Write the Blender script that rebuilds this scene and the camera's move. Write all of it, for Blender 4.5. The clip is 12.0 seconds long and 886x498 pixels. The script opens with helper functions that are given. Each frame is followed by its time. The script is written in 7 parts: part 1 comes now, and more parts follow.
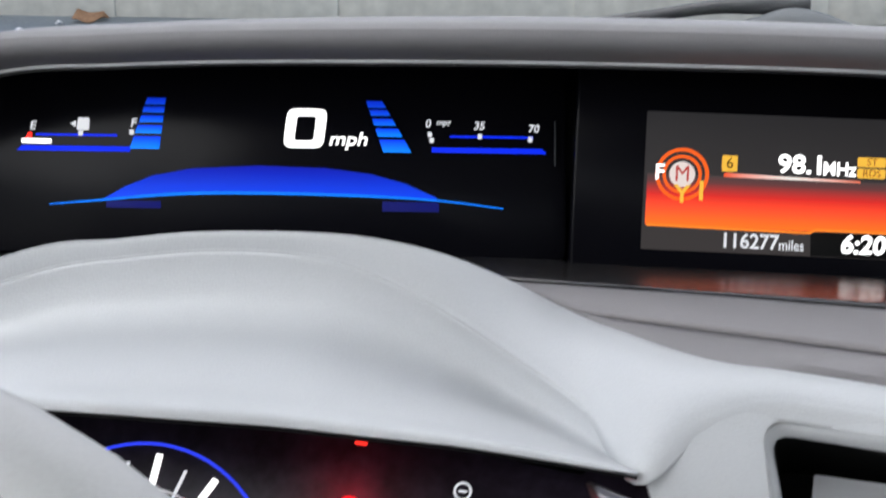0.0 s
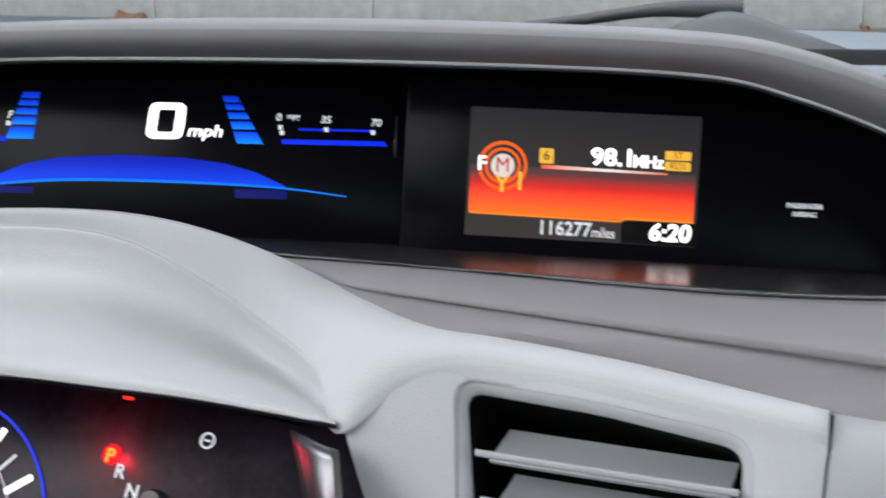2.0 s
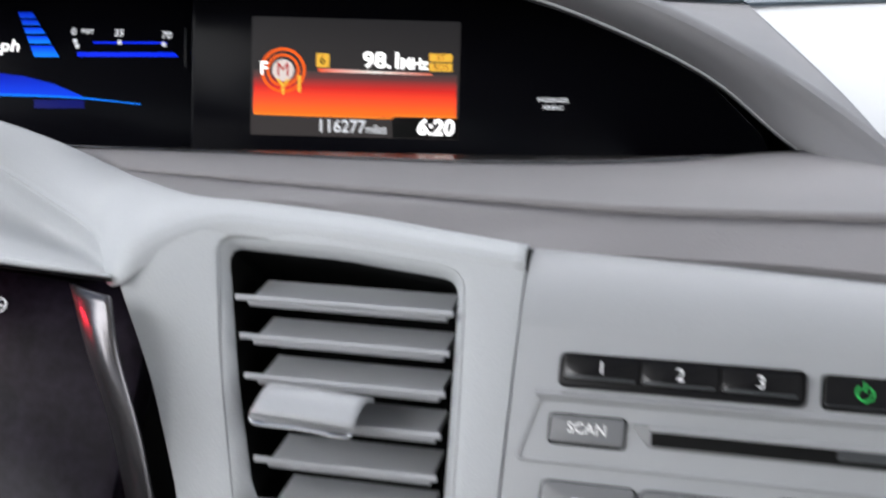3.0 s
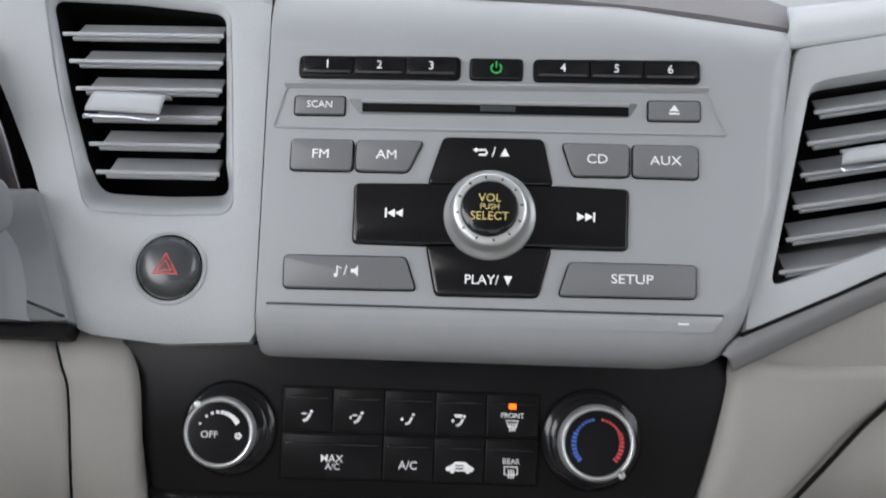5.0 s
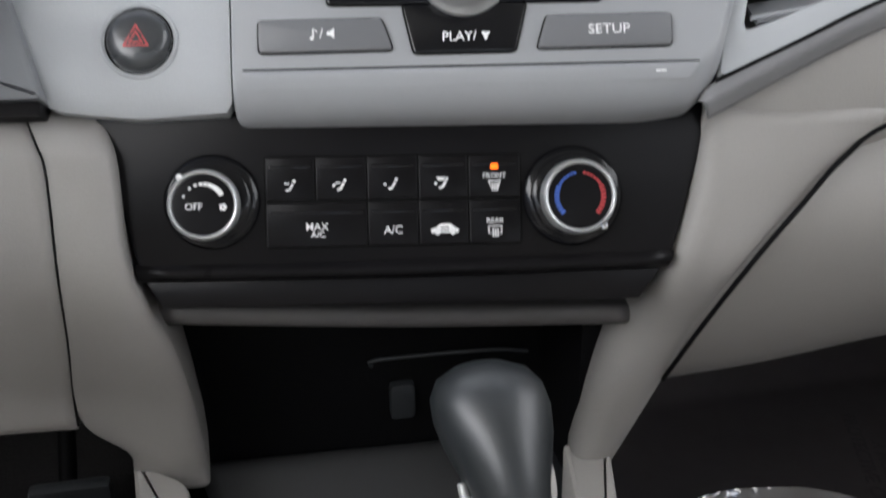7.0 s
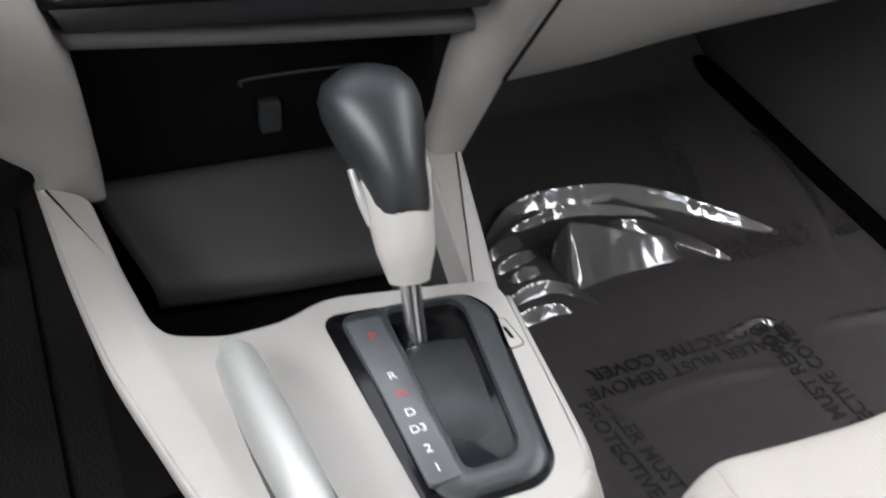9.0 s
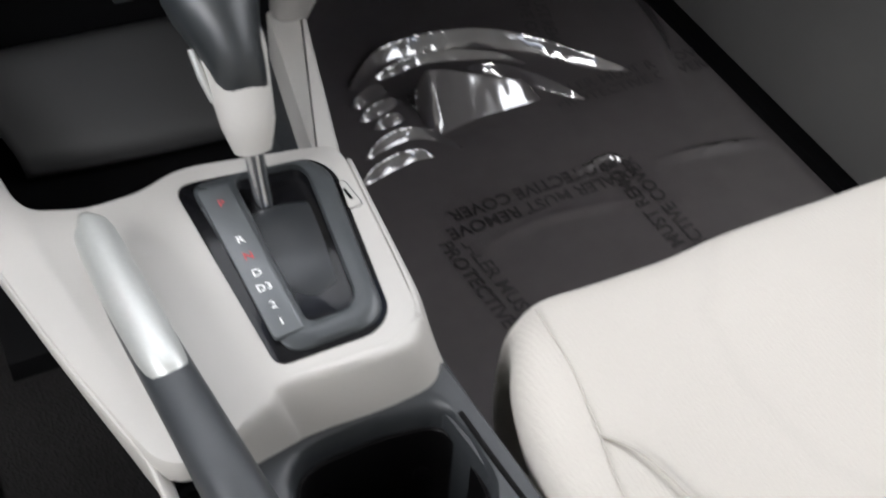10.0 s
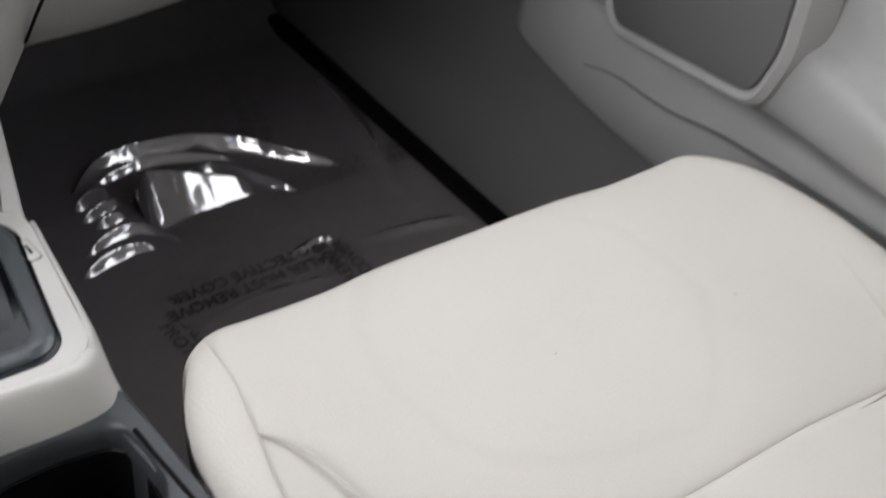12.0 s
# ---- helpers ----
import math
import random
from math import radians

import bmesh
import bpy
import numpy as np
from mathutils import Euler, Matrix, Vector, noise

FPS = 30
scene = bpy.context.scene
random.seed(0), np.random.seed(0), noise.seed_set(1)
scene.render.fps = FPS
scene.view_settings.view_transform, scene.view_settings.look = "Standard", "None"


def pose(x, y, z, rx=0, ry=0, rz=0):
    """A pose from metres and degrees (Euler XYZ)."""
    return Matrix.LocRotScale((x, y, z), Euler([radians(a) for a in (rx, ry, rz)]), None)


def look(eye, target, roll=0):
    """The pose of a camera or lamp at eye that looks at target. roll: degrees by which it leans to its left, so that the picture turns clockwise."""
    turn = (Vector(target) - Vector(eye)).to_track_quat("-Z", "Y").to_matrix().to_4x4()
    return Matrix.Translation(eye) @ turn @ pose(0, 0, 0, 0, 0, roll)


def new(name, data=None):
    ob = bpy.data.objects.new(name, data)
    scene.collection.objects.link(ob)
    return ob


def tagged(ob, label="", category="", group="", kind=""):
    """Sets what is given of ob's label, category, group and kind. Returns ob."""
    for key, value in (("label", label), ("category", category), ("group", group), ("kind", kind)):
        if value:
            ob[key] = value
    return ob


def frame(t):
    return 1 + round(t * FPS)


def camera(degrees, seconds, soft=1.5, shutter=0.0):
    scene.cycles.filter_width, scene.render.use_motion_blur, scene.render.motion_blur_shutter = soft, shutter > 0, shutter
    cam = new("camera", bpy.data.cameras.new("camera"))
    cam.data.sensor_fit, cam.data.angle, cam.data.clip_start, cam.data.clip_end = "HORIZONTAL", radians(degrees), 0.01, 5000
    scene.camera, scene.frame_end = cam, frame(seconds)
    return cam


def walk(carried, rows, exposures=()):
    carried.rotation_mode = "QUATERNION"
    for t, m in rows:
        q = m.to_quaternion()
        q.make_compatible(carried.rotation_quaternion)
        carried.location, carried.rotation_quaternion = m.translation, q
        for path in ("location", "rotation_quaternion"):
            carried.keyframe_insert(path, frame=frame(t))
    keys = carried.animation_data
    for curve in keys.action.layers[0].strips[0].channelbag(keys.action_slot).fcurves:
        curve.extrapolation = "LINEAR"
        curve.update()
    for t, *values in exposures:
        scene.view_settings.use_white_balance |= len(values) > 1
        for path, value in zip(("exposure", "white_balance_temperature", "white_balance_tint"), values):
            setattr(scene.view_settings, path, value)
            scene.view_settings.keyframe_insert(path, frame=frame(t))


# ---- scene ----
# seconds, eye, target, lean
PATH = [
    (0.0, (-0.2358, -0.2293, 0.7519), (-0.3152, 0.2526, 0.6447), 0.65),
    (0.5, (-0.2044, -0.2343, 0.7666), (-0.3078, 0.2448, 0.6682), 0.65),
    (1.0, (-0.1906, -0.2410, 0.7661), (-0.3083, 0.2353, 0.6697), 0.68),
    (1.5, (-0.1702, -0.2497, 0.7547), (-0.2871, 0.2268, 0.6585), 0.88),
    (2.0, (-0.1336, -0.2529, 0.7540), (-0.2332, 0.2253, 0.6475), 0.79),
    (2.5, (-0.1144, -0.2729, 0.7584), (-0.1887, 0.2086, 0.6462), 0.63),
    (3.0, (-0.0889, -0.3101, 0.7380), (-0.1292, 0.1726, 0.6141), 0.4),
    (3.5, (-0.0738, -0.3726, 0.7271), (-0.0858, 0.1083, 0.5905), 0.2),
    (3.7, (-0.0684, -0.3963, 0.7233), (-0.0707, 0.0828, 0.5802), 0.21),
    (5.3, (-0.0881, -0.5230, 0.7327), (-0.0272, -0.0623, 0.5481), 0.42),
    (5.5, (-0.0959, -0.5310, 0.7305), (-0.0320, -0.0716, 0.5440), 0.39),
    (6.0, (-0.1004, -0.5351, 0.7173), (-0.0343, -0.0785, 0.5244), -0.06),
    (6.5, (-0.1080, -0.5269, 0.6966), (-0.0326, -0.0794, 0.4867), -0.44),
    (7.0, (-0.1131, -0.5238, 0.6827), (-0.0278, -0.0853, 0.4581), -0.91),
    (7.2, (-0.1197, -0.5200, 0.6753), (-0.0288, -0.0883, 0.4399), -0.93),
    (8.8, (-0.1770, -0.5898, 0.7029), (-0.0325, -0.2159, 0.4040), 1.34),
    (9.0, (-0.1743, -0.5967, 0.7117), (-0.0249, -0.2353, 0.4002), 1.94),
    (9.5, (-0.1675, -0.6179, 0.7377), (-0.0088, -0.2805, 0.4046), 2.55),
    (10.0, (-0.1549, -0.6368, 0.7684), (0.0125, -0.3369, 0.4049), 4.19),
    (10.5, (-0.1409, -0.6570, 0.7858), (0.0369, -0.3930, 0.4002), 6.71),
    (11.0, (-0.1282, -0.6819, 0.7928), (0.0586, -0.4325, 0.4018), 7.67),
    (11.2, (-0.1297, -0.6944, 0.7902), (0.0630, -0.4468, 0.4009), 7.97),
    (11.5, (-0.1357, -0.7205, 0.7848), (0.0798, -0.4564, 0.4190), 8.17),
    (11.8, (-0.1389, -0.7505, 0.7814), (0.1041, -0.4676, 0.4484), 8.55),
    (12.0, (-0.1416, -0.7786, 0.7889), (0.1127, -0.4831, 0.4759), 7.61),
]
cam = camera(40.02, 12.0, soft=1.9, shutter=0.4)
walk(cam, [(t, look(e, g, a)) for t, e, g, a in PATH], [(0.0, -0.30), (2.0, -0.30), (3.5, -0.3), (5.3, -0.30), (7.2, -0.15), (8.8, 0.1), (10.0, 0.0), (10.6, -0.22), (11.5, -0.34), (12.0, -0.2)])

# ---- world and light ----
world = bpy.data.worlds.new("overcast_sky")
scene.world = world
world.use_nodes = True
wn = world.node_tree
sky = wn.nodes.new("ShaderNodeTexSky")
sky.sky_type = "NISHITA"
sky.sun_disc = False
sky.sun_elevation, sky.sun_rotation = radians(59), radians(210)
sky.air_density, sky.dust_density, sky.ozone_density = 1.0, 1.5, 1.2
wn.links.new(sky.outputs[0], wn.nodes["Background"].inputs[0])
wn.nodes["Background"].inputs[1].default_value = 0.17
sun_data = bpy.data.lights.new("sun", "SUN")
sun_data.energy, sun_data.angle, sun_data.color = 1.75, radians(40), (1.0, 0.97, 0.93)
sun = new("sun", sun_data)
sun.matrix_world = look((-1.5, -2.6, 5.0), (0, 0, 0))


def window_light(name, eye, target, w, h, power):
    d = bpy.data.lights.new(name, "AREA")
    d.shape, d.size, d.size_y, d.energy, d.color = "RECTANGLE", w, h, power, (0.975, 0.975, 0.99)
    ob = new(name, d)
    ob.matrix_world = look(eye, target)
    return ob


window_light("windshield_daylight", (-0.10, 1.00, 1.75), (-0.08, -0.10, 0.50), 2.4, 1.3, 28.0)
window_light("driver_window_daylight", (-0.78, -0.45, 0.97), (0.0, -0.15, 0.45), 0.95, 0.32, 11.5)
window_light("passenger_window_daylight", (0.78, -0.30, 0.86), (0.0, -0.3, 0.35), 1.00, 0.50, 8.0)
window_light("rear_window_daylight", (-0.15, -1.75, 1.00), (-0.12, 0.0, 0.5), 1.1, 0.42, 2.5)
window_light("rear_door_daylight", (-0.80, -1.30, 0.86), (0.0, -0.4, 0.45), 0.7, 0.36, 1.5)
window_light("far_rear_door_daylight", (0.80, -1.30, 0.86), (0.0, -0.4, 0.45), 0.7, 0.36, 2.4)


# ---- materials ----
def material(name, color, rough, metal=0.0, vary=0.12, grain=900.0, bump=0.15, blotch=14.0, coat=0.0, spec=0.5, depth=0.0006):
    """Colour with blotches and fine grain, roughness wear and a grain bump, in metres."""
    m = bpy.data.materials.new(name)
    m.use_nodes = True
    nt = m.node_tree
    b = nt.nodes["Principled BSDF"]
    b.inputs["Metallic"].default_value = metal
    b.inputs["Coat Weight"].default_value = coat
    b.inputs["Coat Roughness"].default_value = 0.12
    b.inputs["Specular IOR Level"].default_value = spec
    tc = nt.nodes.new("ShaderNodeTexCoord")
    n1 = nt.nodes.new("ShaderNodeTexNoise")
    n1.inputs["Scale"].default_value, n1.inputs["Detail"].default_value = blotch, 5
    n2 = nt.nodes.new("ShaderNodeTexNoise")
    n2.inputs["Scale"].default_value, n2.inputs["Detail"].default_value = grain, 2
    mixer = nt.nodes.new("ShaderNodeMath")
    mixer.operation = "ADD"
    nt.links.new(tc.outputs["Object"], n1.inputs["Vector"])
    nt.links.new(tc.outputs["Object"], n2.inputs["Vector"])
    nt.links.new(n1.outputs["Fac"], mixer.inputs[0])
    nt.links.new(n2.outputs["Fac"], mixer.inputs[1])
    ramp = nt.nodes.new("ShaderNodeMapRange")
    ramp.inputs["From Min"].default_value, ramp.inputs["From Max"].default_value = 0.6, 1.4
    ramp.inputs["To Min"].default_value, ramp.inputs["To Max"].default_value = 1 - vary, 1 + vary
    nt.links.new(mixer.outputs[0], ramp.inputs["Value"])
    tint = nt.nodes.new("ShaderNodeVectorMath")
    tint.operation = "SCALE"
    tint.inputs[0].default_value = color
    nt.links.new(ramp.outputs[0], tint.inputs["Scale"])
    nt.links.new(tint.outputs[0], b.inputs["Base Color"])
    rr = nt.nodes.new("ShaderNodeMapRange")
    rr.inputs["To Min"].default_value, rr.inputs["To Max"].default_value = max(0.02, rough - 0.08), min(1.0, rough + 0.08)
    nt.links.new(n1.outputs["Fac"], rr.inputs["Value"])
    nt.links.new(rr.outputs[0], b.inputs["Roughness"])
    if bump > 0:
        bp = nt.nodes.new("ShaderNodeBump")
        bp.inputs["Strength"].default_value, bp.inputs["Distance"].default_value = bump, depth
        nt.links.new(n2.outputs["Fac"], bp.inputs["Height"])
        nt.links.new(bp.outputs[0], b.inputs["Normal"])
    return m


def glow(name, color, strength):
    m = bpy.data.materials.new(name)
    m.use_nodes = True
    b = m.node_tree.nodes["Principled BSDF"]
    b.inputs["Base Color"].default_value = (0.01, 0.01, 0.01, 1)
    b.inputs["Emission Color"].default_value = (*color, 1)
    b.inputs["Emission Strength"].default_value = strength
    b.inputs["Specular IOR Level"].default_value = 0.05
    return m


def glow_ramp(name, stops, axis, lo, hi, strength):
    """A lit display whose colour runs along one local axis from lo to hi."""
    m = glow(name, (1, 1, 1), strength)
    nt = m.node_tree
    tc = nt.nodes.new("ShaderNodeTexCoord")
    sep = nt.nodes.new("ShaderNodeSeparateXYZ")
    mr = nt.nodes.new("ShaderNodeMapRange")
    mr.inputs["From Min"].default_value, mr.inputs["From Max"].default_value = lo, hi
    cr = nt.nodes.new("ShaderNodeValToRGB")
    for i, (p, c) in enumerate(stops):
        e = cr.color_ramp.elements[i] if i < 2 else cr.color_ramp.elements.new(p)
        e.position, e.color = p, (*c, 1)
    nt.links.new(tc.outputs["Object"], sep.inputs[0])
    nt.links.new(sep.outputs[axis], mr.inputs["Value"])
    nt.links.new(mr.outputs[0], cr.inputs[0])
    nt.links.new(cr.outputs[0], nt.nodes["Principled BSDF"].inputs["Emission Color"])
    return m


GRAY = material("soft_gray_plastic", (0.365, 0.378, 0.388), 0.55, vary=0.05, grain=1400, bump=0.25)
VISOR = material("dark_gray_pad", (0.125, 0.124, 0.130), 0.6, vary=0.06, grain=1400, bump=0.3)
RADIO = material("radio_gray_plastic", (0.275, 0.281, 0.290), 0.5, vary=0.04, grain=1600, bump=0.15)
BUTTON = material("button_gray_plastic", (0.135, 0.138, 0.143), 0.38, vary=0.05, grain=1600, bump=0.1)
GLOSS = material("black_gloss_plastic", (0.006, 0.006, 0.007), 0.12, vary=0.1, grain=600, bump=0.02, spec=0.3)
SATIN = material("black_satin_plastic", (0.0060, 0.0056, 0.0062), 0.30, vary=0.15, grain=1200, bump=0.08, spec=0.12)
LENS = material("dark_display_lens", (0.003, 0.003, 0.0045), 0.18, vary=0.1, grain=500, bump=0.0, spec=0.04)
PAD = material("taupe_dash_pad", (0.165, 0.157, 0.162), 0.6, vary=0.06, grain=1400, bump=0.3)
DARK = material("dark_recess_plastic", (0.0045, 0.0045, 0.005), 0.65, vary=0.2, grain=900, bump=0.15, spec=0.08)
CHAR = material("charcoal_plastic", (0.030, 0.033, 0.036), 0.40, vary=0.1, grain=1300, bump=0.2)
SLAT = material("slat_gray_plastic", (0.31, 0.318, 0.330), 0.34, vary=0.06, grain=1200, bump=0.1)
BEIGE = material("beige_trim_plastic", (0.275, 0.262, 0.248), 0.55, vary=0.06, grain=1300, bump=0.25)
CONSOLE = material("light_console_plastic", (0.44, 0.425, 0.40), 0.5, vary=0.05, grain=1300, bump=0.2)
SILK = material("satin_silver_ring", (0.52, 0.53, 0.53), 0.40, metal=0.75, vary=0.04, grain=900, bump=0.04)
BEZEL = material("brushed_gauge_trim", (0.12, 0.115, 0.12), 0.30, metal=0.9, vary=0.12, grain=600, bump=0.05)
CHROME = material("satin_chrome", (0.62, 0.62, 0.63), 0.22, metal=1.0, vary=0.05, grain=500, bump=0.03)
SILVER = material("brushed_silver_grip", (0.52, 0.53, 0.51), 0.38, metal=0.5, vary=0.06, grain=800, bump=0.05)
LEATHER = material("black_leather_knob", (0.014, 0.017, 0.019), 0.39, vary=0.12, grain=900, bump=0.12, spec=0.7)
CARPET = material("dark_carpet", (0.014, 0.013, 0.0135), 0.95, vary=0.5, grain=420, bump=0.9, depth=0.003)
WHITE = material("white_print", (0.80, 0.80, 0.80), 0.5, vary=0.03, bump=0)
GREYPRINT = material("pale_print", (0.72, 0.72, 0.73), 0.5, vary=0.03, bump=0)
BLACKPRINT = material("black_print", (0.004, 0.004, 0.004), 0.6, vary=0.1, bump=0, spec=0.08)
INK = material("film_ink", (0.050, 0.045, 0.047), 0.5, vary=0.3, grain=300, bump=0)
RED = material("red_print", (0.46, 0.045, 0.05), 0.5, vary=0.05, bump=0)
BLUEP = material("blue_print", (0.045, 0.11, 0.42), 0.5, vary=0.05, bump=0)
GOLD = material("gold_print", (0.50, 0.40, 0.14), 0.5, vary=0.05, bump=0)
LIT_WHITE = glow("lit_white", (1.0, 1.0, 1.0), 2.2)
LIT_SOFT = glow("lit_soft_white", (0.88, 0.90, 0.96), 1.1)
LIT_BLUE = glow("lit_blue", (0.0, 0.025, 1.0), 1.3)
LIT_RED = glow("lit_red", (1.0, 0.03, 0.02), 2.0)
LIT_ORANGE = glow("lit_orange", (1.0, 0.13, 0.01), 1.3)
LIT_AMBER = glow("lit_amber", (1.0, 0.55, 0.06), 1.2)
LIT_GREEN = glow("lit_green", (0.05, 0.7, 0.15), 0.8)
LED = glow("amber_lamp", (1.0, 0.16, 0.01), 3.0)


# ---- shape helpers ----
def finish(name, bm, mat, parent=None, label="", m=None, smooth=True):
    me = bpy.data.meshes.new(name)
    bm.normal_update()
    bm.to_mesh(me)
    bm.free()
    if smooth:
        me.shade_smooth()
        me.set_sharp_from_angle(angle=radians(38))
    me.materials.append(mat)
    ob = new(name, me)
    if parent is not None:
        ob.parent = parent
    if m is not None:
        ob.matrix_local = m
    if label:
        ob["label"] = label
    return ob


def part(name, bm, mat, parent, label="", m=None):
    return finish(name, bm, mat, parent, label, m)


def thing(name, label, category, m=None, group="", kind=""):
    ob = new(name)
    ob.empty_display_size = 0.02
    if m is not None:
        ob.matrix_world = m
    return tagged(ob, label, category, group, kind)


def frame_of(o, u, v):
    """A local frame: x along u, y near v, z out of the face."""
    u = Vector(u).normalized()
    v = Vector(v)
    v = (v - u * v.dot(u)).normalized()
    n = u.cross(v)
    return Matrix(((u.x, v.x, n.x, o[0]), (u.y, v.y, n.y, o[1]), (u.z, v.z, n.z, o[2]), (0, 0, 0, 1)))


def catmull(pts, n):
    p = [Vector(q) for q in pts]
    if len(p) == 2:
        return [p[0].lerp(p[1], i / (n - 1)) for i in range(n)]
    p = [2 * p[0] - p[1]] + p + [2 * p[-1] - p[-2]]
    k = len(p) - 3
    out = []
    for i in range(n):
        s = i / (n - 1) * k
        j = min(int(s), k - 1)
        t = s - j
        a, b, c, d = p[j:j + 4]
        out.append(0.5 * (2 * b + (c - a) * t + (2 * a - 5 * b + 4 * c - d) * t * t + (3 * b - a - 3 * c + d) * t ** 3))
    return out


def grid_bm(rows, closed=False):
    bm = bmesh.new()
    vs = [[bm.verts.new(p) for p in r] for r in rows]
    n = len(rows[0])
    for a, b in zip(vs, vs[1:]):
        for i in range(n if closed else n - 1):
            j = (i + 1) % n
            bm.faces.new((a[i], a[j], b[j], b[i]))
    return bm


def loft(curves, nu=24, nv=16, closed=False, smooth_across=True):
    rows = [catmull(c + [c[0]] if closed else c, nu + (1 if closed else 0)) for c in curves]
    if closed:
        rows = [r[:-1] for r in rows]
    if smooth_across:
        cols = [catmull([r[i] for r in rows], nv) for i in range(len(rows[0]))]
        rows = [[c[j] for c in cols] for j in range(nv)]
    return grid_bm(rows, closed)


def skin(ob, thick=0.003, offset=0.0):
    s = ob.modifiers.new("thickness", "SOLIDIFY")
    s.thickness, s.offset = thick, offset
    return ob


def rounded(pts, r, seg=5):
    """An outline with rounded corners; r may differ from corner to corner."""
    p = [Vector((q[0], q[1])) for q in pts]
    n = len(p)
    rs = r if isinstance(r, (list, tuple)) else [r] * n
    out = []
    for i in range(n):
        a, b, c = p[i - 1], p[i], p[(i + 1) % n]
        k = min(rs[i], 0.48 * (a - b).length, 0.48 * (c - b).length)
        if k <= 1e-6:
            out.append(b)
            continue
        s, e = b + (a - b).normalized() * k, b + (c - b).normalized() * k
        for j in range(seg + 1):
            t = j / seg
            out.append(s * (1 - t) ** 2 + b * 2 * t * (1 - t) + e * t * t)
    return out


def inset(pts, d):
    """The outline moved inwards by d (for a counter-clockwise one)."""
    n = len(pts)
    out = []
    for i in range(n):
        a, b, c = pts[i - 1], pts[i], pts[(i + 1) % n]
        e1, e2 = (b - a), (c - b)
        n1 = Vector((-e1.y, e1.x)).normalized() if e1.length > 1e-9 else Vector((0, 0))
        n2 = Vector((-e2.y, e2.x)).normalized() if e2.length > 1e-9 else n1
        q = n1 + n2
        q = q / max(0.6, q.length ** 2 / 2) if q.length > 1e-6 else n1
        out.append(b + q * d)
    return out


def ccw(pts):
    s = sum(a.x * b.y - b.x * a.y for a, b in zip(pts, pts[1:] + pts[:1]))
    return pts if s > 0 else pts[::-1]


def plate(pts, z0, z1, bev=0.001, dish=0.0):
    """A slab of that outline from z0 up to z1 with a rounded upper edge."""
    pts = ccw([Vector((p[0], p[1])) for p in pts])
    rings = [(pts, z0), (pts, z1 - bev), (inset(pts, bev * 0.3), z1 - bev * 0.3), (inset(pts, bev), z1)]
    bm = bmesh.new()
    vs = [[bm.verts.new((p.x, p.y, z)) for p in r] for r, z in rings]
    n = len(pts)
    for a, b in zip(vs, vs[1:]):
        for i in range(n):
            j = (i + 1) % n
            bm.faces.new((a[i], a[j], b[j], b[i]))
    bm.faces.new(vs[-1])
    bm.faces.new(vs[0][::-1])
    return bm


def hollow(outer, inner, z0, z1, bev=0.001):
    """A flat ring between two outlines of as many points."""
    outer, inner = ccw(outer), ccw(inner)
    rings = [(inner, z0), (inner, z1 - bev), (inset(inner, -bev), z1), (inset(outer, bev), z1), (outer, z1 - bev), (outer, z0)]
    bm = bmesh.new()
    vs = [[bm.verts.new((p.x, p.y, z)) for p in r] for r, z in rings]
    n = len(outer)
    for a, b in zip(vs, vs[1:] + vs[:1]):
        for i in range(n):
            j = (i + 1) % n
            bm.faces.new((a[i], b[i], b[j], a[j]))
    return bm


def circle(x, y, r, n=40):
    return [Vector((x + r * math.cos(2 * math.pi * i / n), y + r * math.sin(2 * math.pi * i / n))) for i in range(n)]


def box2(x0, y0, x1, y1):
    return [Vector((x0, y0)), Vector((x1, y0)), Vector((x1, y1)), Vector((x0, y1))]


def lathe(profile, x=0.0, y=0.0, seg=48):
    rows = [[Vector((x + r * math.cos(2 * math.pi * i / seg), y + r * math.sin(2 * math.pi * i / seg), z)) for i in range(seg)] for r, z in profile]
    bm = grid_bm(rows, True)
    bm.verts.ensure_lookup_table()
    if profile[-1][0] > 1e-5:
        bm.faces.new([bm.verts[len(bm.verts) - seg + i] for i in range(seg)])
    return bm


def tube(pts, radii, seg=12, n=None, flat=1.0):
    pts = catmull(pts, n) if n else [Vector(p) for p in pts]
    k = len(pts)
    if not isinstance(radii, (list, tuple)):
        radii = [radii] * k
    rad = np.interp(np.linspace(0, 1, k), np.linspace(0, 1, len(radii)), radii)
    rows = []
    side = None
    for i in range(k):
        d = (pts[min(i + 1, k - 1)] - pts[max(i - 1, 0)]).normalized()
        if side is None:
            side = d.cross(Vector((0, 0, 1)))
            side = side.normalized() if side.length > 1e-4 else Vector((1, 0, 0))
        side = (side - d * side.dot(d)).normalized()
        up = side.cross(d)
        rows.append([pts[i] + (side * math.cos(a) + up * math.sin(a) * flat) * rad[i] for a in (2 * math.pi * j / seg for j in range(seg))])
    bm = grid_bm(rows, True)
    bm.verts.ensure_lookup_table()
    bm.faces.new([bm.verts[i] for i in range(seg)][::-1])
    bm.faces.new([bm.verts[len(bm.verts) - seg + i] for i in range(seg)])
    return bm


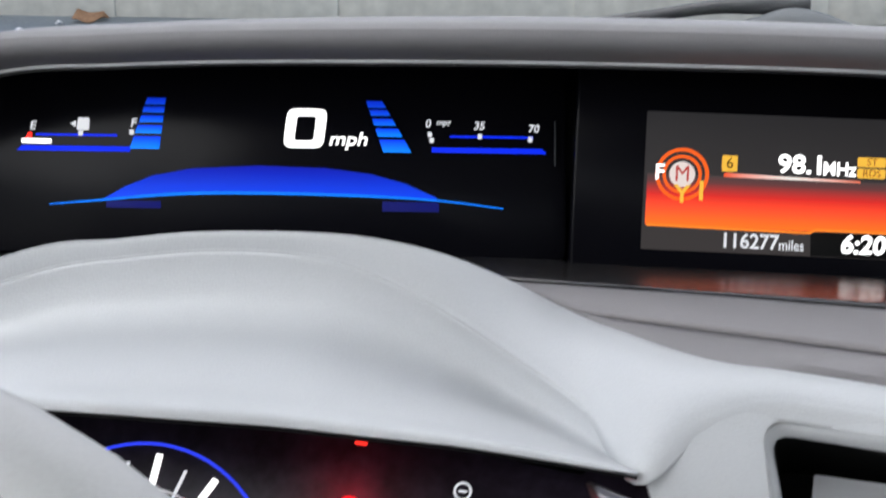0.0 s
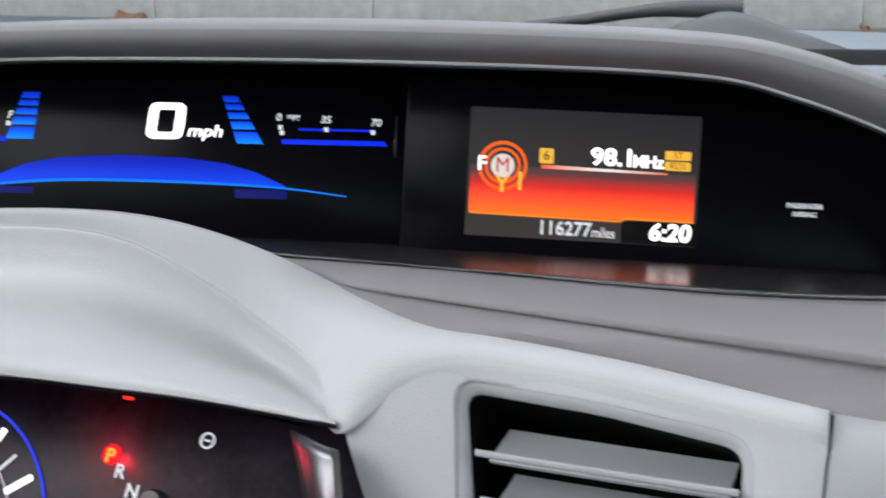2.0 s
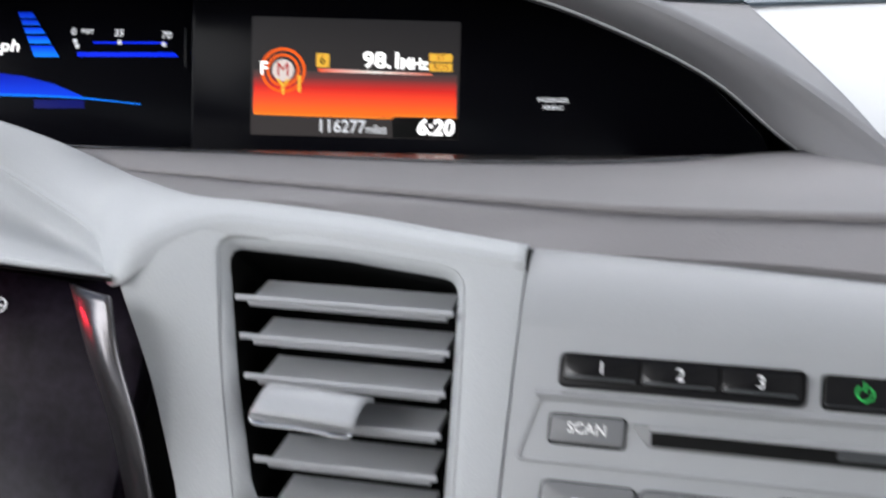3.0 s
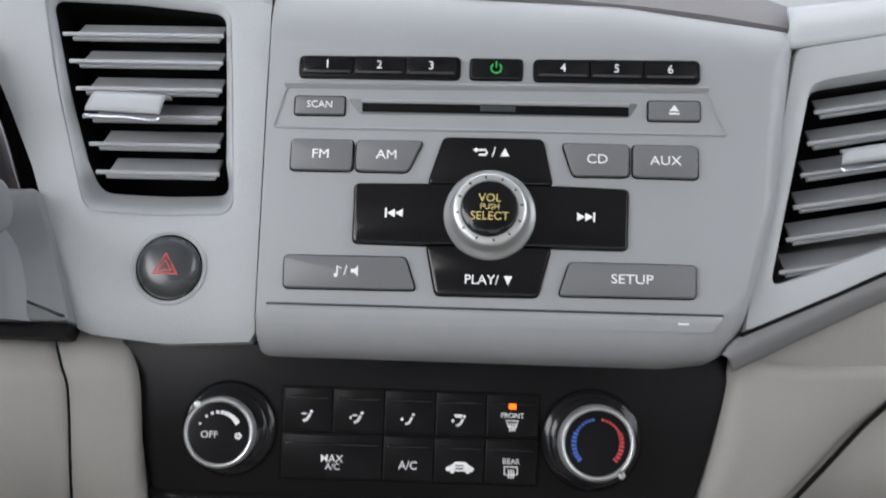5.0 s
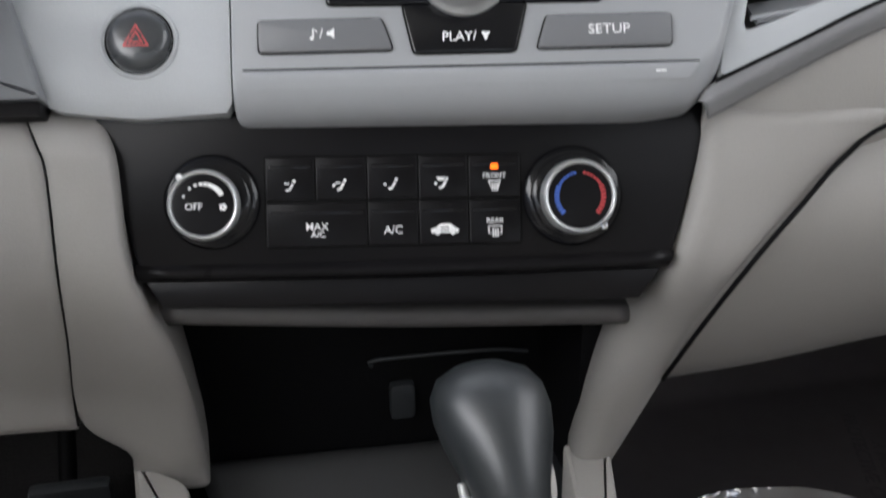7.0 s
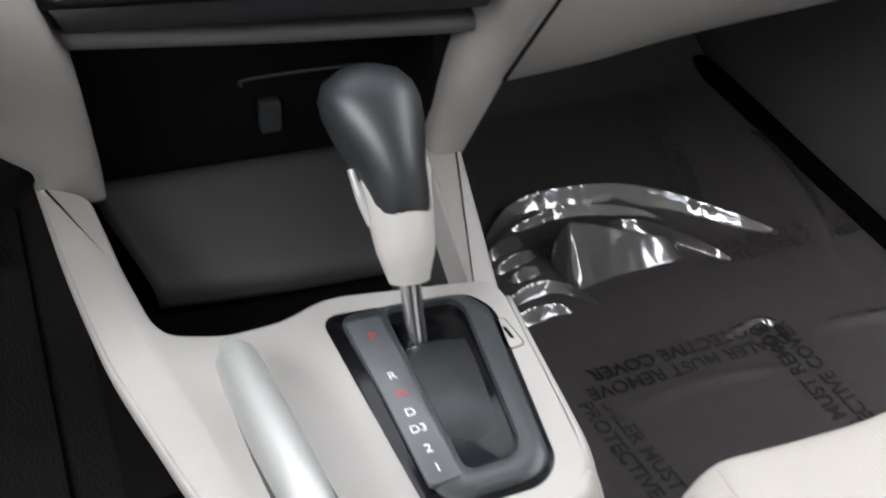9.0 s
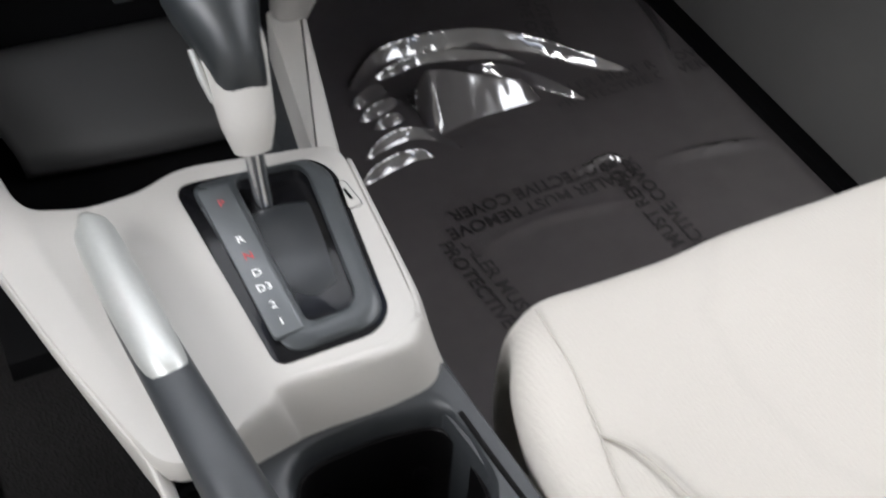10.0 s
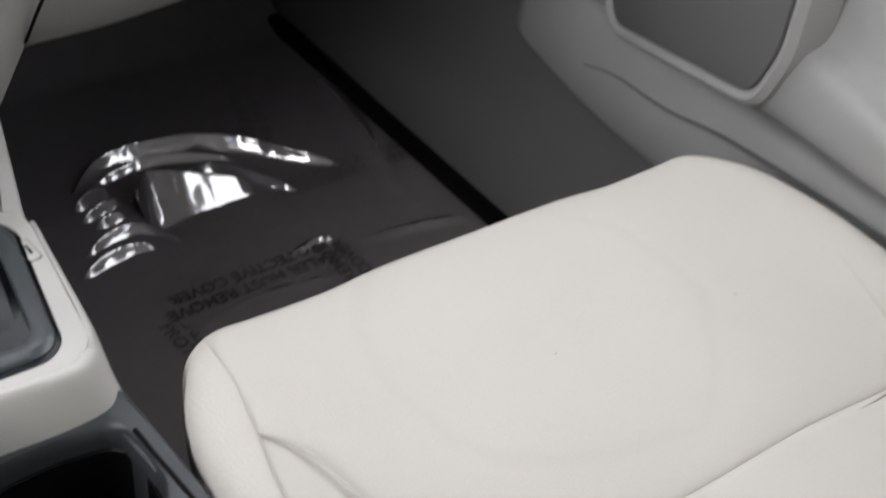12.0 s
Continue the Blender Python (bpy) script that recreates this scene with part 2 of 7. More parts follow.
def block(x0, y0, z0, x1, y1, z1, bev=0.0, seg=2):
    bm = bmesh.new()
    bmesh.ops.create_cube(bm, size=1.0)
    for v in bm.verts:
        v.co = Vector(((x0 + x1) / 2 + v.co.x * (x1 - x0), (y0 + y1) / 2 + v.co.y * (y1 - y0), (z0 + z1) / 2 + v.co.z * (z1 - z0)))
    if bev > 0:
        bmesh.ops.bevel(bm, geom=list(bm.edges), offset=bev, segments=seg, affect="EDGES", profile=0.6)
    return bm


def words(name, body, size, mat, parent, x, y, z, turn=0.0, bold=0.0, lean=0.0, wide=1.0, align="CENTER"):
    """Lettering in the built-in font, as a thin mesh lying in the local x-y plane."""
    cu = bpy.data.curves.new(name, "FONT")
    cu.body, cu.size, cu.align_x, cu.align_y = body, size, align, "CENTER"
    cu.extrude, cu.offset, cu.shear, cu.resolution_u = 0.00012, bold * size, lean, 3
    tmp = bpy.data.objects.new(name, cu)
    me = bpy.data.meshes.new_from_object(tmp)
    me.materials.clear()
    me.materials.append(mat)
    bpy.data.objects.remove(tmp)
    ob = new(name, me)
    ob.parent = parent
    ob.matrix_local = Matrix.Translation((x, y, z)) @ Matrix.Rotation(radians(turn), 4, "Z") @ Matrix.Diagonal((wide, 1, 1, 1))
    return ob


def mm(pts):
    return [tuple(c * 0.001 for c in p) for p in pts]


# ---- local frames of the dashboard faces ----
RAD = frame_of((0.0, 0.0, 0.55), (0.9875, -0.1576, -0.0007), (0.0857, 0.5329, 0.8418))
HV = frame_of((-0.0245, -0.0237, 0.4515), (0.9966, -0.0808, 0.0149), (0.0212, 0.4277, 0.9037)) @ Matrix.Rotation(radians(-3.2), 4, "Z")
SC = frame_of((-0.1834, 0.2913, 0.6701), (0.9948, 0.0999, -0.0218), (0.0027, 0.1879, 0.9822))
MT = frame_of((-0.3791, 0.2899, 0.6773), (0.986, 0.1667, -0.0038), (-0.0479, 0.3047, 0.9512))

# ---- cabin shell and outside ----
def slab(name, bm, mat, label, category, parent=None):
    return tagged(finish(name, bm, mat, parent), label, category, kind="structure")


HEADLINER = material("headliner_cloth", (0.42, 0.41, 0.39), 0.9, vary=0.06, grain=700, bump=0.3)
DOORGRAY = material("door_gray_plastic", (0.30, 0.295, 0.285), 0.55, vary=0.08, grain=1200, bump=0.25)
DOORLOW = material("door_dark_plastic", (0.115, 0.112, 0.108), 0.6, vary=0.1, grain=1200, bump=0.25)
slab("floor", block(-0.72, -1.9, -0.10, 0.72, 0.75, -0.025, 0.01), CARPET, "dark carpeted car floor", "floor")
slab("ceiling", block(-0.78, -1.75, 1.10, 0.78, 0.02, 1.14, 0.015), HEADLINER, "pale cloth headliner of the car roof", "ceiling")
slab("wall_front", block(-0.76, 0.74, -0.10, 0.76, 0.80, 0.655, 0.005), DARK, "dark firewall behind the dashboard", "wall")
slab("wall_rear", block(-0.76, -1.95, -0.10, 0.76, -1.88, 0.78, 0.01), BEIGE, "beige wall behind the rear seats", "wall")
slab("wall_driver_side", block(-0.76, -1.9, -0.10, -0.70, 0.75, 0.66, 0.012), DOORGRAY, "gray inner wall of the driver side", "wall")
for sx, side in ((-1, "driver"), (1, "passenger")):
    post = slab("pillar_" + side, tube([(sx * 0.755, 0.40, 0.62), (sx * 0.71, 0.22, 0.90), (sx * 0.66, 0.02, 1.12)], 0.03, 12, 12), HEADLINER,
                "pale windshield pillar with cloth trim", "pillar")
    slab("post_" + side, block(sx * 0.71 - 0.02, -0.86, 0.6, sx * 0.71 + 0.02, -0.74, 1.12, 0.01), HEADLINER, "pale trim of the door post", "pillar")

GLASS = bpy.data.materials.new("clear_glass")
GLASS.use_nodes = True
gb = GLASS.node_tree.nodes["Principled BSDF"]
gb.inputs["Base Color"].default_value = (1, 1, 1, 1)
gb.inputs["Roughness"].default_value, gb.inputs["Transmission Weight"].default_value, gb.inputs["IOR"].default_value = 0.0, 1.0, 1.01
shield = slab("window_windshield", loft([[(-0.76, 0.42, 0.66), (-0.55, 0.70, 0.68), (0, 0.84, 0.69), (0.55, 0.70, 0.68), (0.76, 0.42, 0.66)], [(-0.71, 0.22, 0.90), (-0.4, 0.42, 0.93), (0, 0.47, 0.94), (0.4, 0.42, 0.93), (0.71, 0.22, 0.90)],
                                         [(-0.66, 0.02, 1.10), (-0.35, 0.08, 1.115), (0, 0.10, 1.12), (0.35, 0.08, 1.115), (0.66, 0.02, 1.10)]], 40, 120), GLASS, "clear curved windshield glass", "window")
skin(shield, 0.004)
shield.visible_shadow = False

ASPHALT = material("wet_gray_asphalt", (0.27, 0.31, 0.33), 0.8, vary=0.25, grain=60, bump=0.6, blotch=1.2, depth=0.01)
STONE = material("gray_kerb_stone", (0.56, 0.545, 0.48), 0.85, vary=0.2, grain=14, bump=0.3, blotch=2.5, depth=0.01)
GRASS = material("dry_grass", (0.66, 0.60, 0.40), 0.95, vary=0.5, grain=22, bump=0.8, blotch=1.6, depth=0.02)
PAINT = material("dark_gray_car_paint", (0.24, 0.27, 0.285), 0.6, metal=0.0, vary=0.10, grain=300, bump=0.02, spec=0.25)


def ground_line(y):
    return float(np.interp(y, [-60, 1.8, 5.85, 5.95, 9, 60], [-0.36, -0.36, 0.55, 0.56, 0.9, 5.0]))


def ground_sheet(y0, y1, n, name, mat, label, lift=0.0):
    rows = []
    for i in range(n):
        y = y0 + (y1 - y0) * i / (n - 1)
        rows.append([Vector((x, y, ground_line(y) + lift)) for x in np.linspace(-60, 60, 41)])
    ob = slab(name, grid_bm(rows), mat, label, "ground")
    skin(ob, 0.05, -1)
    return ob


ground_sheet(-60, 5.9, 60, "ground", ASPHALT, "gray asphalt of the parking place, rising to the kerb")
slab("grass_verge", grid_bm([[Vector((x, y, 0.72 + 0.09 * (y - 6.0) + 0.03 * noise.noise(Vector((x * 1.3, y * 1.3, 0))))) for x in np.linspace(-14, 14, 90)]
                             for y in np.linspace(6.05, 14, 40)]), GRASS, "dry yellow-green grass verge behind the kerb", "ground")


def kerb_stone():
    bm = block(-0.6, 0, 0, 0.5995, 0.16, 0.19, 0.005, 2)
    for v in bm.verts:
        v.co += Vector((noise.noise(v.co * 9), noise.noise(v.co * 11), noise.noise(v.co * 7))) * 0.006
    return bm


kerb = tagged(new("kerb"), "worn gray stone kerb at the edge of the grass", "kerb", kind="structure")
kerb.location = (0, 5.9, 0.555)
kerb.rotation_euler = (0, -0.017, 0)
first = part("kerb_stone", kerb_stone(), STONE, kerb)
first.location = (-6.0, 0, 0)
for i in range(1, 11):
    o = new("kerb_stone", first.data)
    o.parent = kerb
    o.location = (-6.0 + 1.2 * i, 0.01 * math.sin(i * 2.1), 0.006 * math.sin(i * 1.3))

TUFT = material("straw_and_green_blades", (0.66, 0.60, 0.40), 0.9, vary=0.35, grain=6, bump=0, blotch=1.5)
tv, tf = [], []
rng = random.Random(4)
for i in range(2600):
    x, y = rng.uniform(-6, 5), rng.uniform(6.05, 7.6)
    z = 0.71 + 0.09 * (y - 6.0)
    h, w, a = rng.uniform(0.03, 0.12), rng.uniform(0.006, 0.014), rng.uniform(0, 3.14)
    dx, dy, lx, ly = math.cos(a) * w, math.sin(a) * w, rng.uniform(-0.05, 0.05), rng.uniform(-0.05, 0.05)
    k = len(tv)
    tv += [(x - dx, y - dy, z), (x + dx, y + dy, z), (x + lx, y + ly, z + h)]
    tf.append((k, k + 1, k + 2))
tm = bpy.data.meshes.new("grass_blades")
tm.from_pydata(tv, [], tf)
tm.materials.append(TUFT)
tagged(new("grass_blades", tm), "dry straw-coloured grass blades on the verge", "grass", kind="stuff")

DEADLEAF = material("brown_dead_leaf", (0.30, 0.17, 0.09), 0.8, vary=0.3, grain=60, bump=0.2)
for lx, ly, lz, turn in ((-3.1, 5.80, 0.545, 20), (0.62, 5.82, 0.55, 70)):
    leaf = finish("dead_leaf", loft([[(-0.07, -0.03, 0.02), (0, -0.05, 0.0), (0.07, -0.02, 0.03)], [(-0.09, 0, 0.0), (0, 0, 0.015), (0.10, 0.01, 0.0)],
                                     [(-0.06, 0.04, 0.04), (0, 0.05, 0.01), (0.07, 0.03, 0.03)]], 9, 7), DEADLEAF, m=pose(lx, ly, lz, 25, 0, turn))
    skin(leaf, 0.003)
    tagged(leaf, "curled brown dead leaf against the kerb", "leaf", "dead leaves")

bonnet = thing("car_bonnet", "dark gray painted bonnet beyond the windshield", "bonnet")
skin(part("bonnet_skin", loft([[(-0.78, 0.86, 0.60), (-0.3, 0.98, 0.655), (0.3, 0.98, 0.655), (0.78, 0.86, 0.60)],
                               [(-0.78, 1.25, 0.61), (-0.3, 1.30, 0.69), (0.3, 1.30, 0.69), (0.78, 1.25, 0.61)],
                               [(-0.72, 1.65, 0.55), (-0.3, 1.72, 0.655), (0.3, 1.72, 0.655), (0.72, 1.65, 0.55)],
                               [(-0.62, 1.85, 0.40), (-0.3, 1.95, 0.50), (0.3, 1.95, 0.50), (0.62, 1.85, 0.40)]], 30, 20), PAINT, bonnet), 0.003)
part("cowl_panel", loft([[(-0.75, 0.72, 0.655), (0, 0.86, 0.672), (0.75, 0.72, 0.655)], [(-0.75, 0.80, 0.65), (0, 0.93, 0.668), (0.75, 0.80, 0.65)],
                         [(-0.75, 0.90, 0.60), (0, 1.0, 0.62), (0.75, 0.9, 0.60)]], 24, 8), DARK, bonnet, "black plastic cowl under the glass")

wiper = thing("windshield_wiper", "dark windshield wiper resting at the glass foot", "wiper")
part("arm", tube([(-0.10, 0.88, 0.736), (-0.15, 0.88, 0.735), (-0.19, 0.88, 0.732), (-0.283, 0.88, 0.718), (-0.42, 0.88, 0.704)], [0.009, 0.008, 0.006, 0.005, 0.005], 10, 24), CHAR, wiper)
part("blade", tube([(-0.16, 0.90, 0.712), (-0.30, 0.90, 0.708), (-0.55, 0.86, 0.698)], [0.004, 0.006, 0.004], 8, 16), DARK, wiper)
part("pivot_cover", loft([[(-0.20, 0.86, 0.700), (-0.11, 0.85, 0.706), (0.0, 0.86, 0.700)], [(-0.15, 0.87, 0.724), (-0.11, 0.87, 0.734), (-0.055, 0.87, 0.718)],
                          [(-0.20, 0.92, 0.700), (-0.11, 0.93, 0.712), (0.0, 0.92, 0.700)]], 18, 14), material("wiper_gray_plastic", (0.09, 0.10, 0.105), 0.6), wiper, "dark rounded pivot cover")

slab("road_marking", block(-0.10, -0.09, 0, 0.10, 0.09, 0.012, 0.002), WHITE, "short white painted marking on the asphalt", "road marking").matrix_world = pose(-1.62, 5.56, ground_line(5.56) - 0.003, math.degrees(math.atan(0.2247)), 0, 0)
for lx, ly, size in ((-3.55, 5.45, 0.022), (-3.36, 5.55, 0.024), (-3.29, 5.43, 0.026), (-3.22, 5.70, 0.018)):
    bit = finish("litter_scrap", loft([[(-size, -size, 0.004), (0, -size, 0.02), (size, -0.8 * size, 0.004)], [(-size, 0, 0.012), (0, 0, 0.026), (size, 0, 0.01)], [(-0.7 * size, size, 0.003), (0, size, 0.015), (size, 0.7 * size, 0.004)]], 7, 7), WHITE, m=pose(lx, ly, ground_line(ly) - 0.002, math.degrees(math.atan(0.2247)), 0, 30))
    skin(bit, 0.003)
    tagged(bit, "small crumpled white paper scrap on the asphalt", "litter", "litter scraps")

# ---- dashboard skins ----
SHELF = material("shelf_satin_plastic", (0.034, 0.033, 0.034), 0.22, vary=0.06, grain=1300, bump=0.03, spec=1.0)
dash = thing("dashboard", "light gray moulded dashboard with a hooded upper display", "dashboard")
lip = [(-0.66, 0.13, 0.63), (-0.57, 0.185, 0.690), (-0.495, 0.207, 0.713), (-0.442, 0.21, 0.718), (-0.368, 0.21, 0.721), (-0.256, 0.21, 0.7225), (-0.141, 0.21, 0.721),
       (-0.097, 0.21, 0.713), (-0.053, 0.208, 0.697), (-0.017, 0.204, 0.679), (0.014, 0.195, 0.655), (0.040, 0.165, 0.645), (0.067, 0.13, 0.640)]
top = [(-0.67, 0.14, 0.64), (-0.575, 0.195, 0.703), (-0.50, 0.217, 0.7265), (-0.44, 0.22, 0.732), (-0.36, 0.22, 0.7355), (-0.258, 0.22, 0.737), (-0.142, 0.22, 0.735),
       (-0.095, 0.22, 0.7285), (-0.045, 0.218, 0.712), (-0.003, 0.214, 0.692), (0.034, 0.200, 0.669), (0.055, 0.170, 0.652), (0.069, 0.132, 0.641)]
V = Vector
lip = [(a, b, c + 0.0035 * (a < 0.02)) for a, b, c in lip]
lip = [V(a) + V((0, 0.012 * min(1.0, max(0.0, (0.06 - a[0]) * 12)), -0.0003)) for a in lip]
mid = [V(a).lerp(V(b), 0.62) + V((0, -0.011 * min(1.0, max(0.15, (0.06 - a[0]) * 12)), 0.0)) for a, b in zip(lip, top)]
mid[-1] = V((0.068, 0.129, 0.6405))
back_in = [V(a) + V((0, 0.085 * min(1.0, max(0.0, (0.06 - a[0]) * 9)), 0.002)) for a in lip]
far1 = [V(b) + V((0.0, 0.07, -0.003)) for b in top]
far2 = [V((b[0], b[1] + 0.24, 0.5 * (b[2] + 0.700) - 0.012)) for b in top]
far3 = [V((b[0] * 1.05, 0.74, 0.688)) for b in top]
skin(part("display_hood", loft([back_in, [V(p) + V((0, 0.012, -0.001)) for p in lip], lip, mid, top, far1, far2, far3], 72, 40), VISOR, dash), 0.004)
skin(part("hood_lining", loft([[V(p) + V((0, 0.002, -0.0035)) for p in lip], [V(p) + V((0, 0, -0.0038)) for p in back_in]], 72, 6), material("hood_lining_black", (0.006, 0.006, 0.007), 0.22, vary=0.1, grain=600, bump=0.02, spec=0.8), dash, "black glossy underside of the display hood"), 0.002)
part("lip_edge", tube([V(p) + V((0, -0.0004, -0.0022)) for p in lip], 0.0008, 8, 90), GRAY, dash, "thin pale edge under the display hood")

part("housing_wall", block(-0.345, 0.358, 0.640, -0.225, 0.366, 0.724, 0.002), BLACKPRINT, dash, "black wall behind the displays")

crease = [(-0.286, 0.168, 0.653), (-0.217, 0.163, 0.653), (-0.154, 0.155, 0.653), (-0.104, 0.153, 0.653), (-0.043, 0.164, 0.653), (0.018, 0.195, 0.653), (0.10, 0.20, 0.648)]
crease2 = [(-0.256, 0.153, 0.6475), (-0.19, 0.135, 0.6475), (-0.113, 0.114, 0.6475), (-0.053, 0.100, 0.6475), (0.03, 0.094, 0.648), (0.09, 0.10, 0.647), (0.16, 0.105, 0.640)]
roll = [(-0.233, 0.078, 0.629), (-0.195, 0.088, 0.636), (-0.093, 0.0905, 0.6365), (0.0, 0.075, 0.6365), (0.06, 0.066, 0.635), (0.112, 0.060, 0.633)]
skin(part("display_shelf", loft([[(-0.42, 0.315, 0.628), (-0.25, 0.315, 0.628), (-0.12, 0.31, 0.628), (0.03, 0.28, 0.634)],
                                 [(-0.40, 0.24, 0.640), (-0.23, 0.235, 0.641), (-0.11, 0.23, 0.642), (0.025, 0.23, 0.645)],
                                 [(-0.30, 0.172, 0.653), (-0.19, 0.160, 0.653), (-0.08, 0.156, 0.653), (0.018, 0.196, 0.6525)]], 40, 14), SHELF, dash, "dark satin shelf in front of the displays"), 0.003)
part("shelf_seam", tube([V(p) + V((0, 0.0, 0.0002)) for p in crease], 0.0011, 8, 50), BLACKPRINT, dash, "thin black gap in the dashboard")
bend = [(-0.2568, 0.1536, 0.6475), (-0.2281, 0.1252, 0.646), (-0.2072, 0.1168, 0.6435), (-0.1945, 0.1181, 0.642), (-0.1708, 0.118, 0.6395), (-0.1438, 0.1128, 0.6375), (-0.1183, 0.1039, 0.636), (-0.0926, 0.0922, 0.6355)]
front = bend + [(-0.045, 0.0835, 0.6362), (0.0, 0.075, 0.6365), (0.06, 0.064, 0.6335), (0.112, 0.053, 0.6285), (0.17, 0.046, 0.619)]
skin(part("upper_pad", loft([[V(p) + V((0, -0.001, -0.0006)) for p in crease], [V(a).lerp(V(b), 0.5) + V((0, 0, 0.0006)) for a, b in zip(crease, crease2)], crease2], 48, 12), PAD, dash, "taupe soft dashboard pad"), 0.003)
c2 = catmull(crease2, 60)
f2 = catmull(front, 60)
skin(part("lower_pad", grid_bm([[p + V((0, 0.001, -0.0012)) for p in c2], [a.lerp(b, 0.35) + V((0, 0, -0.0002)) for a, b in zip(c2, f2)], [a.lerp(b, 0.7) + V((0, 0, 0.0003)) for a, b in zip(c2, f2)],
                                [p + V((0, 0.0005, -0.0004)) for p in f2], [p + V((0, 0.004, -0.012)) for p in f2]]), PAD, dash, "taupe soft dashboard pad"), 0.002)
skin(part("passenger_pad", loft([[(0.085, 0.05, 0.608), (0.25, 0.055, 0.622), (0.5, 0.055, 0.615), (0.76, 0.06, 0.60)],
                                 [(0.07, 0.085, 0.630), (0.25, 0.085, 0.640), (0.5, 0.085, 0.636), (0.76, 0.09, 0.622)],
                                 [(0.074, 0.13, 0.630), (0.25, 0.16, 0.654), (0.5, 0.16, 0.65), (0.76, 0.17, 0.634)],
                                 [(0.05, 0.30, 0.636), (0.25, 0.32, 0.668), (0.5, 0.32, 0.664), (0.76, 0.33, 0.648)],
                                 [(0.03, 0.55, 0.660), (0.25, 0.55, 0.686), (0.5, 0.55, 0.68), (0.76, 0.55, 0.662)],
                                 [(-0.08, 0.76, 0.680), (0.25, 0.76, 0.690), (0.5, 0.74, 0.685), (0.76, 0.70, 0.67)]], 40, 30), GRAY, dash), 0.004)
part("defroster_strip", loft([[(-0.42, 0.66, 0.690), (-0.1, 0.70, 0.698), (0.3, 0.70, 0.700), (0.70, 0.60, 0.69)], [(-0.42, 0.675, 0.702), (-0.1, 0.72, 0.709), (0.3, 0.72, 0.711), (0.70, 0.615, 0.70)], [(-0.42, 0.70, 0.690), (-0.1, 0.75, 0.698), (0.3, 0.75, 0.70), (0.70, 0.64, 0.69)]], 30, 8), BLACKPRINT, dash, "black defroster strip at the glass foot")
part("airbag_seam", tube([(0.13, 0.14, 0.6515), (0.125, 0.2, 0.656), (0.15, 0.34, 0.665), (0.19, 0.5, 0.678)], 0.0010, 6, 30), DARK, dash, "fine dark seam of the airbag lid")
# gauge hood over the rev counter
ridge = [(-0.475, 0.10, 0.628), (-0.455, 0.115, 0.648), (-0.422, 0.12, 0.661), (-0.395, 0.12, 0.6665), (-0.36, 0.12, 0.6705), (-0.325, 0.12, 0.6685), (-0.296, 0.12, 0.6565), (-0.272, 0.118, 0.643), (-0.250, 0.106, 0.633), (-0.234, 0.080, 0.627)]
brow = [(-0.49, 0.07, 0.622), (-0.46, 0.07, 0.630), (-0.42, 0.07, 0.6335), (-0.39, 0.07, 0.634), (-0.36, 0.07, 0.634), (-0.332, 0.07, 0.634), (-0.305, 0.07, 0.633), (-0.279, 0.07, 0.632), (-0.255, 0.071, 0.6295), (-0.2335, 0.073, 0.6265)]
def local(u, v, w):
    return RAD @ V((u * 0.001, v * 0.001, w * 0.001))


def face_row(s, rise):
    return [V(a).lerp(V(b), s) + V((0, -0.57, 0.82)) * rise * min(1.0, (V(a) - V(b)).length / 0.05) for a, b in zip(brow, ridge)]


skin(part("gauge_hood", loft([brow, face_row(0.06, 0.0010), face_row(0.22, -0.0045), face_row(0.46, -0.0100), face_row(0.68, -0.0142), face_row(0.84, -0.0130), face_row(0.94, -0.0068), ridge], 64, 48), GRAY, dash), 0.0012, 0)
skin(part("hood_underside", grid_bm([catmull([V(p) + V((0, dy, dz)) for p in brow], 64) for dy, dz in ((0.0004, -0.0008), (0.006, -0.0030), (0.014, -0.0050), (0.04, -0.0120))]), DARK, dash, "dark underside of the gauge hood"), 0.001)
outer = [(-0.5025, 0.1, 0.641), (-0.4637, 0.113, 0.6548), (-0.4218, 0.1185, 0.6689), (-0.3958, 0.119, 0.6723), (-0.3678, 0.119, 0.6758), (-0.3268, 0.1195, 0.677), (-0.2998, 0.126, 0.6722), (-0.279, 0.142, 0.6611)] + bend
seamline = ridge[:9] + [(-0.2335, 0.0765, 0.6268), local(-229, 99, 4.7), local(-213, 108.5, -0.6), local(-190, 109.5, -4), local(-165, 108.5, -4), local(-135, 105.5, -4), local(-104.6, 103, -4)]
bulge = [0.0010, 0.0012, 0.0014, 0.0016, 0.0018, 0.002, 0.0022, 0.0024, 0.003, 0.0045, 0.0045, 0.0045, 0.0045, 0.0045, 0.004, 0.0035]
ribbon = [[V(p) + (V((0, 0.004, -0.004)) if i < 9 else RAD.to_3x3() @ V((0, -0.004, -0.0010))) for i, p in enumerate(seamline)]]
for s in (0.0, 0.08, 0.2, 0.4, 0.6, 0.8, 0.93, 1.0):
    row = []
    for i, (a, b, h) in enumerate(zip(seamline, outer, bulge)):
        a, b = V(a), V(b)
        soft_ = a.lerp(b, s) + V((0, -0.45, 0.9)) * h * math.sin(math.pi * s) ** 0.8
        e = RAD.to_3x3().transposed() @ (b - a)
        turned = a + RAD.to_3x3() @ V((e.x * s, e.y * math.sin(math.pi * s / 2), e.z * (1 - math.cos(math.pi * s / 2))))
        row.append(soft_.lerp(turned, min(1.0, max(0.0, (i - 7) / 3.0))))
    ribbon.append(row)
ribbon.append([V(p) + V((0, 0.005, -0.004)) for p in outer])
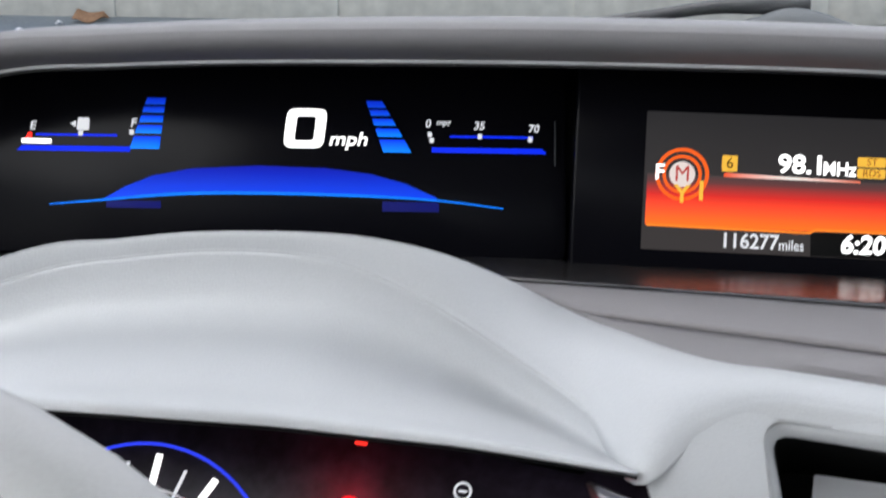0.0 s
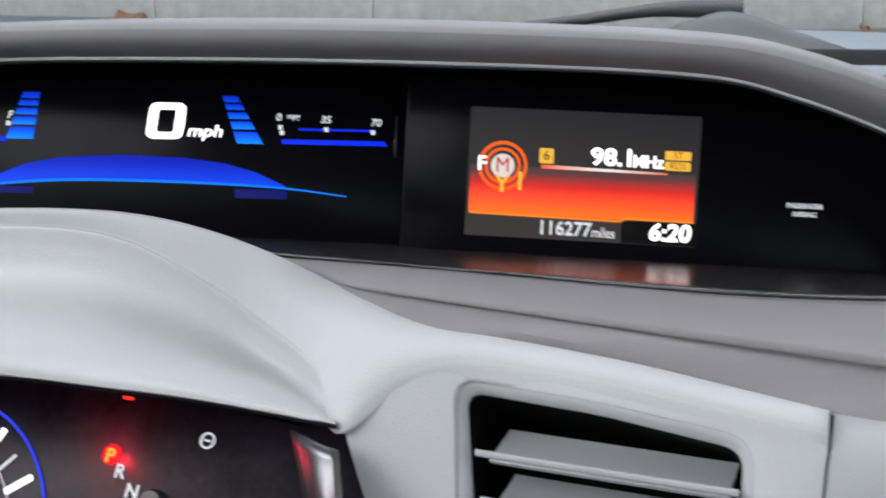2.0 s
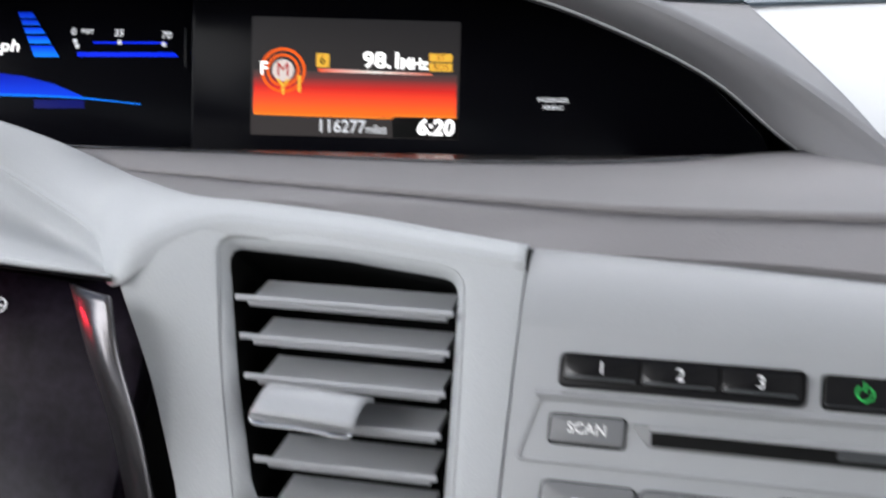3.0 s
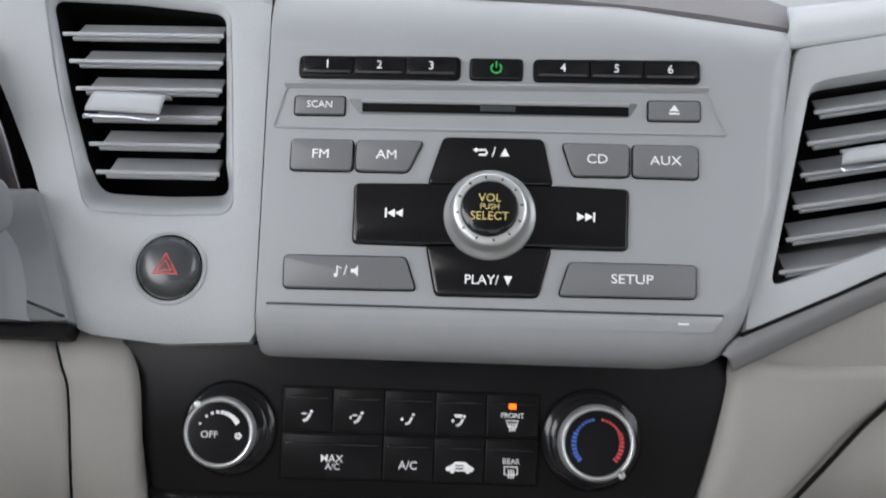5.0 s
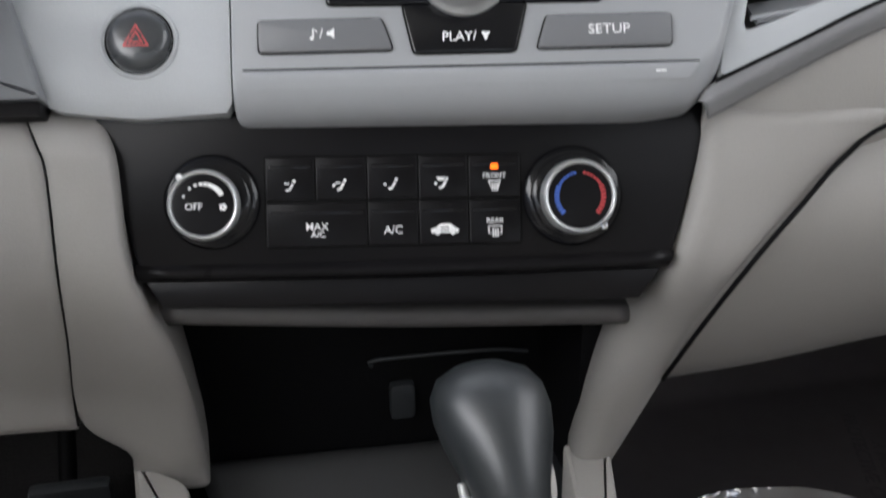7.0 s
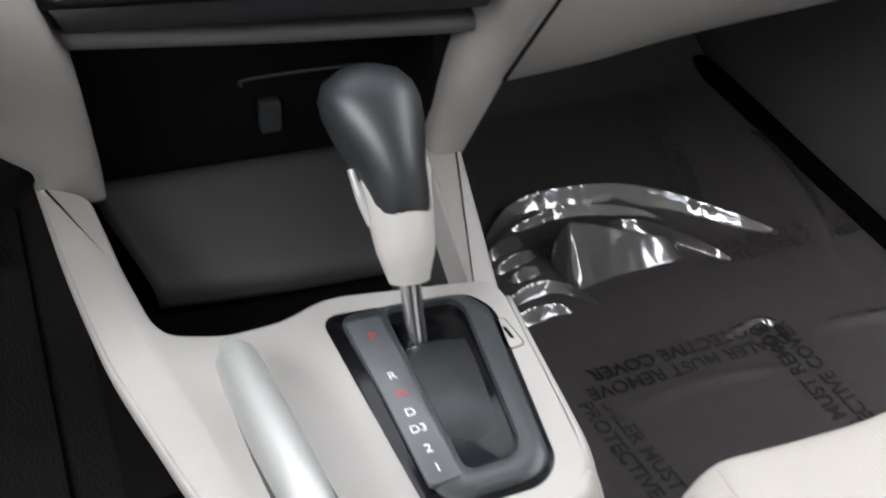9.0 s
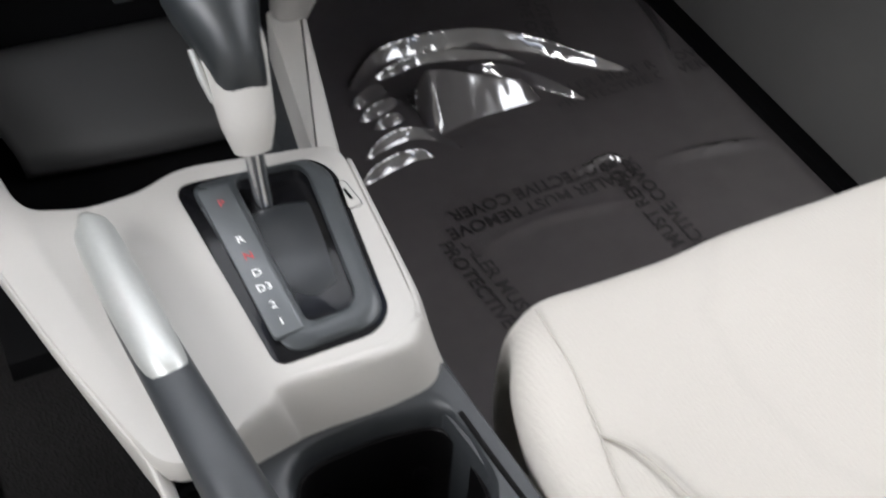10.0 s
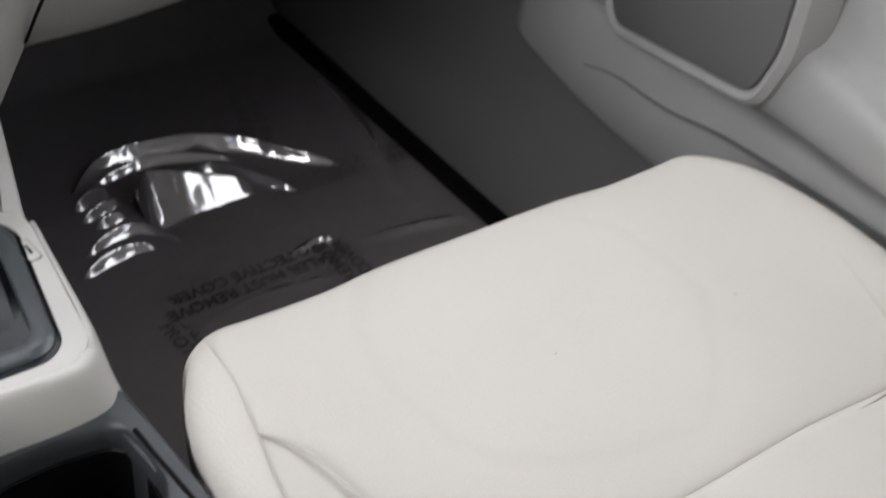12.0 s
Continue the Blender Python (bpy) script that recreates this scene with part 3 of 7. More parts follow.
ribbon.append([V(p) + V((0, 0.012 if i < 7 else 0.007, -0.026 if i < 7 else -0.009)) for i, p in enumerate(outer)])
skin(part("hood_ribbon", loft(ribbon, 96, 40), GRAY, dash, "light gray band that sweeps from the gauge hood to the vent"), 0.001, 0)

# driver side fascia round the left vent
fas = thing("driver_fascia", "light gray dashboard panel around the air vent", "dash panel", RAD)
hole = [(-210.8, 103.2), (-168, 101.6), (-126.8, 97.2), (-123.8, 55), (-121.3, 11.5), (-150, 10.5), (-182.5, 11.5), (-198, 57)]
rim = [(-213.2, 105.6), (-168, 104.2), (-124.4, 100), (-120.5, 55), (-116.5, -0.5), (-150, -1.8), (-184.5, -0.5), (-202, 57)]
edge = [(-242, 86), (-229, 99), (-213, 108.5), (-190, 109.5), (-165, 108.5), (-135, 105.5), (-104.6, 103), (-104.6, 50), (-103.6, -58), (-145, -60), (-183, -56), (-211, 20)]


def rounded_ring(pts, r, n=96):
    """The outline with round corners, resampled to n even points."""
    q = rounded(pts, r, 6)
    q = q + [q[0]]
    s = np.concatenate([[0], np.cumsum([(b - a).length for a, b in zip(q, q[1:])])])
    t = np.linspace(0, s[-1], n, endpoint=False)
    return [Vector((float(np.interp(a, s, [p.x for p in q])), float(np.interp(a, s, [p.y for p in q])))) for a in t]


def opened_panel(outer_pts, hole_pts, r_out, r_in, lips, n=96):
    """A panel with an opening: rings from deep inside the opening out over the lip to the panel's edge. lips: (share towards edge, z)."""
    a = rounded_ring(hole_pts, r_in, n)
    ca = sum(a, Vector((0, 0))) / n
    dense = rounded_ring(outer_pts, r_out, n * 8)
    ang = [math.atan2(p.y - ca.y, p.x - ca.x) for p in dense]
    match = []
    for p in a:
        g = math.atan2(p.y - ca.y, p.x - ca.x)
        j = min(range(len(dense)), key=lambda i: abs((ang[i] - g + math.pi) % (2 * math.pi) - math.pi))
        match.append(dense[j])
    rows = []
    for share, z in lips:
        rows.append([Vector((p.x + (q.x - p.x) * share, p.y + (q.y - p.y) * share, z(p + (q - p) * share) if callable(z) else z)) for p, q in zip(a, match)])
    return grid_bm(rows, True)


def fas_z(p):
    x, y = p.x * 1000, p.y * 1000
    tip = min(1.0, max(0.0, (-x - 196) / 46)) * min(1.0, max(0.0, (y - 40) / 46))
    return 0.001 * (-4 - 0.022 * max(0, -43 - y) ** 2 + 11 * tip * tip * (3 - 2 * tip))


H = [V((p[0] * 0.001, p[1] * 0.001)) for p in rim]
HI = [V((p[0] * 0.001, p[1] * 0.001)) for p in hole]
G = [V((p[0] * 0.001, p[1] * 0.001)) for p in edge]
part("panel", opened_panel(G, H, 0.002, 0.008, [(0, -0.045), (0.0, -0.0052), (0.03, lambda p: fas_z(p) - 0.0003), (0.12, fas_z), (0.3, fas_z), (0.5, fas_z), (0.7, fas_z),
                                                 (0.85, fas_z), (0.95, fas_z), (1.0, fas_z), (1.0, -0.045)], 140), GRAY, fas)


def scoop(shallow, deep):
    """The lip's depth: shallow round the opening, deep along its foot."""
    return lambda p: shallow + (deep - shallow) * min(1.0, max(0.0, (0.024 - p.y) / 0.013))


part("vent_frame", opened_panel(H, HI, 0.008, 0.006, [(0, scoop(-0.0095, -0.0215)), (0, scoop(-0.0082, -0.0200)), (0.09, scoop(-0.0074, -0.0188)), (0.52, scoop(-0.0056, -0.0118)), (0.87, scoop(-0.0046, -0.0052)), (1.0, -0.0045), (1.0, -0.012)], 140), GRAY, fas, "chamfered frame of the vent")
part("vent_well", opened_panel([p * 1.004 for p in HI], HI, 0.006, 0.006, [(0, -0.062), (0, scoop(-0.0092, -0.0210)), (1.0, scoop(-0.0092, -0.0210)), (1.0, -0.062)], 140), BLACKPRINT, fas, "black inner wall of the vent")


def vent(name, label, m, left, right, top_v, bot_v, n, tab, slope=0.0):
    """A louvred air vent: left and right give the side of the opening at top and bottom."""
    th = thing(name, label, "air vent", m, "dashboard vents")
    for i in range(n):
        s = (i + 0.55) / n
        v = top_v + (bot_v - top_v) * s
        x0, x1 = left[0] + (left[1] - left[0]) * s + 3.0, right[0] + (right[1] - right[0]) * s - 2.0
        dv = slope * (x1 - x0)
        prof = [(-7.0, -4.0), (-5.4, -4.9), (-5.6, -5.9), (-7.2, -6.3), (-14, -0.4), (-21, 5.8), (-20.6, 7.2), (-14, 1.5)]
        rows = []
        for x, e in ((x0 + 2.2, 0), (x1 - 2.2, dv)):
            rows.append([V((x, v + e + b, w)) * 0.001 for w, b in prof])
        bm = bmesh.new()
        ra = [bm.verts.new(p) for p in rows[0]]
        rb = [bm.verts.new(p) for p in rows[1]]
        for j in range(len(prof)):
            q = (j + 1) % len(prof)
            bm.faces.new((ra[j], rb[j], rb[q], ra[q]))
        bm.faces.new(ra[::-1])
        bm.faces.new(rb)
        sl = part("slat", bm, SLAT, th)
        part("hinge_pin", tube([V((x0 - 1.5, v - 4.5, -3)) * 0.001, V((x1 + 0.5, v + dv - 4.5, -3)) * 0.001], 0.0011, 8), SLAT, sl)
    part("duct", block((min(left) - 6) * 0.001, (bot_v - 8) * 0.001, -0.085, (max(right) + 6) * 0.001, (top_v + 8) * 0.001, -0.0600), BLACKPRINT, th, "black duct behind the slats")
    a, b, c, d, e = tab
    t = part("slider_tab", loft([mm([(a + 4, c, -6), ((a + b) / 2, c + 0.3 + e / 2, -6), (b - 1, c + e, -6)]), mm([(a + 2, c - 3, 5), ((a + b) / 2, c - 2.6 + e / 2, 5), (b - 1, c - 3 + e, 5)]),
                                 mm([(a, d + 2, 10), ((a + b) / 2, d + 2 + e / 2, 10.4), (b - 2, d + 2 + e, 10)])], 14, 10), SLAT, th, "gray slider tab of the vent")
    skin(t, 0.0016, 0)
    part("chrome_edge", tube(mm([(a, d + 0.2, 9.4), (a + 3, d - 1.0, 10.6), ((a + b) / 2, d - 0.6 + e / 2, 11), (b - 5, d - 1 + e, 10.6), (b - 2, d + 0.4 + e, 9.4)]), 0.0006, 8, 26), CHROME, t, "bright chrome edge")
    return th


vent("air_vent", "louvred gray air vent with a chrome-edged slider tab", RAD, (-206, -180), (-125, -122), 96, 16, 6, (-184, -148, 55.5, 41, -1.5))

# hazard switch
hz = thing("hazard_button", "round dark hazard button with a red triangle", "button", RAD @ Matrix.Translation((-0.1436, -0.0262, -0.004)))
part("bezel", lathe([(0.0172, -0.006), (0.0172, 0.0006), (0.0164, 0.0012), (0.0152, 0.0008), (0.0146, -0.004)]), GRAY, hz)
part("well", lathe([(0.0156, -0.006), (0.0156, 0.0003), (0.0142, 0.0001), (0.0140, -0.004)]), DARK, hz)
cap = part("cap", lathe([(0.0139, -0.004), (0.0139, 0.0026), (0.0130, 0.0044), (0.0110, 0.0058), (0.0085, 0.0066), (0.005, 0.0071), (0.0004, 0.0073)]), material("hazard_cap_plastic", (0.040, 0.043, 0.046), 0.27, vary=0.06, grain=900, bump=0.05, spec=0.6), hz)


def triangle(r, w, z, x=0.0, y=0.0):
    o = [V((x + r * math.cos(radians(90 + 120 * i)), y + r * math.sin(radians(90 + 120 * i)))) for i in range(3)]
    i_ = [V((x + (r - 2 * w) * math.cos(radians(90 + 120 * i)), y + (r - 2 * w) * math.sin(radians(90 + 120 * i)))) for i in range(3)]
    return hollow(o, i_, z - 0.0003, z, 0.0001)


part("red_triangle", triangle(0.0068, 0.0008, 0.0072, 0, -0.0008), RED, cap)
part("red_triangle", triangle(0.0038, 0.0007, 0.0075, 0, -0.0008), RED, cap)

# ---- radio ----
radio = thing("car_radio", "gray car radio panel with preset buttons and a volume knob", "radio", RAD)
face = [(-103.3, 82), (-40, 81), (60, 79), (126, 73), (121, 5), (112, -32), (98, -44), (80, -46), (-60, -46.5), (-102.4, -46.5)]
rim_ = [(-104.2, 113), (-40, 111), (60, 107), (141, 95), (129, 5), (114, -46), (103, -60), (80, -63), (-60, -63), (-103.2, -63)]


def radio_body():
    f = rounded([V(q) * 0.001 for q in face], [0.0006] + [0.004] * 9, 6)
    e = rounded([V(q) * 0.001 for q in rim_], [0.0006] + [0.006] * 9, 6)
    rows = []
    for share, z in ((0, 0.0), (0.15, -0.0004), (0.3, -0.0013), (0.45, -0.0027), (0.6, -0.0047), (0.75, -0.0074), (0.88, -0.0108), (1.0, -0.016), (1.0, -0.045)):
        rows.append([Vector((p.x + (q.x - p.x) * share, p.y + (q.y - p.y) * share, z)) for p, q in zip(f, e)])
    bm = grid_bm(rows, True)
    bm.verts.ensure_lookup_table()
    bm.faces.new([bm.verts[i] for i in range(len(f))][::-1])
    bmesh.ops.recalc_face_normals(bm, faces=bm.faces)
    return bm


part("panel", radio_body(), RADIO, radio)


def button(name, pts, r, z1, mat, parent, label="", z0=-0.001, gap=0.0007):
    o = rounded([V(p) * 0.001 for p in (V(q) for q in pts)], r * 0.001, 4)
    well = part(name + "_gap", plate(inset(ccw(o), -gap), -0.002, 0.0002, 0.0001), BLACKPRINT, parent)
    return part(name, plate(o, z0, z1 * 0.001, 0.0009), mat, parent, label)


# preset strip
for x0, x1, labels in ((-89.3, -14.8, "123"), (18.2, 94, "456")):
    hous = part("preset_housing", plate(rounded([V(p) * 0.001 for p in (V((x0, 63)), V((x1, 63.2)), V((x1, 74.6)), V((x0, 74)))], 0.003), -0.001, 0.0016, 0.0008), SATIN, radio, "black preset button housing")
    w = (x1 - x0 - 3) / 3
    for i, ch in enumerate(labels):
        a = x0 + 1.5 + w * i
        b = button("preset_button", [(a + 0.2, 65.0), (a + w - 0.2, 65.0), (a + w - 0.2, 73.2), (a + 0.2, 73.2)], 0.8, 2.8, GLOSS, hous, z0=0.0005)
        words("numeral", ch, 0.0056, GREYPRINT, b, (a + w / 2) * 0.001, 0.0692, 0.00295, bold=0.002)
        part("highlight_ledge", block((a + 1.5) * 0.001, 0.0655, 0.0027, (a + w - 1.5) * 0.001, 0.0664, 0.0031, 0.0001), CHAR, b)
pw = button("power_button", [(-10.2, 64), (13, 64), (13, 73.6), (-10.2, 73.6)], 1.5, 2.0, GLOSS, radio)
arc = [V((1.4 + 2.3 * math.cos(radians(a)), 68.9 + 2.3 * math.sin(radians(a)), 2.15)) * 0.001 for a in range(125, 416, 10)]
part("power_ring", tube(arc, 0.00035, 6), LIT_GREEN, pw, "lit green power ring")
part("power_mark", block(0.0011, 0.0693, 0.002, 0.0017, 0.0722, 0.0023), LIT_GREEN, pw)
# stepped recess round the slot
step = [(-95, 59.6), (97.4, 60.6), (107, 39.0), (-100.5, 39.0)]
so = rounded([V(p) * 0.001 for p in (V(q) for q in step)], 0.003, 5)
part("slot_surround", hollow(so, inset(ccw(so), 0.0012), -0.001, 0.0009, 0.0004), RADIO, radio)
part("upper_ledge", loft([mm([(-96, 61.5, 0.2), (0, 62, 0.2), (98, 62.5, 0.2)]), mm([(-95.5, 60, 2.6), (0, 60.5, 2.6), (97.6, 61, 2.6)]), mm([(-94.5, 58.2, 0.1), (0, 58.7, 0.1), (96.6, 59.2, 0.1)])], 20, 9), RADIO, radio)
sb = [(-66, 53.6), (66, 53.8), (61.5, 47.0), (-60, 46.6)]
part("slot_recess", plate(rounded([V(p) * 0.001 for p in (V(q) for q in sb)], 0.0012), -0.001, 0.0006, 0.0003), BUTTON, radio)
part("disc_slot", plate(rounded(box2(-0.0593, 0.0474, 0.0617, 0.0518), 0.0008), -0.001, 0.0010, 0.0002), BLACKPRINT, radio, "dark disc slot")
part("slot_lip", tube(mm([(-60, 52.4, 0.8), (0, 52.6, 0.8), (62, 52.8, 0.8)]), 0.0010, 8, 12), RADIO, radio)
part("slot_flap", block(-0.0055, 0.0486, 0.0006, 0.0105, 0.0518, 0.0016, 0.0003), CHAR, radio)
b = button("scan_button", [(-90, 45.7), (-67.4, 45.8), (-67.4, 54.3), (-90, 54.2)], 1.2, 1.8, BUTTON, radio)
words("lettering", "SCAN", 0.0046, WHITE, b, -0.0787, 0.0502, 0.00192, bold=0.002)
b = button("eject_button", [(70.6, 45.8), (93.5, 46.0), (93.5, 55.0), (70.6, 54.8)], 1.2, 1.8, BUTTON, radio)
part("eject_mark", plate([V((0.0797, 0.0500)), V((0.0843, 0.0500)), V((0.0820, 0.0530))], 0.0016, 0.0020, 0.0001), WHITE, b)
part("eject_bar", block(0.0797, 0.0484, 0.0016, 0.0843, 0.0492, 0.0020), WHITE, b)
for nm, pts, word, wx, wy in (("fm_button", [(-90.6, 19.4), (-62.6, 19.4), (-62.6, 33.6), (-90.4, 33.6)], "FM", -77, 26.6),
                              ("am_button", [(-60.8, 19.4), (-37.5, 19.4), (-31.0, 33.7), (-60.8, 33.6)], "AM", -47, 26.8),
                              ("cd_button", [(37, 19.0), (61.6, 19.2), (61.6, 33.8), (32, 34.0)], "CD", 47.5, 26.6),
                              ("aux_button", [(63.6, 19.2), (92.3, 18.8), (92.3, 33.8), (63.6, 33.8)], "AUX", 78, 26.4),
                              ("setup_button", [(31.2, -35.4), (90.7, -35.2), (90.9, -20.8), (35.8, -20.6)], "SETUP", 63, -27.8),
                              ("tone_button", [(-90.6, -34.6), (-32.2, -34.4), (-37, -20.0), (-90.8, -20.1)], "", -63, -27)):
    b = button(nm, pts, 2.2, 2.6, BUTTON, radio)
    if word:
        words("lettering", word, 0.0060, WHITE, b, wx * 0.001, wy * 0.001, 0.00272, bold=0.0, wide=1.12)
    else:
        part("note_mark", tube(mm([(-66.8, -28.6, 2.7), (-66.8, -24.6, 2.7), (-65.2, -25.8, 2.7)]), 0.0004, 6), WHITE, b)
        part("note_head", plate(circle(-0.0674, -0.0288, 0.0009, 12), 0.0024, 0.0029, 0.0001), WHITE, b)
        words("slash", "/", 0.0062, WHITE, b, -0.0632, -0.0268, 0.00272)
        part("speaker_mark", plate([V(p) * 0.001 for p in (V((-60.8, -27.6)), V((-59.4, -27.6)), V((-57.6, -29.2)), V((-57.6, -24.4)), V((-59.4, -25.9)), V((-60.8, -25.9)))], 0.0024, 0.0029, 0.0001), WHITE, b)
# cross-shaped pad round the knob
for nm, pts, r in (("back_pad", [(-27.8, 14.2), (27.4, 14.4), (22.9, 35.6), (-21.2, 35.6)], 2.2), ("play_pad", [(-23, -36.3), (21.6, -36.2), (27.2, -14.3), (-27.6, -14.4)], 2.2),
                   ("rewind_pad", [(-60.6, -13.5), (-27.8, -14.0), (0, -14.0), (0, 13.8), (-27.8, 13.8), (-60.6, 13.4)], 2.2), ("forward_pad", [(0, -14.0), (27.4, -14.0), (60.6, -14.2), (61.2, 13.0), (27.4, 13.9), (0, 13.8)], 2.2)):
    z = 2.4 if "w" in nm else 1.9
    b = button(nm, pts, r, z, GLOSS, radio)
    zz = (z + 0.12) * 0.001
    if nm == "play_pad":
        words("lettering", "PLAY/", 0.0060, WHITE, b, -0.0030, -0.0294, zz, bold=0.003)
        part("down_mark", plate([V((0.0068, -0.0274)), V((0.0106, -0.0274)), V((0.0087, -0.0316))], 0.001, zz + 0.0002, 0.0001), WHITE, b)
    elif nm == "back_pad":
        words("slash", "/", 0.0062, WHITE, b, 0.0012, 0.0290, zz, bold=0.012)
        part("up_mark", plate([V((0.0040, 0.0272)), V((0.0082, 0.0272)), V((0.0061, 0.0312))], 0.001, zz + 0.0002, 0.0001), WHITE, b)
        part("return_mark", tube(mm([(-6.6, 30.0, z + 0.2), (-2.6, 30.0, z + 0.2), (-1.9, 28.9, z + 0.2), (-2.6, 27.8, z + 0.2), (-5.6, 27.8, z + 0.2)]), 0.00055, 6), WHITE, b)
        part("return_head", plate([V((-0.0084, 0.0300)), V((-0.0064, 0.0287)), V((-0.0064, 0.0313))], 0.001, zz + 0.0002, 0.0001), WHITE, b)
    else:
        s = -1 if nm == "rewind_pad" else 1
        for dx in (-2.6, 1.0):
            part("skip_mark", plate([V(((41.3 + dx) * s, 2.0)) * 0.001, V(((44.8 + dx) * s, 0.0)) * 0.001, V(((41.3 + dx) * s, -2.0)) * 0.001], 0.001, zz + 0.0002, 0.0001), WHITE, b)
        part("skip_bar", block(min(45.9 * s, 46.7 * s) * 0.001, -0.0022, 0.001, max(45.9 * s, 46.7 * s) * 0.001, 0.0022, zz + 0.0002), WHITE, b)
knob = part("volume_knob", lathe([(0.0205, 0.0), (0.0205, 0.0030), (0.0198, 0.0042), (0.0185, 0.0052), (0.0172, 0.0085), (0.0166, 0.0125), (0.0160, 0.0140), (0.0150, 0.0146), (0.0128, 0.0146), (0.0124, 0.0140)], seg=64), SILK, radio, "satin silver volume knob")
lens = part("knob_cap", lathe([(0.0125, 0.013), (0.0124, 0.0142), (0.0118, 0.0147), (0.006, 0.0149), (0.0004, 0.0150)]), GLOSS, knob, "glossy dark knob cap")
for i in range(12):
    a = radians(30 * i + 8)
    part("grip_tick", block(-0.0001, -0.0004, 0, 0.0012, 0.0004, 0.0004), CHAR, knob, m=Matrix.Translation((0.0136 * math.cos(a), 0.0136 * math.sin(a), 0.0144)) @ Matrix.Rotation(a, 4, "Z"))
for tx, ty, sz in (("VOL", 0.0046, 0.0052), ("PUSH", 0.0008, 0.0036), ("SELECT", -0.0034, 0.0052)):
    words("lettering", tx, sz, GOLD, lens, 0, ty, 0.0150, bold=0.003)
part("lower_groove", tube(mm([(-98, -41.6, 0.0), (0, -42.0, 0.0), (103, -42.3, 0.0)]), 0.0005, 6, 20), CHAR, radio)
part("lower_ledge", loft([mm([(-98, -42.2, 0.1), (0, -42.6, 0.1), (102, -42.9, 0.1)]), mm([(-98, -44.2, 1.3), (0, -44.4, 1.3), (102, -44.6, 1.3)]), mm([(-98, -50, -0.1), (0, -50, -0.1), (98, -50, -0.1)])], 16, 8), RADIO, radio)
part("small_mark", block(0.0832, -0.0470, 0.0005, 0.0878, -0.0462, 0.0012), GREYPRINT, radio)

# ---- upper displays ----
meter = thing("meter_display", "black glossy speed display with lit blue bars", "display", MT)
part("lens", plate(rounded(box2(-0.215, -0.046, 0.1115, 0.050), 0.004), -0.03, -0.0015, 0.001), LENS, meter)
part("end_post", block(0.1060, -0.004, -0.002, 0.1066, 0.016, 0.0002, 0.0001), CHAR, meter)
shear = lambda pts: [V((p.x + 0.10 * (p.y - 0.0112), p.y)) for p in pts]
part("speed_digit", hollow(shear(rounded(box2(-0.0138, 0.0024, 0.0040, 0.0200), 0.004)), shear(rounded(box2(-0.0092, 0.0056, -0.0006, 0.0168), 0.0015)), -0.002, -0.0004, 0.0002), LIT_WHITE, meter)
words("unit", "mph", 0.0085, LIT_WHITE, meter, 0.0142, 0.0062, 0.0, lean=0.2, bold=0.01, wide=1.15)
SPLIT = ((21.0, 24.0), (17.4, 20.0), (13.0, 16.0), (8.0, 11.6), (1.0, 6.6))
SHADES = (0.35, 0.5, 0.75, 1.0, 1.0)
for side in (-1, 1):
    for (v0, v1), s in zip(SPLIT, SHADES):
        f0, f1 = (24 - v0) / 23.0, (24 - v1) / 23.0
        if side > 0:
            q = [(21.8 + 8.2 * f0, v0), (29 + 13.4 * f0, v0), (29 + 13.4 * f1, v1), (21.8 + 8.2 * f1, v1)]
        else:
            q = [(-75.6 - 7.0 * f0, v0), (-67.4 - 2.2 * f0, v0), (-67.4 - 2.2 * f1, v1), (-75.6 - 7.0 * f1, v1)]
        m = glow_ramp("lit_bar", [(0, (0.0, 0.22 * s, 1.0)), (1, (0.0, 0.03, 0.85))], 1, v0 * 0.001, v1 * 0.001, 0.5 + 1.1 * s)
        part("bar_segment", plate([V(p) * 0.001 for p in (V(a) for a in q)], -0.002, -0.0010, 0.0001), m, meter)
ARCH = glow_ramp("lit_blue_arch", [(0, (0.0, 0.065, 1.0)), (1, (0.0, 0.005, 0.46))], 1, -0.021, -0.006, 1.25)
a_top = [(-94, -22), (-84, -16), (-72, -11), (-55, -7.6), (-25, -5.8), (5, -6.6), (25, -9.0), (40, -13), (54, -19.2)]
a_bot = [(54.2, -20.6), (20, -19.0), (-25, -18.2), (-60, -19.2), (-94, -22.6)]
part("blue_arch", plate([V(p) * 0.001 for p in (V(a) for a in (a_top + a_bot)[::-1])], -0.002, -0.0012, 0.0001), ARCH, meter)
part("arch_line", tube(mm([(-117, -24.4, -1), (-94, -22.2, -1), (-60, -19.0, -1), (-24, -18.2, -1), (20, -18.8, -1), (54, -20.4, -1), (83.5, -23.6, -1)]), [0.0003, 0.0007, 0.0006, 0.0003], 6, 40), glow("lit_azure", (0.0, 0.2, 1.0), 1.4), meter)
for x0, x1, y0, y1 in ((-92, -68, -25.5, -22.4), (30, 55, -25.5, -21.2)):
    part("arch_foot", plate(box2(x0 * 0.001, y0 * 0.001, x1 * 0.001, y1 * 0.001), -0.002, -0.0013, 0.0001), glow("lit_dim_blue", (0.0, 0.01, 0.5), 0.35), meter)
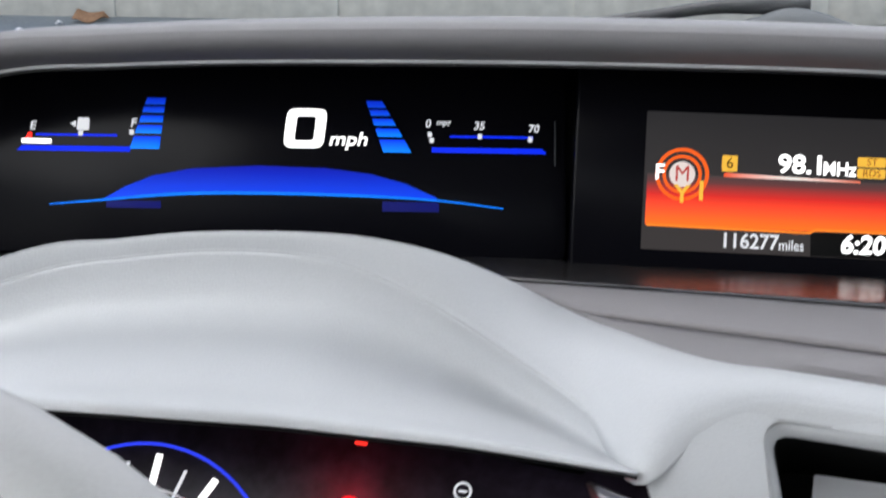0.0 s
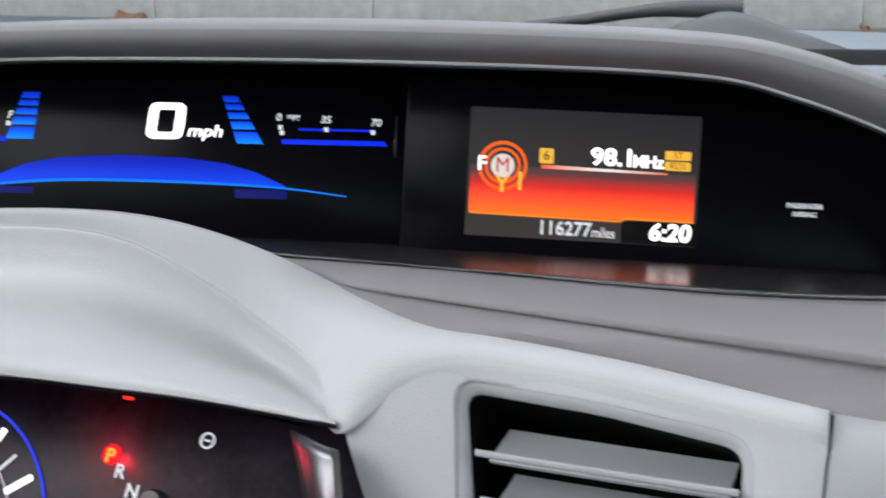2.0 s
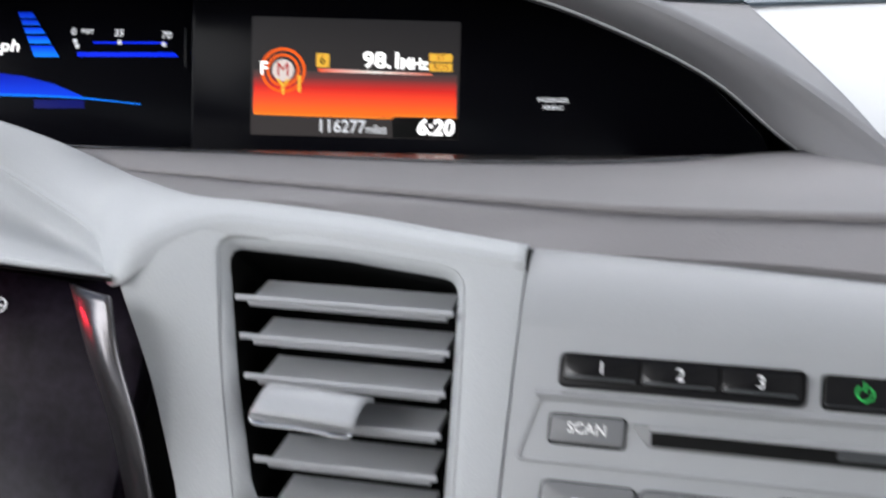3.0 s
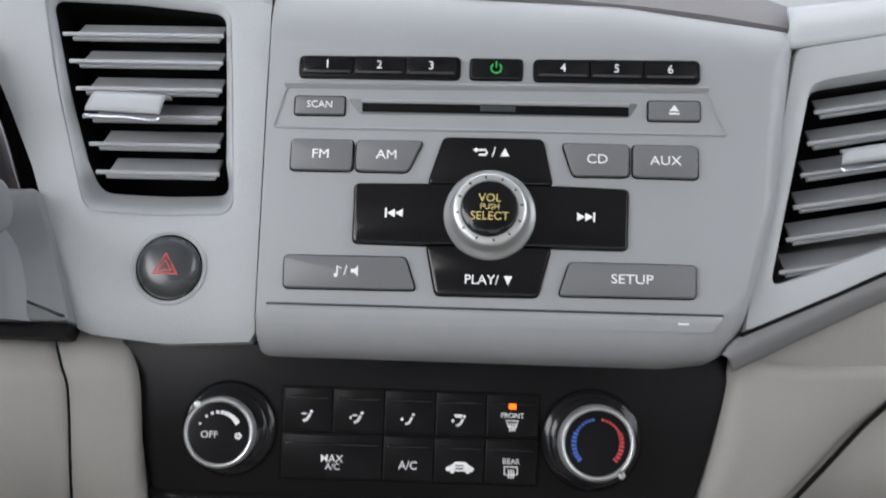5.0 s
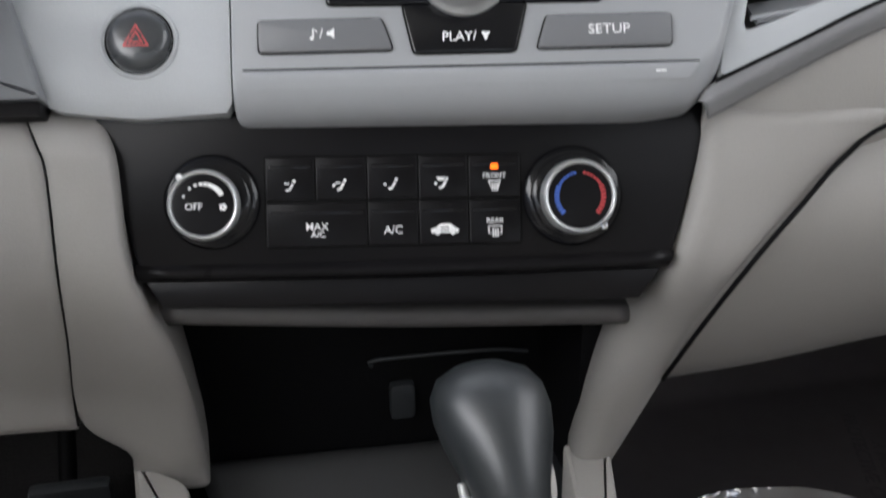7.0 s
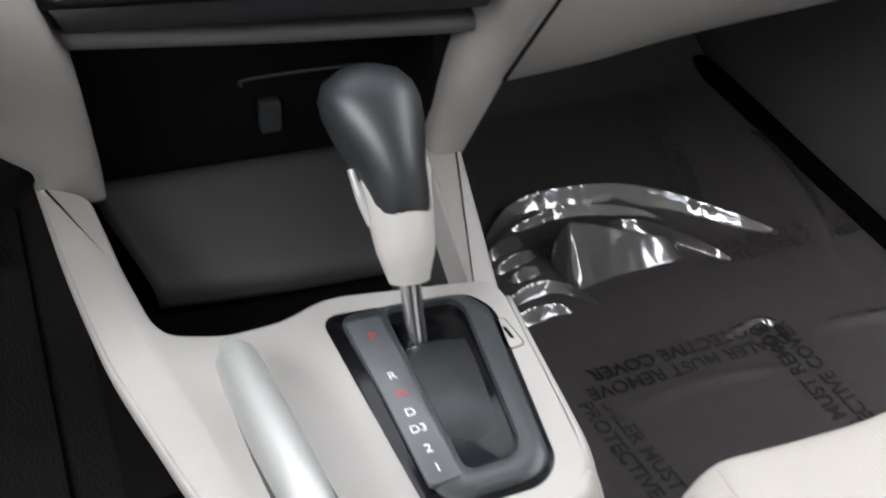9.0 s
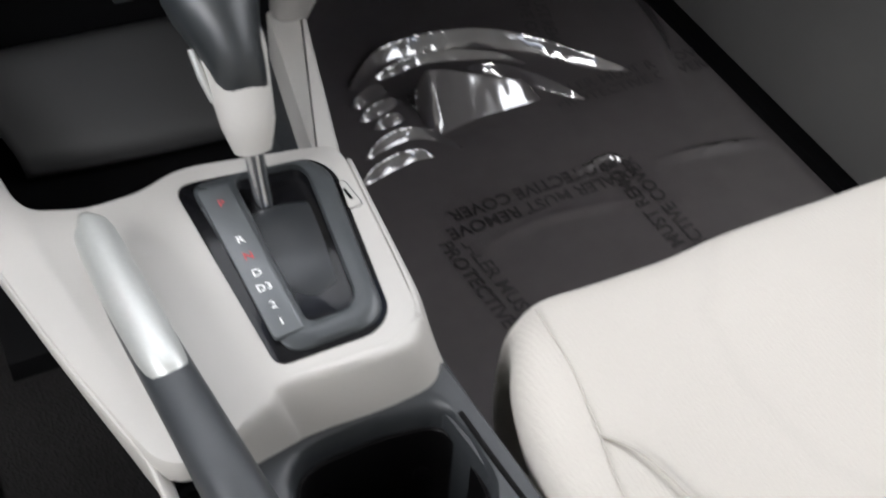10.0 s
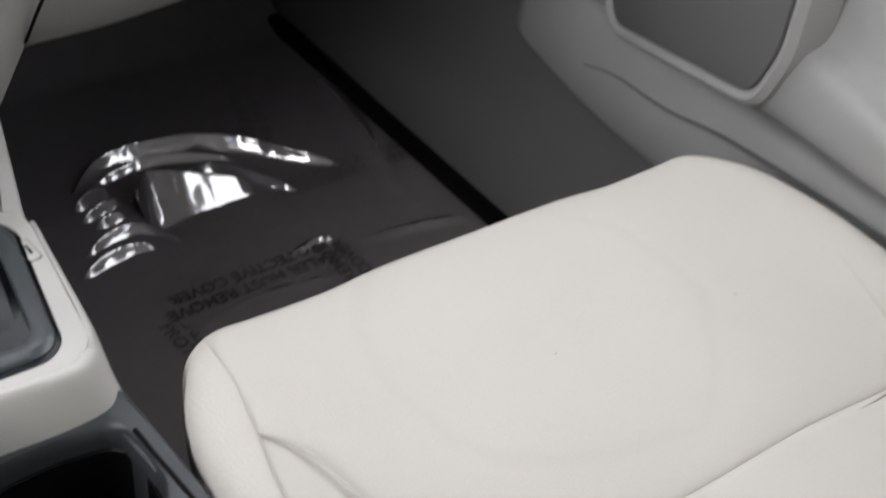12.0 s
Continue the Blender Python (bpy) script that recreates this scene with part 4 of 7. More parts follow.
for x0, x1, y in ((-132.5, -82.5, 0.8), (51.5, 102.5, 2.4)):
    part("gauge_bar", plate([V((x0, y - 1.2)) * 0.001, V((x1, y - 1.2)) * 0.001, V((x1 - 2 * (x0 > 0), y + 1.0)) * 0.001, V((x0 + 2 * (x0 < 0), y + 1.0)) * 0.001], -0.002, -0.001, 0.0001), LIT_BLUE, meter)
    part("gauge_line", block((x0 + 8) * 0.001, (y + 5.6) * 0.001, -0.002, (x1 - 6) * 0.001, (y + 6.5) * 0.001, -0.0011), LIT_BLUE, meter)
for tx, x, y, s in (("E", -126, 10.6, 5.2), ("F", -81.4, 12.4, 5.2), ("0", 49.6, 13.9, 5.0), ("mpg", 56.5, 14.6, 3.6), ("35", 72.4, 13.2, 5.0), ("70", 96.6, 12.2, 5.0)):
    words("gauge_lettering", tx, s * 0.001, LIT_SOFT, meter, x * 0.001, y * 0.001, -0.0008, lean=0.15, bold=0.02)
for x, y in ((50.5, 9.2), (51.4, 6.6), (72.8, 8.6), (95.2, 7.6), (-82, 8.4), (-104.6, 7.6)):
    part("gauge_mark", plate(rounded(box2((x - 1.0) * 0.001, (y - 1.1) * 0.001, (x + 1.0) * 0.001, (y + 1.1) * 0.001), 0.0004, 3), -0.002, -0.0008, 0.0001), LIT_SOFT, meter)
part("fuel_pump_mark", plate(rounded([V(p) * 0.001 for p in (V((-106.5, 9)), V((-101, 9)), V((-101, 14.6)), V((-106, 14.6)))], 0.0008, 3), -0.002, -0.0008, 0.0001), LIT_SOFT, meter)
part("fuel_arrow", plate([V((-0.1095, 0.0118)), V((-0.107, 0.0104)), V((-0.107, 0.0132))], -0.002, -0.0008, 0.0001), LIT_SOFT, meter)
part("fuel_level", block(-0.1305, 0.0028, -0.002, -0.1175, 0.0049, -0.0007), LIT_WHITE, meter)
part("fuel_red", plate([V((-0.1292, 0.0052)), V((-0.1262, 0.0052)), V((-0.1262, 0.0078)), V((-0.1275, 0.0078))], -0.002, -0.0008, 0.0001), LIT_RED, meter)

info = thing("info_screen", "lit colour screen showing the radio in orange", "screen", SC)
part("backing", plate(rounded(box2(-0.16, -0.060, 0.09, 0.046), 0.004), -0.08, -0.045, 0.001), LENS, info)
part("bezel", plate(rounded([V(p) for p in ((-0.0815, -0.050), (0.215, -0.050), (0.206, -0.024), (0.172, 0.008), (0.125, 0.034), (0.085, 0.047), (-0.0815, 0.050))], 0.004), -0.02, -0.001, 0.001), LENS, info)
part("backlit_glass", plate(rounded(box2(-0.0518, -0.0292, 0.0518, 0.0292), 0.0006), -0.002, -0.0006, 0.0001),
     glow_ramp("lit_dark_glass", [(0, (0.050, 0.043, 0.043)), (1, (0.026, 0.025, 0.027))], 1, -0.029, 0.029, 1.0), info, "dim gray lit glass")
part("orange_field", plate(box2(-0.0505, -0.0186, 0.0505, 0.0030), -0.002, -0.0004, 0.00005),
     glow_ramp("lit_orange_field", [(0, (1.0, 0.16, 0.01)), (1, (0.050, 0.040, 0.040)), (0.35, (1.0, 0.07, 0.02)), (0.6, (0.62, 0.02, 0.015)), (0.85, (0.12, 0.035, 0.035))], 1, -0.0186, 0.0030, 1.5), info, "glowing orange field")
part("orange_line", tube(mm([(-50, -18.8, 0), (18, -19.4, 0), (20.5, -18.0, 0), (50.6, -18.2, 0)]), 0.0005, 6), glow("lit_orange_line", (1.0, 0.25, 0.02), 1.3), info)
part("black_notch", plate([V(p) * 0.001 for p in (V((19, -29)), V((51.7, -29)), V((51.7, -18.9)), V((21, -18.9)), V((18.6, -20)))], -0.002, -0.00035, 0.00005), BLACKPRINT, info)
for r, wd, mt in ((11.2, 1.5, LIT_ORANGE), (8.2, 1.3, LIT_ORANGE)):
    part("ring", hollow(circle(-0.0360, 0.0030, r * 0.001), circle(-0.0360, 0.0030, (r - wd) * 0.001), -0.001, -0.0001, 0.00005), mt, info)
part("disc", plate(circle(-0.0360, 0.0030, 0.0054), -0.001, -0.0001, 0.00005), glow("lit_pale", (1.0, 0.86, 0.82), 1.0), info)
words("screen_lettering", "F", 0.0092, LIT_WHITE, info, -0.0455, 0.0034, 0.0002, bold=0.015)
words("screen_lettering", "M", 0.0095, glow("lit_deep_red", (0.6, 0.03, 0.02), 1.0), info, -0.0360, 0.0030, 0.0002, bold=0.0, wide=0.9)
words("screen_lettering", "1", 0.0115, LIT_AMBER, info, -0.0278, -0.0040, 0.0004, bold=0.02)
words("screen_lettering", "Y", 0.0105, LIT_AMBER, info, -0.0358, -0.0056, 0.0004, bold=0.02)
part("preset_tile", plate(rounded(box2(-0.0196, 0.0050, -0.0132, 0.0118), 0.0008, 3), -0.001, -0.0001, 0.00005), LIT_AMBER, info)
words("screen_lettering", "6", 0.0064, BLACKPRINT, info, -0.0164, 0.0084, 0.0001)
words("screen_lettering", "98.1", 0.0108, LIT_WHITE, info, 0.0135, 0.0088, 0.0, bold=0.025, wide=1.08)
words("screen_lettering", "MHz", 0.0080, LIT_WHITE, info, 0.0290, 0.0076, 0.0, bold=0.02, wide=0.90)
part("tuning_line", plate([V(p) * 0.001 for p in (V((-18.5, 2.6)), V((38, 2.4)), V((38, 3.2)), V((-18.5, 4.4)))], -0.001, -0.0001, 0.00005),
     glow_ramp("lit_tuning_line", [(0, (1.0, 0.1, 0.02)), (1, (1.0, 0.2, 0.1)), (0.5, (1.0, 0.95, 0.9))], 0, -0.0185, 0.038, 1.2), info)
for tx, y in (("ST", 11.2), ("RDS", 6.5)):
    part("badge", plate(rounded(box2(0.0365, (y - 2.0) * 0.001, 0.0480, (y + 2.0) * 0.001), 0.0007, 3), -0.001, -0.0001, 0.00005), LIT_AMBER, info)
    words("screen_lettering", tx, 0.0042, glow("lit_brown", (0.55, 0.16, 0.02), 0.6), info, 0.0423, y * 0.001, 0.0001)
words("screen_lettering", "116277", 0.0088, LIT_SOFT, info, -0.0066, -0.0243, 0.0, bold=0.02, wide=0.92)
words("screen_lettering", "miles", 0.0064, LIT_SOFT, info, 0.0108, -0.0252, 0.0, bold=0.01, wide=0.80)
words("screen_lettering", "6:20", 0.0108, LIT_WHITE, info, 0.0402, -0.0238, 0.0, bold=0.03, lean=0.12)
words("airbag_lettering", "PASSENGER", 0.0030, LIT_SOFT, info, 0.0988, -0.0083, -0.0007, bold=0.02)
words("airbag_lettering", "AIRBAG", 0.0030, LIT_SOFT, info, 0.0988, -0.0120, -0.0007, bold=0.02)

# ---- rev counter under the hood ----
TA = frame_of((-0.384, 0.0835, 0.568), (0.9875, -0.1576, -0.0007), (0.0857, 0.5329, 0.8418))
tach = thing("rev_counter", "dark rev counter with white dial marks and red lamp", "gauge", TA)
part("face", plate(rounded(box2(-0.12, -0.10, 0.158, 0.062), 0.01), -0.012, -0.0004, 0.001), material("scuffed_gauge_face", (0.012, 0.009, 0.015), 0.35, vary=0.7, grain=260, bump=0.15, blotch=70, spec=0.12), tach)
part("inner_wall", loft([[V((-0.12, 0.066, 0.0)), V((0, 0.070, 0.0)), V((0.134, 0.060, 0.0))], [V((-0.12, 0.062, 0.012)), V((0, 0.066, 0.012)), V((0.134, 0.056, 0.012))]], 20, 4), DARK, tach)
part("blue_arc", tube([V((0.0495 * math.cos(radians(a)), 0.0495 * math.sin(radians(a)), 0.0002)) for a in range(-20, 201, 5)], 0.0005, 6), glow("lit_violet_blue", (0.03, 0.06, 1.0), 1.3), tach, "lit blue arc")
for i in range(9):
    a = radians(90 - (i - 4) * 27)
    tick = block(-0.0012, 0.0355, 0, 0.0012, 0.0465, 0.0006, 0.0004)
    part("dial_mark", tick, LIT_WHITE, tach, m=Matrix.Rotation(a - math.pi / 2, 4, "Z"))
    words("dial_number", str(i), 0.0098, LIT_WHITE, tach, 0.0300 * math.cos(a), 0.0300 * math.sin(a), 0.0002, bold=0.02)
    if i < 8:
        h = radians(90 - (i - 3.5) * 27)
        part("half_mark", block(-0.0005, 0.0300, 0, 0.0005, 0.0440, 0.0004), LIT_SOFT, tach, m=Matrix.Rotation(h - math.pi / 2, 4, "Z"))
part("scale_arc", tube([V((0.036 * math.cos(radians(a)), 0.036 * math.sin(radians(a)), 0.0001)) for a in range(-20, 201, 6)], 0.00035, 6), GREYPRINT, tach)
for ch, x, y in (("P", 0.0647, 0.0386), ("R", 0.0701, 0.0341), ("N", 0.0766, 0.0285), ("D", 0.0822, 0.0222)):
    words("gear_letter", ch, 0.0066, LIT_AMBER if ch == "P" else LIT_SOFT, tach, x, y, 0.0003, bold=0.02)
part("red_lamp", plate(circle(0.0650, 0.0392, 0.0036, 20), -0.0004, 0.0001, 0.0001), glow("red_lamp_glow", (1.0, 0.01, 0.015), 1.0), tach, "glowing red gear lamp")
# added point light ahead of the dial spreads the lamp's red glow over the face
red_data = bpy.data.lights.new("gear_lamp_light", "POINT")
red_data.energy, red_data.color, red_data.shadow_soft_size = 0.05, (1.0, 0.01, 0.03), 0.0012
new("gear_lamp_light", red_data).matrix_world = TA @ Matrix.Translation((0.0650, 0.0400, 0.0075))
# the lamp's red reflection under the hood, put in as a glowing strip
part("red_reflection", plate(rounded(box2(0.0630, 0.0580, 0.0668, 0.0590), 0.0004), -0.0004, 0.0002, 0.0001), LIT_RED, tach)
part("icon_ring", hollow(circle(0.0985, 0.0488, 0.0027, 24), circle(0.0985, 0.0488, 0.0021, 24), -0.0002, 0.0003, 0.0001), LIT_SOFT, tach)
part("icon_needle", block(0.0974, 0.0484, 0, 0.0998, 0.0491, 0.0003), LIT_SOFT, tach, m=Matrix.Translation((0.0, 0.0, 0)))
words("button_lettering", "SEL", 0.0042, GREYPRINT, tach, 0.0985, 0.0270, 0.0003)
part("dial_button", lathe([(0.0045, 0.0), (0.0043, 0.003), (0.0035, 0.004), (0.0004, 0.0042)], 0.0860, 0.0262), CHAR, tach)
skin(part("chrome_bezel", loft([[(-0.246, 0.072, 0.624), (-0.238, 0.062, 0.606), (-0.229, 0.056, 0.580), (-0.222, 0.050, 0.548), (-0.218, 0.046, 0.52)],
                                [(-0.236, 0.064, 0.624), (-0.230, 0.052, 0.606), (-0.221, 0.047, 0.580), (-0.214, 0.042, 0.548), (-0.210, 0.038, 0.52)],
                                [(-0.229, 0.060, 0.624), (-0.224, 0.052, 0.606), (-0.216, 0.046, 0.580), (-0.210, 0.040, 0.548), (-0.206, 0.036, 0.52)]], 24, 8), BEZEL, tach, "curved metal trim beside the gauge", TA.inverted()), 0.002)

# ---- steering wheel, column and stalk ----
wheel = thing("steering_wheel", "dark gray steering wheel with a smooth rim", "steering wheel", pose(-0.423, -0.085, 0.506, -20 + 90, 0, 0))
ring_rows = []
for i in range(64):
    a = 2 * math.pi * i / 64
    ring_rows.append([V(((0.178 + 0.014 * math.cos(b)) * math.cos(a), (0.178 + 0.014 * math.cos(b)) * math.sin(a), 0.014 * math.sin(b))) for b in (2 * math.pi * j / 14 for j in range(14))])
part("rim", grid_bm(ring_rows + [ring_rows[0]], True), material("wheel_gray_plastic", (0.26, 0.265, 0.27), 0.5, vary=0.05), wheel)
part("hub", lathe([(0.075, -0.03), (0.078, 0.0), (0.06, 0.018), (0.03, 0.024), (0.0005, 0.025)]), CHAR, wheel)
for a in (0, 180, 270):
    part("spoke", tube([V((0.06 * math.cos(radians(a)), 0.06 * math.sin(radians(a)), -0.005)), V((0.172 * math.cos(radians(a)), 0.172 * math.sin(radians(a)), 0))], [0.02, 0.012], 10, 8, 0.5), CHAR, wheel)
COLUMN = material("column_gray_plastic", (0.17, 0.176, 0.184), 0.45, vary=0.05, grain=1300, bump=0.2)
col = thing("column_cover", "dark gray steering column surround beside the fascia", "trim panel", RAD)
part("panel", plate(rounded([V(p) * 0.001 for p in (V((-330, -54)), V((-183.5, -53)), V((-189, -36)), V((-198, -10)), V((-205.5, 8)), V((-330, 4)))], 0.003), -0.045, 0.004, 0.003), COLUMN, col)
part("boss", loft([mm([(-330, -4, 3), (-236, -2, 3), (-214, -14, 3), (-205, -34, 3), (-202, -53, 3)]), mm([(-330, -8, 14), (-240, -8, 13), (-222, -18, 12), (-213, -36, 11), (-210, -53, 10)]),
                   mm([(-330, -30, 16), (-260, -30, 16), (-240, -34, 15), (-230, -44, 14), (-226, -53, 13)])], 26, 12), COLUMN, col)
part("lower_edge", block(-0.330, -0.0600, -0.04, -0.185, -0.0535, 0.0025, 0.001), SATIN, col, "black lower edge")
stalk = thing("wiper_stalk", "dark gray control stalk with a rounded end", "stalk", RAD)
part("shaft", tube(mm([(-350, -16, 36), (-228, -12, 34)]), [0.0085, 0.0125], 20, 12), CHAR, stalk)
part("end_knob", lathe([(0.0128, -0.022), (0.0136, -0.012), (0.0136, 0.004), (0.0126, 0.0085), (0.0100, 0.0108), (0.0004, 0.0116)]), COLUMN, stalk, m=Matrix.Translation((-0.218, -0.0085, 0.034)) @ Matrix.Rotation(radians(72), 4, "Y"))

# ---- passenger side vent ----
pf = thing("passenger_fascia", "gray slanted dashboard panel around the air vent", "dash panel", RAD)
ho = [V(p) * 0.001 for p in (V((147.5, 68)), V((262, 90)), V((268, 26)), V((186.7, -3.0)), V((127.0, -26)))]
eo = [V(p) * 0.001 for p in (V((140, 86)), V((275, 110)), V((285, 22)), V((186, -16)), V((113, -49)))]


def pf_z(p):
    return -0.010 - 0.05 * max(0.0, p.x - 0.18)


part("panel", opened_panel(eo, ho, 0.003, 0.005, [(0, -0.022), (0.0, -0.016), (0.1, lambda p: pf_z(p) - 0.001), (0.3, pf_z), (0.6, pf_z), (0.95, pf_z), (1.0, lambda p: pf_z(p) - 0.002), (1.0, -0.05)], 140), GRAY, pf)
skin(part("lower_trim", loft([mm([(104, -58, -10), (116, -47.5, -11), (186, -14.5, -12), (285, 24, -17)]), mm([(107, -60, -11), (120, -52.5, -12), (187, -20.5, -13), (285, 17, -18)]), mm([(110, -64, -20), (122, -58, -21), (188, -26, -22), (285, 11, -27)])], 30, 10), material("trim_gray_plastic", (0.19, 0.19, 0.196), 0.5, vary=0.05, grain=1400, bump=0.2), pf), 0.002)
skin(part("upper_roll", loft([mm([(133, 84, -9), (200, 97, -14), (285, 113, -20)]), mm([(138, 97, -12), (200, 108, -17), (285, 122, -24)]), mm([(140, 110, -24), (200, 119, -28), (285, 132, -36)])], 24, 10), GRAY, pf), 0.003)
part("trim_gap", tube(mm([(112, -49.5, -9.5), (150, -32.5, -9.6), (186, -16, -9.8), (235, 3, -12.2), (285, 21.5, -14.8)]), 0.0009, 6, 30), BLACKPRINT, pf, "thin dark gap under the vent panel")
part("vent_well", opened_panel([p * 1.006 for p in ho], ho, 0.005, 0.005, [(0, -0.075), (0, -0.021), (1.0, -0.021), (1.0, -0.075)], 100), BLACKPRINT, pf, "black inner wall of the vent")
RV = RAD @ Matrix.Translation((0, 0, -0.012))
vent("air_vent", "louvred gray air vent slanting beside the radio", RV, (149.5, 128), (262, 262), 69, -22, 6, (157, 200, 38, 26, 6), 0.17)

# ---- climate panel ----
clim = thing("climate_panel", "black climate control panel with knobs and buttons", "control panel", HV)
co = [(-149, 52), (140, 50), (133, 30), (116, -26), (-129, -28), (-146, 38)]
part("panel", plate(rounded([V(p) * 0.001 for p in (V(q) for q in co)], 0.004), -0.03, 0.0, 0.0015), SATIN, clim)
skin(part("lower_lip", loft([mm([(-131, -26, -1.5), (0, -26.5, -1.5), (117, -25, -1.5)]), mm([(-130, -29, 0.8), (0, -29.5, 0.8), (116, -28, 0.8)]), mm([(-129, -31.5, 0.2), (0, -32, 0.2), (114, -30.5, 0.2)]), mm([(-128, -33, -4), (0, -33.5, -4), (112, -32, -4)])], 20, 12), SATIN, clim), 0.002)
part("lower_face", plate([V(p) * 0.001 for p in (V((-128.5, -31)), V((-119, -46)), V((101, -47)), V((114, -30)))], -0.04, -0.004, 0.001), SATIN, clim)
colx = [-71.8, -49.2, -25.8, -2.5, 20.6, 44.8]
part("button_bed", plate(rounded(box2(-0.0726, -0.0201, 0.0456, 0.0222), 0.002), -0.001, 0.0004, 0.0002), BLACKPRINT, clim)
ICON = 0.0014


def seat_icon(b, x, y, front=False, up=True, down=False):
    """A small seated figure sign with air arrows: head, body and legs as plain strokes."""
    k = 0.001
    part("icon", tube([V((x - 1.9, y - 2.3, 1.4)) * k, V((x - 0.2, y - 1.7, 1.4)) * k, V((x + 1.2, y + 0.9, 1.4)) * k], 0.00062, 6), WHITE, b)
    part("icon", plate(circle((x + 1.7) * k, (y + 2.0) * k, 0.00075, 12), 0.001, ICON, 0.0001), WHITE, b)
    if up:
        part("icon", block((x - 2.6) * k, (y + 0.6) * k, 0.001, (x - 0.4) * k, (y + 1.3) * k, ICON), WHITE, b)
    if down:
        part("icon", plate([V((x - 3.4, y - 1.0)) * k, V((x - 2.6, y - 0.2)) * k, V((x - 3.4, y + 0.8)) * k, V((x - 4.2, y - 0.2)) * k], 0.001, ICON, 0.0001), WHITE, b)
    if front:
        part("icon", plate([V((x - 3.0, y + 2.8)) * k, V((x + 1.0, y + 2.9)) * k, V((x + 0.3, y + 1.3)) * k, V((x - 2.3, y + 1.3)) * k], 0.001, ICON, 0.0001), WHITE, b)


for i in range(5):
    b = part("mode_button", plate(rounded(box2((colx[i] + 0.35) * 0.001, 0.0019, (colx[i + 1] - 0.35) * 0.001, 0.0214), 0.0008, 3), 0.0, 0.0012, 0.0005), SATIN, clim)
    part("button_ridge", block((colx[i] + 2) * 0.001, 0.0162, 0.0006, (colx[i + 1] - 2) * 0.001, 0.0176, 0.0014, 0.0003), GLOSS, b)
    x = (colx[i] + colx[i + 1]) / 2
    if i < 4:
        seat_icon(b, x, 8.6, i == 3, i < 2, i > 0)
    else:
        words("lettering", "FRONT", 0.0033, WHITE, b, x * 0.001, 0.0116, 0.0013, bold=0.003)
        o = [V(p) * 0.001 for p in (V((x - 3, 9.6)), V((x - 1.8, 6.2)), V((x + 1.8, 6.2)), V((x + 3, 9.6)))]
        part("icon", hollow(o, inset(ccw(o), 0.0005), 0.001, ICON, 0.0001), WHITE, b)
        for dx in (-1, 0, 1):
            part("icon", tube([V((x + dx * 1.1, 4.6, 1.4)) * 0.001, V((x + dx * 1.1 + 0.25, 6.0, 1.4)) * 0.001, V((x + dx * 1.1, 8.4, 1.4)) * 0.001], 0.0003, 6), WHITE, b)
        part("indicator_lamp", plate(rounded(box2((x - 1.7) * 0.001, 0.0146, (x + 1.7) * 0.001, 0.0172), 0.0005, 3), 0.001, 0.0016, 0.0003), LED, b, "glowing amber indicator lamp")
for x0, x1, tx in ((-71.8, -25.8, "MAX"), (-25.8, -2.5, "A/C"), (-2.5, 20.6, ""), (20.6, 44.8, "REAR")):
    b = part("mode_button", plate(rounded(box2((x0 + 0.35) * 0.001, -0.0194, (x1 - 0.35) * 0.001, 0.0007), 0.0008, 3), 0.0, 0.0012, 0.0005), SATIN, clim)
    part("button_ridge", block((x0 + 2) * 0.001, -0.0046, 0.0006, (x1 - 2) * 0.001, -0.0032, 0.0014, 0.0003), GLOSS, b)
    x = (x0 + x1) / 2
    if tx == "MAX":
        words("lettering", "MAX", 0.0048, WHITE, b, x * 0.001, -0.0104, 0.0013, bold=0.003)
        words("lettering", "A/C", 0.0040, WHITE, b, (x + 0.5) * 0.001, -0.0139, 0.0013, bold=0.003)
    elif tx == "A/C":
        words("lettering", "A/C", 0.0052, WHITE, b, x * 0.001, -0.0124, 0.0013, bold=0.003)
    elif tx == "REAR":
        words("lettering", "REAR", 0.0034, WHITE, b, x * 0.001, -0.0091, 0.0013, bold=0.003)
        o = rounded(box2((x - 3.2) * 0.001, -0.0152, (x + 3.2) * 0.001, -0.0112), 0.0006, 3)
        part("icon", hollow(o, inset(ccw(o), 0.0005), 0.001, ICON, 0.0001), WHITE, b)
        for dx in (-1, 0, 1):
            part("icon", tube([V((x + dx * 1.1, -16.6, 1.4)) * 0.001, V((x + dx * 1.1 + 0.25, -15, 1.4)) * 0.001, V((x + dx * 1.1, -12.6, 1.4)) * 0.001], 0.0003, 6), WHITE, b)
    else:
        cs = [(-6.2, -14.2), (6.0, -14.2), (6.6, -12.6), (4.6, -11.6), (2.6, -9.9), (-2.0, -9.9), (-4.0, -11.6), (-6.4, -12.4)]
        part("car_icon", plate([V(((x + 0.4 + p[0]), p[1])) * 0.001 for p in cs], 0.001, ICON, 0.0001), WHITE, b)
        for dx in (-3.4, 3.6):
            part("car_icon_tyre", plate(circle((x + 0.4 + dx) * 0.001, -0.0141, 0.0011, 14), 0.001, ICON, 0.0001), WHITE, b)
        part("car_icon_arrow", tube(mm([(x - 1.6, -11.6, 1.5), (x + 2.0, -11.6, 1.5), (x + 2.0, -13.0, 1.5), (x - 1.6, -13.0, 1.5)]), 0.00028, 6), BLACKPRINT, b)


